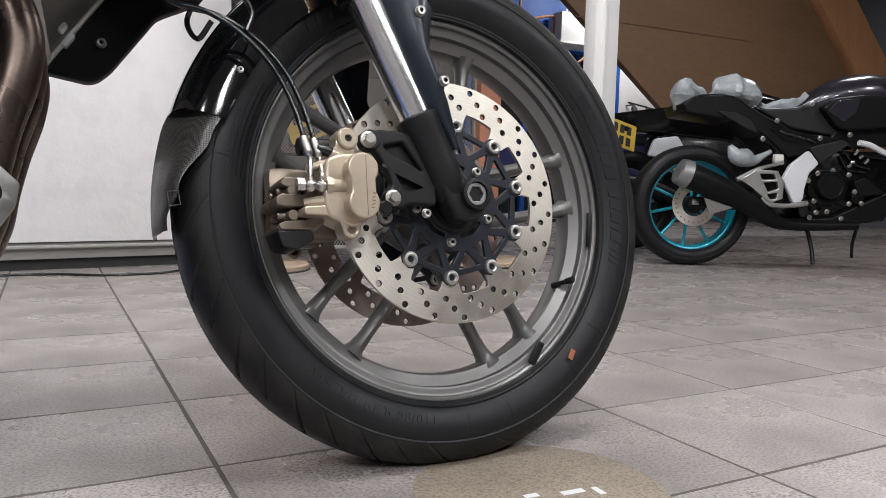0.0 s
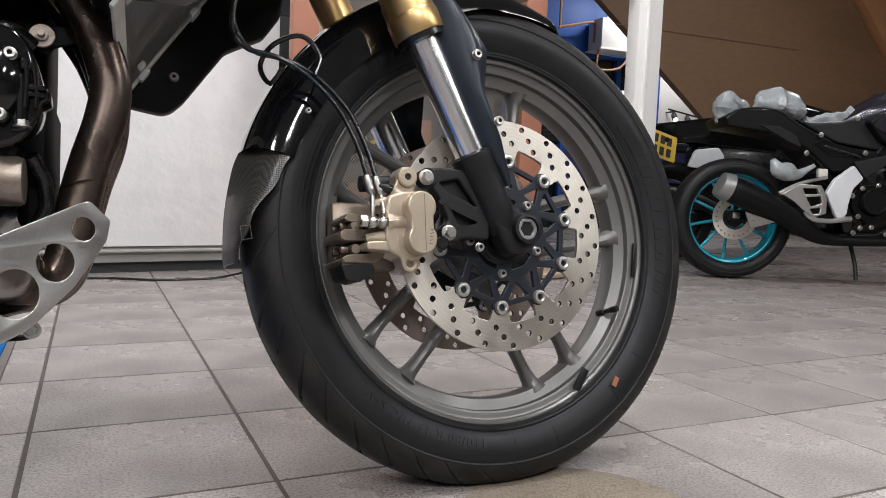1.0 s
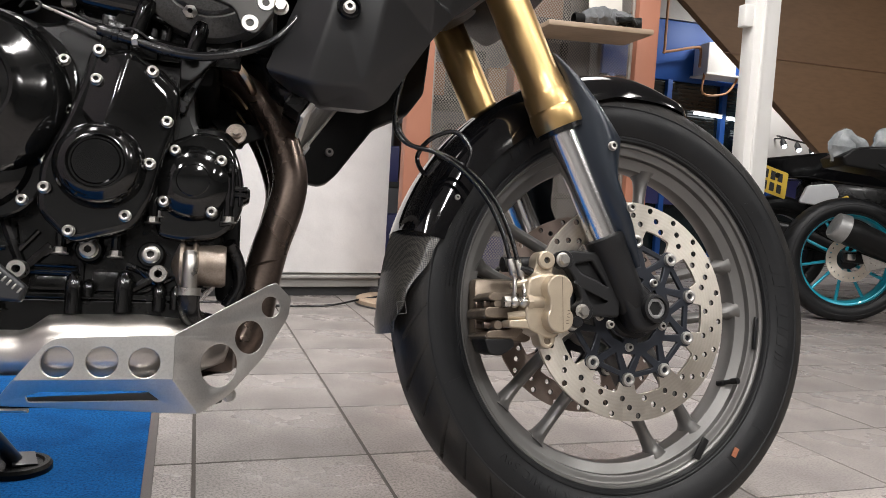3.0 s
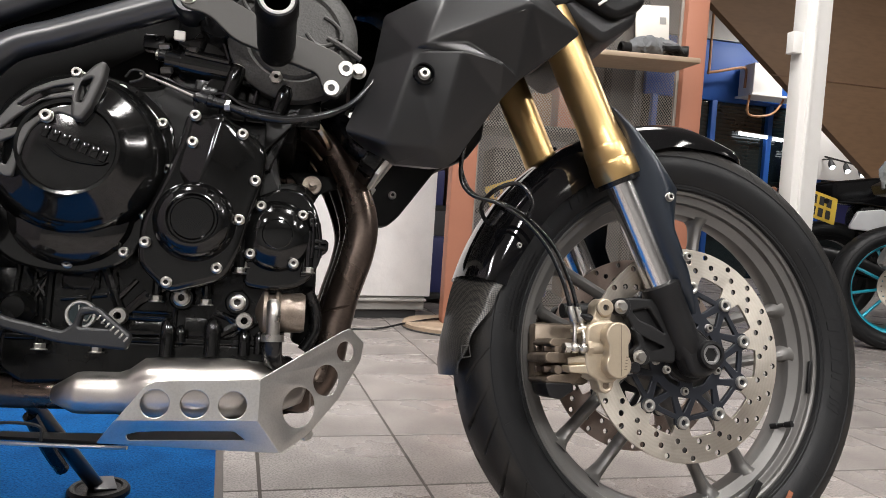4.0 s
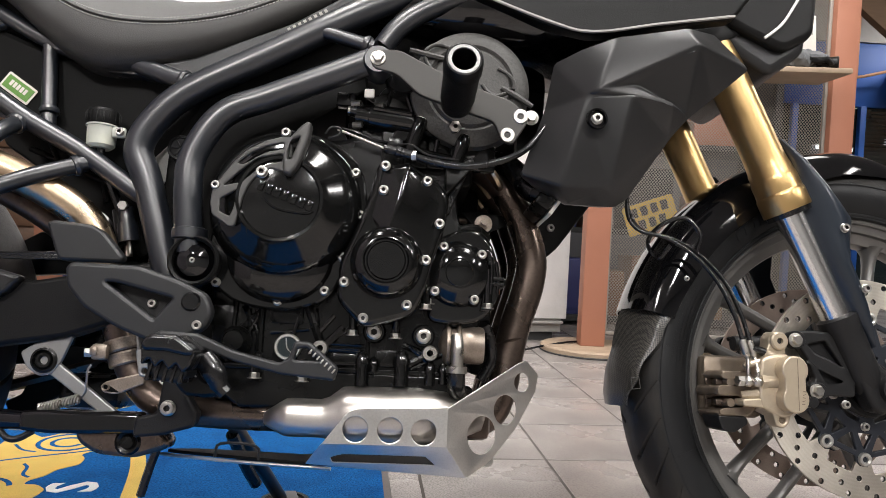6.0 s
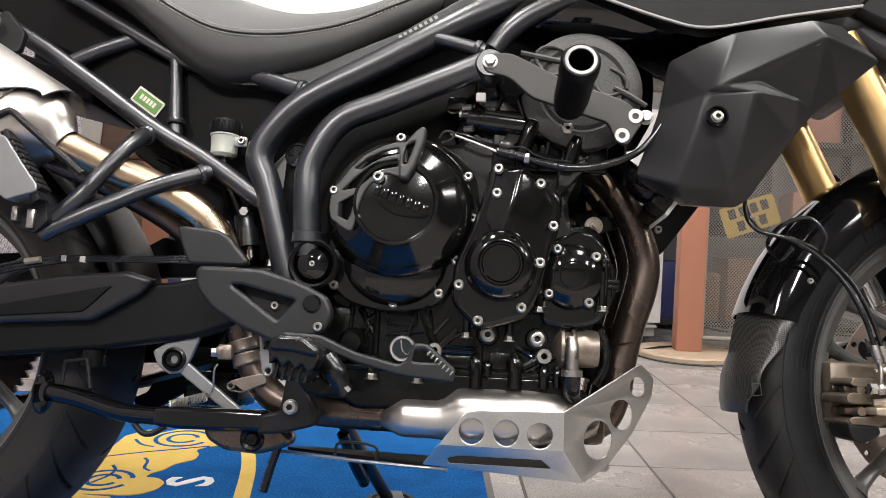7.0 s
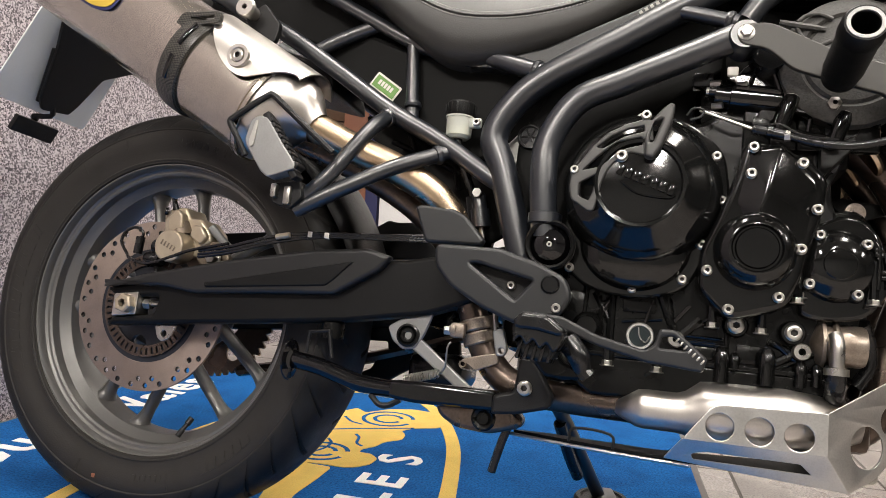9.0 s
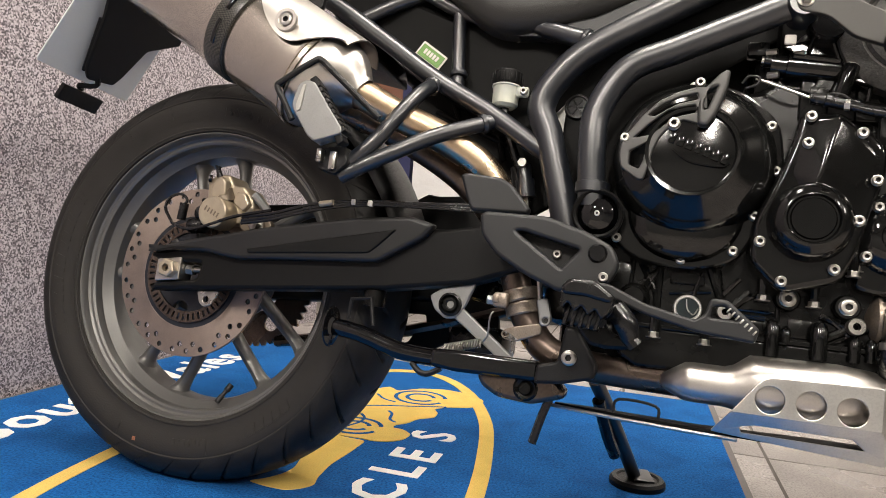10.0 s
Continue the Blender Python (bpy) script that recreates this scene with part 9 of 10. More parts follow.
for k in range(16):
    a = 2 * math.pi * k / 16
    part("cap_rib", block(0.0022, 0.0022, 0.014, 0.0005), M_PLASTIC, rv, "", pose(0.476 + 0.0206 * math.cos(a), -0.128 + 0.0206 * math.sin(a), 0.630, 0, 0, math.degrees(a)))
part("reservoir_flange", moved(lathe([(0.0180, 0.0), (0.0200, 0.0005), (0.0200, 0.0025), (0.0180, 0.003)], 28), pose(0.476, -0.128, 0.6180, 90)), M_RESV, rv)
part("brake_fluid", moved(lathe([(0, 0.001), (0.0120, 0.001), (0.0160, 0.005), (0.0165, 0.016), (0, 0.016)], 24), pose(0.476, -0.128, 0.590, 90)), M_FLUID, rv, "straw-coloured brake fluid")
part("reservoir_ear", block(0.018, 0.008, 0.014, 0.003, (0.500, -0.134, 0.611)), M_RESV, rv)
bolts(rv, M_BOLT_S, [(0.503, -0.138, 0.611, 0.9)])
part("reservoir_hose", tube([(0.476, -0.128, 0.592), (0.478, -0.126, 0.575), (0.49, -0.11, 0.54), (0.52, -0.1, 0.47)], 0.006, 10, 4), M_HOSE, rv)
part("spool", moved(lathe([(0.004, -0.03), (0.013, -0.03), (0.015, -0.027), (0.015, -0.022), (0.010, -0.016), (0.010, 0.0)], 28), pose(0.160, -0.17, 0.757)), M_STAIN, bike, "bright alloy mounting spool")
part("spool_bracket", bm_of(plate(rounded([(0.145, 0.750), (0.175, 0.775), (0.205, 0.742), (0.20, 0.715), (0.18, 0.715)], 0.006), -0.172, -0.162, bevel=0.002)), M_BLACKCAST, bike)
part("pivot_plate", plate(rounded([(0.5299, 0.5702), (0.536, 0.5882), (0.5479, 0.6032), (0.5622, 0.6173), (0.5805, 0.6299), (0.5975, 0.5506), (0.5839, 0.5563), (0.5754, 0.5719), (0.5662, 0.578), (0.5542, 0.58), (0.5413, 0.5755)], 0.003), -0.096, -0.088, bevel=0.0015, res=2), M_ALU, bike, "bright alloy plate behind the frame tubes")
star_cap = part("pivot_star_cover", dome(0.572, 0.602, [(0, -0.108), (0.013, -0.108), (0.014, -0.110), (0.0165, -0.110), (0.018, -0.106), (0.018, -0.098)], 28), M_PLASTICB, bike, "black star-marked round cover")
for k in range(6):
    part("cap_web", block(0.010, 0.002, 0.0022, 0.0005, (0.007, 0, 0)), M_PLASTICB, star_cap, "", pose(0.572, -0.109, 0.602, 0, 60 * k))
part("alloy_bracket", bm_of(plate(rounded([(0.530, 0.570), (0.537, 0.588), (0.563, 0.616), (0.592, 0.642), (0.600, 0.620), (0.585, 0.560), (0.555, 0.552)], 0.006), -0.104, -0.098, bevel=0.002)), M_ALU, bike, "bright alloy pivot plate")

# tail: number plate seen from behind, on its black hanger
tl = Matrix.Translation((-0.345, 0.006, 0.735)) @ Matrix.Rotation(radians(29), 4, "Y") @ Matrix.Rotation(radians(90), 4, "Z")
part("number_plate", plate(rounded([(-0.113, -0.085), (0.113, -0.085), (0.113, 0.095), (-0.113, 0.095)], 0.008), -0.0015, 0.0015, bevel=0.0005), M_GREYCARD, bike, "plain grey rear face of a number plate", tl)
HM = Matrix.Translation((0.030, 0, 0.004)) @ tl
HANGER = [(-0.100, 0.110), (-0.065, 0.027), (-0.036, -0.076), (-0.021, -0.091), (0.036, -0.081), (0.045, -0.060), (0.062, 0.009), (0.125, 0.053), (0.110, 0.11)]
RIBS = [(-0.041, 0.05, -0.001, -0.078, 0.006), (-0.008, 0.06, 0.033, -0.063, 0.006), (0.053, 0.054, 0.039, -0.051, 0.005), (-0.06, 0.02, -0.03, -0.08, 0.005), (-0.04, 0.0, 0.05, 0.02, 0.006), (-0.03, -0.04, 0.04, -0.03, 0.004)]
ARM = [(0.0, 0.0, -0.080), (0.006, 0.0, -0.096), (-0.008, 0.02, -0.112), (0.010, 0.03, -0.118)]
REFL = [(-0.037, -0.103), (0.060, -0.103), (0.060, -0.134), (-0.037, -0.134)]
ph = part("plate_hanger", plate(rounded(HANGER, 0.005), -0.004, 0.004, bevel=0.002), M_PLASTIC, bike, "black ribbed plate hanger", HM)
for x0, z0, x1, z1, r in RIBS:
    part("hanger_rib", tube([(x0, 0.006, z0), (x1, 0.006, z1)], r, 8, 1), M_PLASTIC, ph)
part("reflector_arm", tube(ARM, 0.005, 8, 3), M_PLASTIC, ph)
rr_ = part("rear_reflector", plate(rounded(REFL, 0.002), -0.006, 0.004, bevel=0.001), M_PLASTIC, bike, "black back of the rear reflector", tl)
part("tail_unit", block(0.30, 0.18, 0.09, 0.03, (-0.12, 0, 0.84)), M_PLASTIC, bike, "black tail unit")
part("rear_inner_guard", bm_of(plate(rounded([(-0.26, 0.80), (0.06, 0.78), (0.24, 0.72), (0.25, 0.68), (0.16, 0.70), (-0.05, 0.76), (-0.20, 0.77)], 0.01), -0.065, 0.075, bevel=0.005)), M_PLASTIC, bike, "black inner rear mudguard")

# ---- motorcycles parked in the background ----
FAR = Matrix.Translation((3.77, 1.90, 0)) @ Matrix.Rotation(math.atan2(-0.375, 0.927), 4, "Z")


def shape(outline, y0, y1, r=0.012, bevel=0.006, holes=()):
    return plate(rounded(outline, r), y0, y1, holes, bevel, res=2)


far_bolt = hex_mesh(0.009, 0.012)
far_bolt.materials.append(M_STEEL)
yb = thing("parked_motorcycle", FAR, "small black motorcycle with teal wheels and plastic-wrapped seat", "motorcycle")
wh = part("rear_wheel", lathe([(0.222, -0.048), (0.222, -0.040), (0.205, -0.034), (0.198, -0.02), (0.196, 0.0), (0.198, 0.02), (0.205, 0.034), (0.222, 0.04), (0.222, 0.048), (0.212, 0.05), (0.212, -0.05)], 72, True), M_TEAL, yb, "teal enamelled rear wheel rim", pose(-0.012, 0, 0.292))
for k in range(10):
    a = radians(36 * k + 8)
    part("spoke", tube([(0.035 * math.cos(a), 0, 0.035 * math.sin(a)), (0.2 * math.cos(a + 0.06), 0, 0.2 * math.sin(a + 0.06))], 0.0075, 8, 1), M_TEAL, wh)
part("hub", lathe([(0, -0.06), (0.04, -0.06), (0.045, 0.0), (0.04, 0.06), (0, 0.06)], 28), M_BLACKCAST, wh)
part("tyre", tyre_mesh(0.292, 0.068, 0.214, 0.05, 0.030, n=240, slashes=12), M_RUBBER, wh, "black rear tyre")
part("brake_disc", plate(circle(0, 0, 0.108, 64), -0.002, 0.002, [circle(0, 0, 0.06, 40)] + [circle(0.09 * math.cos(radians(a)), 0.09 * math.sin(radians(a)), 0.004, 8) for a in range(0, 360, 15)], 0.0004), M_DISC, yb, "bright drilled brake disc", pose(-0.02, -0.085, 0.300))
part("swingarm", shape([(-0.06, 0.33), (0.30, 0.36), (0.42, 0.38), (0.42, 0.30), (0.28, 0.27), (-0.06, 0.285)], -0.115, -0.085), M_BLACKCAST, yb, "black swingarm")
part("axle_block", block(0.035, 0.02, 0.03, 0.004, (-0.03, -0.118, 0.310)), M_STEEL, yb, "bright axle block")
mu = part("muffler", tube([(-0.135, -0.20, 0.440), (-0.08, -0.20, 0.425), (0.05, -0.19, 0.375), (0.16, -0.18, 0.325), (0.26, -0.17, 0.270), (0.34, -0.165, 0.228), (0.42, -0.16, 0.212), (0.58, -0.155, 0.210), (0.75, -0.15, 0.215)], [0.055, 0.062, 0.060, 0.052, 0.045, 0.034, 0.026, 0.022, 0.020], 18, 5), M_PLASTIC, yb, "stubby black muffler and pipe")
part("muffler_tip", tube([(-0.150, -0.20, 0.452), (-0.146, -0.20, 0.450), (-0.112, -0.20, 0.438), (-0.100, -0.20, 0.434)], [0.052, 0.060, 0.0665, 0.0665], 24, 1), M_PEGGREY, mu, "pale muffler end cap")
part("heat_guard", shape([(-0.021, 0.331), (0.121, 0.287), (0.007, 0.253)], -0.205, -0.195, 0.004, 0.002), M_STEEL, yb, "pale triangular guard")
part("footrest_hanger", shape([(0.151, 0.419), (0.229, 0.469), (0.333, 0.464), (0.363, 0.406), (0.363, 0.335), (0.304, 0.312), (0.259, 0.343), (0.213, 0.381)], -0.185, -0.165, 0.006, 0.004, [rounded(q, 0.004) for q in ([(0.247, 0.448), (0.312, 0.450), (0.324, 0.424), (0.259, 0.422)], [(0.266, 0.407), (0.330, 0.414), (0.338, 0.382), (0.290, 0.365)], [(0.285, 0.354), (0.334, 0.361), (0.330, 0.334), (0.303, 0.331)])]), M_ALU, yb, "pale alloy footrest hanger")
part("hanger_arm", tube([(0.143, -0.170, 0.419), (0.237, -0.170, 0.469), (0.360, -0.170, 0.504)], [0.012, 0.010, 0.008], 10, 3), M_ALU, yb, "pale alloy hanger arm")
part("footrest", tube([(0.252, -0.200, 0.338), (0.292, -0.200, 0.307), (0.382, -0.200, 0.302), (0.470, -0.200, 0.317)], [0.008, 0.012, 0.011, 0.014], 10, 3), M_ALU, yb, "alloy foot lever")
part("heel_plate", shape([(0.433, 0.303), (0.481, 0.312), (0.479, 0.269), (0.459, 0.248), (0.441, 0.263)], -0.195, -0.185, 0.004, 0.002), M_BLACKCAST, yb)
part("side_frame", shape([(0.359, 0.430), (0.393, 0.494), (0.478, 0.563), (0.529, 0.503), (0.483, 0.455), (0.466, 0.380), (0.463, 0.337), (0.438, 0.305), (0.416, 0.315)], -0.180, -0.150, 0.010, 0.006), M_FARWHITE, yb, "pale grey frame plate")
part("swing_bag", tube([(0.114, -0.140, 0.578), (0.144, -0.140, 0.533), (0.188, -0.140, 0.522), (0.232, -0.140, 0.512), (0.275, -0.140, 0.535), (0.312, -0.140, 0.557)], [0.012, 0.040, 0.046, 0.026, 0.014, 0.010], 12, 4), M_WRAP, yb, "crumpled clear plastic bag")
part("shock_can", block(0.045, 0.03, 0.05, 0.006, tuple(Vector([(0.360, -0.120, 0.519)][0]))), M_CREAM, yb, "small pale reservoir")
part("shock_spring", tube([(0.289, -0.100, 0.617), (0.353, -0.100, 0.576), (0.414, -0.100, 0.476)], 0.022, 12, 3), M_ENGINED, yb, "black rear spring")
part("tail_panel", shape([(-0.119, 0.766), (-0.046, 0.810), (0.127, 0.810), (0.234, 0.745), (0.409, 0.656), (0.603, 0.635), (0.640, 0.583), (0.527, 0.542), (0.406, 0.528), (0.279, 0.631), (0.133, 0.695), (-0.003, 0.712), (-0.101, 0.724)], -0.135, 0.135, 0.006, 0.010), M_PLASTIC, yb, "dark angular tail panel")
part("tail_rim", tube([(-0.111, -0.136, 0.760), (-0.043, -0.136, 0.806), (0.119, -0.136, 0.806), (0.225, -0.136, 0.744), (0.400, -0.136, 0.660)], 0.004, 8, 3), M_SATIN, yb, "worn tail panel edge")
part("tail_ridge", shape([(0.040, 0.738), (0.138, 0.731), (0.210, 0.696), (0.246, 0.639), (0.180, 0.664)], -0.142, -0.130, 0.004, 0.002), M_SATIN, yb, "creased tail fin")
part("panel_vent", shape([(0.299, 0.662), (0.337, 0.679), (0.459, 0.651), (0.537, 0.627), (0.506, 0.605), (0.385, 0.607)], -0.142, -0.130, 0.004, 0.003), M_ENGINE, yb)
for k in range(4):
    part("vent_louvre", block(0.045, 0.006, 0.010, 0.002), M_SATIN, yb, "", pose(*tuple(Vector([(0.369, -0.146, 0.643), (0.502, -0.146, 0.610)][0]).lerp(Vector([(0.369, -0.146, 0.643), (0.502, -0.146, 0.610)][1]), k / 3)), 0, 18))
part("mid_frame", shape([(0.486, 0.577), (0.647, 0.619), (0.682, 0.599), (0.545, 0.505)], -0.160, -0.130, 0.006, 0.004), M_PLASTICB, yb, "dark diagonal frame tube")
part("seat", shape([(0.236, 0.768), (0.303, 0.760), (0.445, 0.770), (0.531, 0.799), (0.585, 0.737), (0.651, 0.664), (0.631, 0.637), (0.419, 0.668), (0.277, 0.738)], -0.115, 0.115, 0.012, 0.012), M_PLASTICB, yb, "dark vinyl seat")


def film_wrap(path, radii, name, label):
    """A loose film over a lump: wide soft facets with a few folds."""
    bm_ = tube(path, radii, 18, 6)
    for v in bm_.verts:
        v.co += noise.noise_vector(v.co * 14) * 0.020 + noise.noise_vector(v.co * 34) * 0.007
    part(name, bm_, M_WRAP, yb, label, angle=26)


film_wrap([(-0.088, -0.020, 0.746), (-0.086, -0.020, 0.816), (-0.066, -0.020, 0.855), (-0.015, -0.020, 0.835), (0.042, -0.020, 0.804)], [0.030, 0.058, 0.050, 0.034, 0.018], "tail_wrap", "clear plastic wrap over the tail")
film_wrap([(0.054, -0.020, 0.799), (0.107, -0.020, 0.850), (0.173, -0.020, 0.857), (0.247, -0.020, 0.838), (0.294, -0.020, 0.807)], [0.020, 0.052, 0.064, 0.056, 0.024], "seat_wrap", "clear plastic wrap over the pillion seat")
film_wrap([(0.307, -0.020, 0.786), (0.380, -0.020, 0.777), (0.458, -0.020, 0.796), (0.540, -0.020, 0.831)], [0.016, 0.020, 0.030, 0.022], "seat_wrap", "clear plastic wrap over the rider seat")
part("fuel_tank", barrel([(0.50, 0.78, 0.02, 0, 0.05), (0.56, 0.80, 0.06, 0, 0.09), (0.66, 0.83, 0.095, 0, 0.13), (0.80, 0.84, 0.11, 0, 0.15), (0.95, 0.83, 0.11, 0, 0.15), (1.08, 0.80, 0.08, 0, 0.11), (1.12, 0.79, 0.02, 0, 0.05)], 28, 2.4), M_PURPLE, yb, "dark metallic fuel tank")
part("tank_cover", shape([(0.538, 0.767), (0.595, 0.811), (0.735, 0.831), (0.840, 0.824), (0.959, 0.781), (0.911, 0.684), (0.666, 0.661), (0.615, 0.675)], -0.165, 0.165, 0.02, 0.012), M_PLASTIC, yb, "dark tank side cover")
part("cover_scoop", shape([(0.556, 0.751), (0.607, 0.800), (0.715, 0.814), (0.698, 0.745), (0.641, 0.702)], -0.170, -0.160, 0.012, 0.003), M_PURPLE, yb, "dark metallic tank scoop")
part("badge", lathe([(0, -0.003), (0.022, -0.003), (0.024, 0)], 20), M_STEEL, yb, "round bright badge", pose(0.86, -0.158, 0.885))
part("engine", block(0.44, 0.24, 0.34, 0.03, (0.70, 0, 0.40)), M_ENGINED, yb, "black engine block")
cx, cz = 0.602, 0.402
part("clutch_cover", lathe([(0, -0.018), (0.052, -0.018), (0.055, -0.022), (0.062, -0.022), (0.070, -0.010), (0.074, 0.02)], 36), M_PLASTIC, yb, "round black clutch cover", pose(cx, -0.15, cz))
part("case_flange", shape([(0.500, 0.445), (0.542, 0.478), (0.658, 0.481), (0.697, 0.402), (0.675, 0.315), (0.565, 0.302), (0.501, 0.357)], -0.146, -0.10, 0.02, 0.006), M_ENGINED, yb)
part("small_cover", lathe([(0, -0.014), (0.024, -0.014), (0.030, -0.008), (0.032, 0.02)], 24), M_ENGINED, yb, "small round engine cover", pose(*(0.739, -0.150, 0.350)))
part("engine_guard", shape([(0.710, 0.424), (0.764, 0.446), (0.869, 0.369), (0.743, 0.355)], -0.168, -0.15, 0.006, 0.004), M_PLASTIC, yb, "triangular black engine guard")
for k, q in enumerate([(0.719, -0.140, 0.552), (0.745, -0.140, 0.537), (0.705, -0.140, 0.515), (0.772, -0.140, 0.511), (0.690, -0.140, 0.493)]):
    part("fitting", tube([q, (q[0] + 0.012, q[1] - 0.01, q[2] + 0.022 - 0.01 * (k % 3))], 0.0075, 8, 1), M_STEEL, yb, "bright fuel fitting")
for pts in ([(0.662, -0.130, 0.583), (0.723, -0.130, 0.510), (0.808, -0.130, 0.486)], [(0.688, -0.130, 0.600), (0.775, -0.130, 0.549), (0.882, -0.130, 0.536)], [(0.653, -0.130, 0.546), (0.697, -0.130, 0.483), (0.781, -0.130, 0.469)]):
    part("loom", tube(pts, 0.006, 8, 4), M_HOSE, yb)
for q in [(0.488, -0.165, 0.423), (0.532, -0.165, 0.459), (0.605, -0.165, 0.474), (0.683, -0.165, 0.455), (0.716, -0.165, 0.376), (0.753, -0.165, 0.323), (0.693, -0.165, 0.319), (0.588, -0.165, 0.279), (0.659, -0.165, 0.249), (0.505, -0.165, 0.250), (0.536, -0.165, 0.275), (0.453, -0.165, 0.369), (0.522, -0.165, 0.328)]:
    part("bolt", far_bolt, M_STEEL, yb, "", pose(*q))
part("belly_fairing", shape([(0.320, 0.245), (0.431, 0.240), (0.624, 0.252), (0.887, 0.380), (0.984, 0.296), (0.821, 0.233), (0.655, 0.207), (0.434, 0.202), (0.333, 0.221)], -0.15, 0.15, 0.008, 0.010), M_PLASTIC, yb, "black belly fairing")
part("shroud", shape([(0.66, 0.70), (0.85, 0.74), (1.02, 0.74), (0.95, 0.60), (0.72, 0.58), (0.60, 0.62)], -0.12, 0.12, 0.02, 0.01), M_PLASTIC, yb, "black radiator shroud")
part("lever", tube([(0.700, -0.200, 0.604), (0.755, -0.200, 0.593), (0.834, -0.200, 0.558), (0.952, -0.200, 0.514)], [0.014, 0.015, 0.013, 0.01], 8, 3), M_FARWHITE, yb, "pale taped lever")
part("front_wheel", tyre_mesh(0.292, 0.05, 0.214, 0.04, 0.026, n=160, slashes=12), M_RUBBER, yb, "black front tyre", pose(1.31, 0, 0.292))
part("side_stand", tube([(0.557, -0.060, 0.184), (0.574, -0.080, 0.097), (0.574, -0.100, 0.022)], 0.010, 8, 2), M_BLACKCAST, yb, "black side stand")
part("paddock_leg", tube([(0.875, 0.050, 0.196), (0.876, 0.080, 0.114), (0.890, 0.100, 0.043)], 0.008, 8, 2), M_BLACKCAST, yb)
for q in [(0.328, -0.148, 0.699), (0.266, -0.148, 0.613), (0.541, -0.148, 0.624), (0.685, -0.148, 0.644), (0.492, -0.148, 0.783)]:
    part("bolt", far_bolt, M_STEEL, yb, "", pose(*q))

# another one behind it, mostly hidden
bb = thing("parked_motorcycle", Matrix.Translation((4.05, 2.72, 0)) @ Matrix.Rotation(radians(-18), 4, "Z"), "black motorcycle with a yellow number plate, parked behind another", "motorcycle")
part("rear_wheel", tyre_mesh(0.30, 0.07, 0.214, 0.05, 0.03, n=160, slashes=12), M_RUBBER, bb, "black rear tyre", pose(-0.02, 0, 0.302))
part("rim", lathe([(0.216, -0.04), (0.216, 0.04), (0.19, 0.03), (0.19, -0.03)], 48, True), M_BLACKCAST, bb, "", pose(-0.02, 0, 0.302))
part("tail", shape([(-0.34, 0.76), (-0.20, 0.80), (0.20, 0.86), (0.60, 0.80), (0.60, 0.66), (0.10, 0.70), (-0.25, 0.70)], -0.11, 0.11, 0.02, 0.015), M_GLOSS, bb, "gloss black tail unit")
part("plate_hanger", shape([(-0.32, 0.74), (-0.22, 0.74), (-0.26, 0.52), (-0.36, 0.50)], -0.04, 0.04, 0.01, 0.006), M_BLACKCAST, bb)
part("white_guard", shape([(0.02, 0.56), (0.06, 0.66), (0.20, 0.68), (0.24, 0.62), (0.20, 0.55)], -0.20, -0.17, 0.02, 0.006), M_FARWHITE, bb, "white plastic guard")
part("chain_guard", shape([(0.10, 0.52), (0.30, 0.62), (0.33, 0.55), (0.18, 0.47)], -0.17, -0.15, 0.01, 0.004), M_PLATEY, bb, "yellow guard")
part("exhaust", tube([(-0.25, -0.17, 0.42), (0.05, -0.17, 0.38), (0.40, -0.16, 0.25)], [0.05, 0.05, 0.025], 14, 4), M_BLACKCAST, bb, "black exhaust")
part("frame_body", block(0.9, 0.22, 0.42, 0.06, (0.55, 0, 0.50)), M_ENGINED, bb, "black frame and engine")
part("tank", barrel([(0.45, 0.80, 0.03, 0, 0.06), (0.55, 0.83, 0.09, 0, 0.12), (0.75, 0.86, 0.12, 0, 0.15), (0.95, 0.84, 0.10, 0, 0.13), (1.02, 0.82, 0.02, 0, 0.05)], 24, 2.3), M_GLOSS, bb, "gloss black tank")
for dy in (-0.14, 0.14):
    part("indicator", tube([(-0.24, dy * 0.4, 0.76), (-0.25, dy, 0.765)], 0.009, 8, 1), M_BLACKCAST, bb)
    part("indicator_lens", block(0.045, 0.06, 0.035, 0.012, (-0.25, dy * 1.3, 0.765)), M_AMBER, bb, "amber indicator")
part("tail_lamp", block(0.03, 0.12, 0.04, 0.012, (-0.345, 0, 0.755)), M_RED, bb, "red tail lamp")
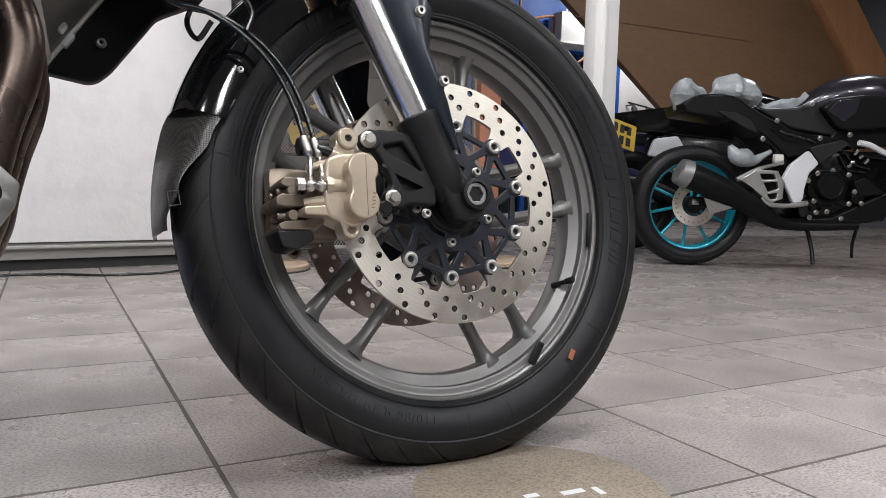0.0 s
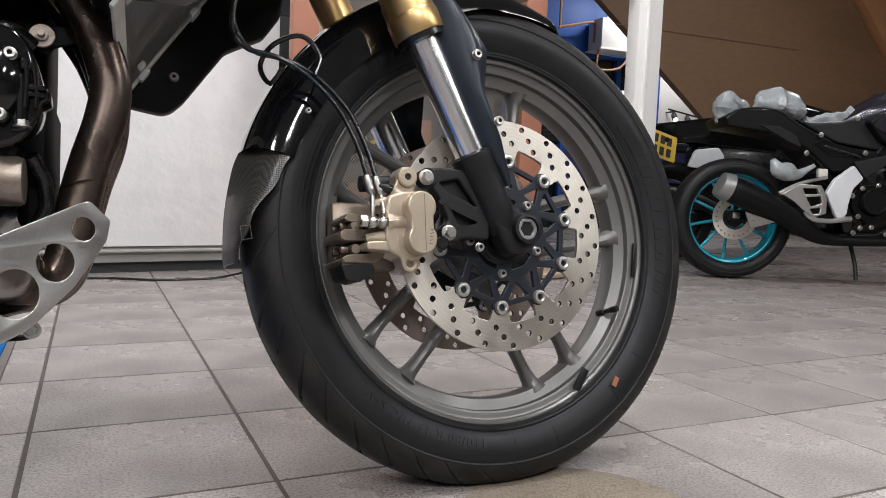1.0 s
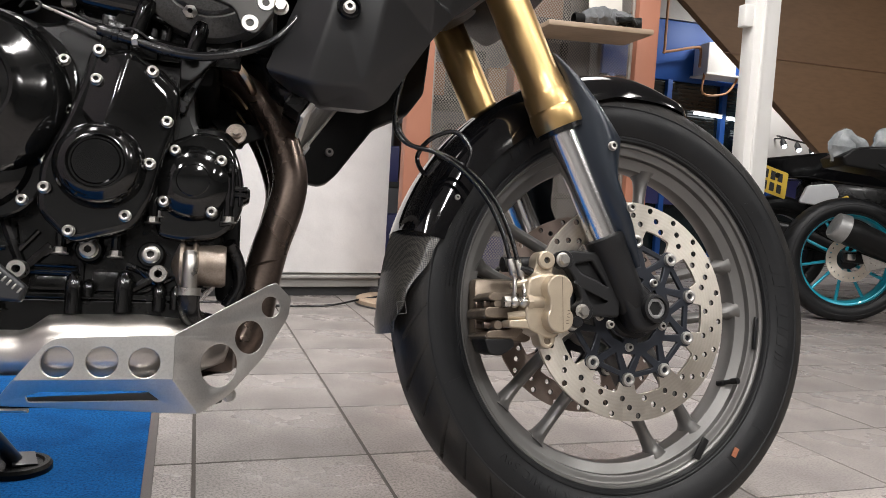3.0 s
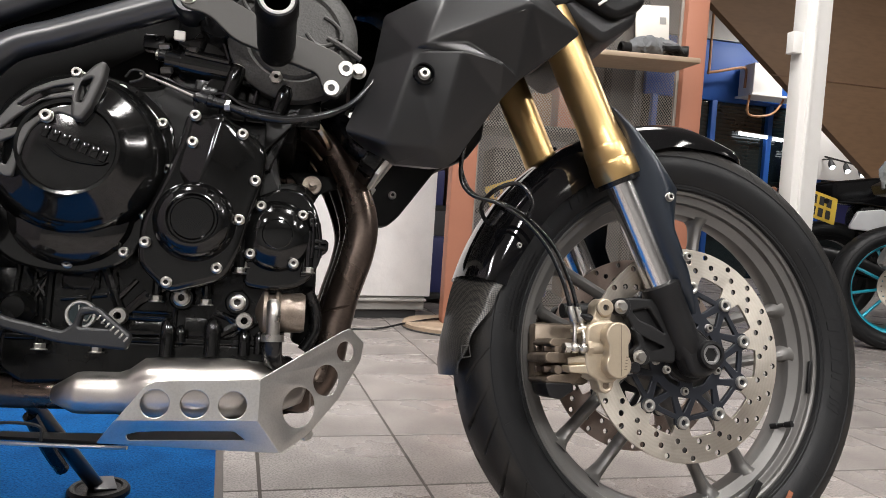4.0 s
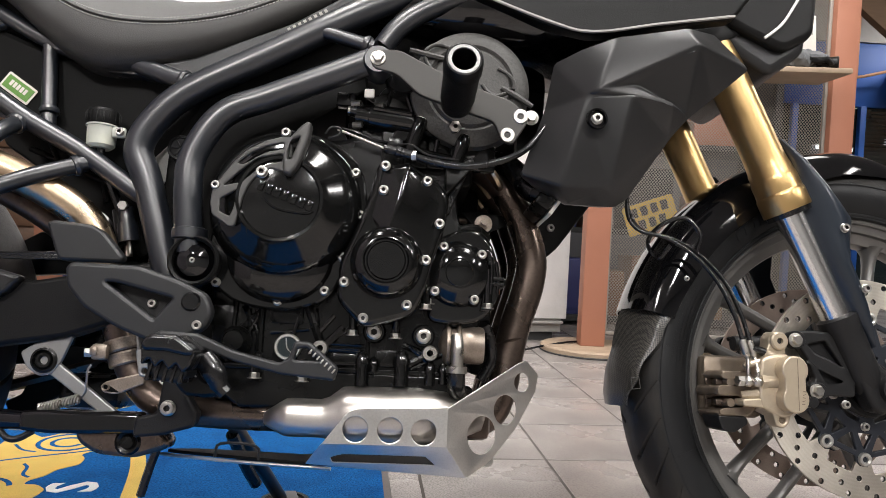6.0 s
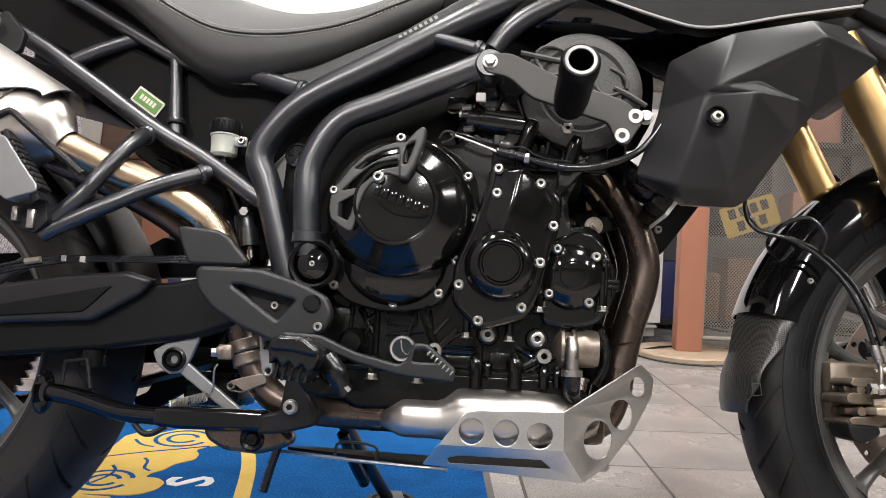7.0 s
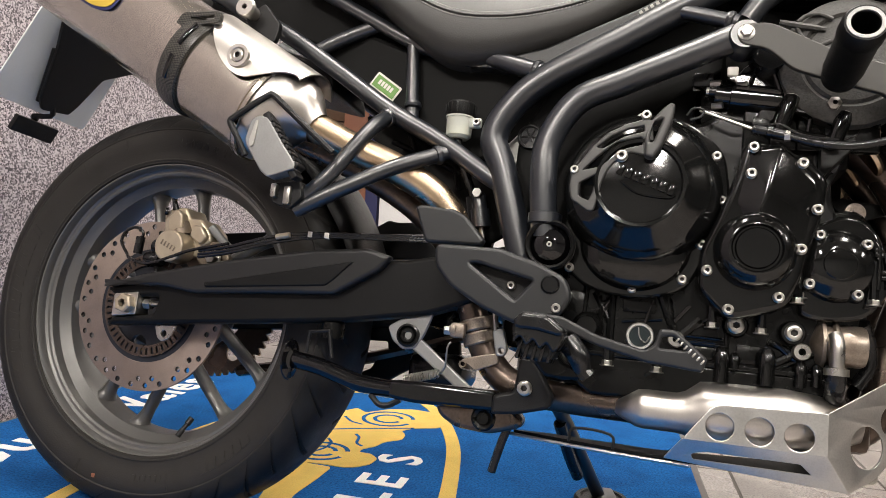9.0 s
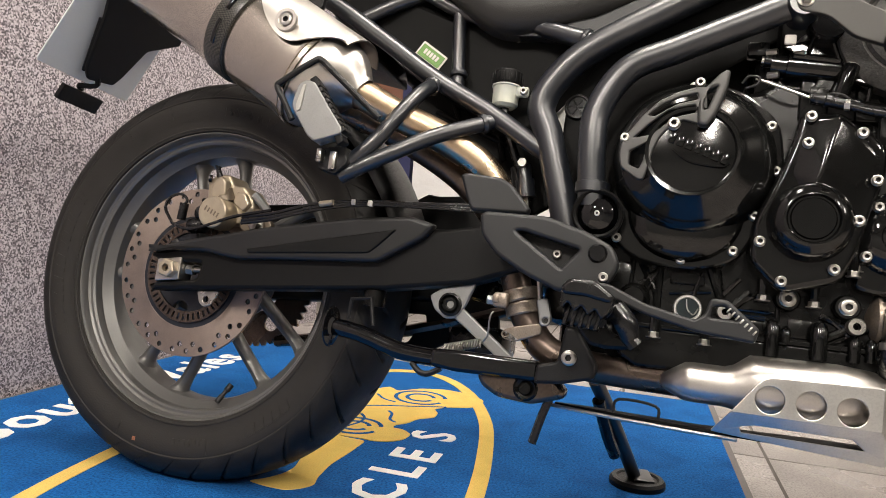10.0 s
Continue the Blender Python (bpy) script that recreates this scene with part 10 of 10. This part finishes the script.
pl = part("number_plate", plate(rounded([(-0.10, -0.075), (0.10, -0.075), (0.10, 0.075), (-0.10, 0.075)], 0.01), 0, 0.004, bevel=0.0005), M_PLATEY, bb, "yellow number plate", Matrix.Translation((-0.19, -0.335, 0.668)) @ Matrix.Rotation(radians(18), 4, "Z") @ Matrix.Rotation(radians(14), 4, "Y") @ Matrix.Rotation(radians(-12), 4, "X"))
for row, n in ((0.032, 3), (-0.034, 3)):
    for i in range(n):
        part("plate_bar", block(0.030, 0.002, 0.048, 0, ((i - (n - 1) / 2) * 0.048, -0.002, row)), M_INK, pl)
part("plate_arm", tube([(-0.18, 0.0, 0.74), (-0.16, -0.18, 0.72), (-0.16, -0.325, 0.70)], 0.015, 8, 3), M_BLACKCAST, bb)

# ---- floor tiles ----
TP, TA = 0.298, radians(3.2)
tile_me = mesh_of(block(TP - 0.0058, TP - 0.0058, 0.02, 0.0010, (0, 0, -0.01), 1), "tile")
tile_me.materials.append(M_TILE)
rest_v, rest_f = [], []
rng = random.Random(4)
for i in range(-18, 28):
    for j in range(-20, 24):
        x = 1.847 + TP * ((i + 0.5) * math.cos(TA) - (j + 0.5) * math.sin(TA))
        y = 0.039 + TP * ((i + 0.5) * math.sin(TA) + (j + 0.5) * math.cos(TA))
        if not (X0 < x < X1 and Y0 < y < Y1):
            continue
        if 0.5 < x < 4.6 and -0.75 < y < 2.9 and not (x < 0.75 and y < 0.9):
            ob = new("tile", tile_me)
            ob.parent = floor
            ob.matrix_basis = pose(x, y, rng.uniform(-0.0004, 0.0003), rng.uniform(-0.12, 0.12), rng.uniform(-0.12, 0.12), math.degrees(TA))
        else:
            s = len(rest_v)
            h = TP / 2 - 0.0029
            for dx, dy in ((-h, -h), (h, -h), (h, h), (-h, h)):
                rest_v.append((x + dx * math.cos(TA) - dy * math.sin(TA), y + dx * math.sin(TA) + dy * math.cos(TA), 0.0))
            rest_v += [(a, b2, -0.01) for a, b2, _ in rest_v[s:s + 4]]
            rest_f += [(s, s + 1, s + 2, s + 3)] + [(s + k, s + 4 + k, s + 4 + (k + 1) % 4, s + (k + 1) % 4) for k in range(4)]
me = bpy.data.meshes.new("far_tiles")
me.from_pydata(rest_v, [], rest_f)
me.materials.append(M_TILE)
far = new("far_tiles", me)
far.parent = floor
tagged(far, kind="stuff")
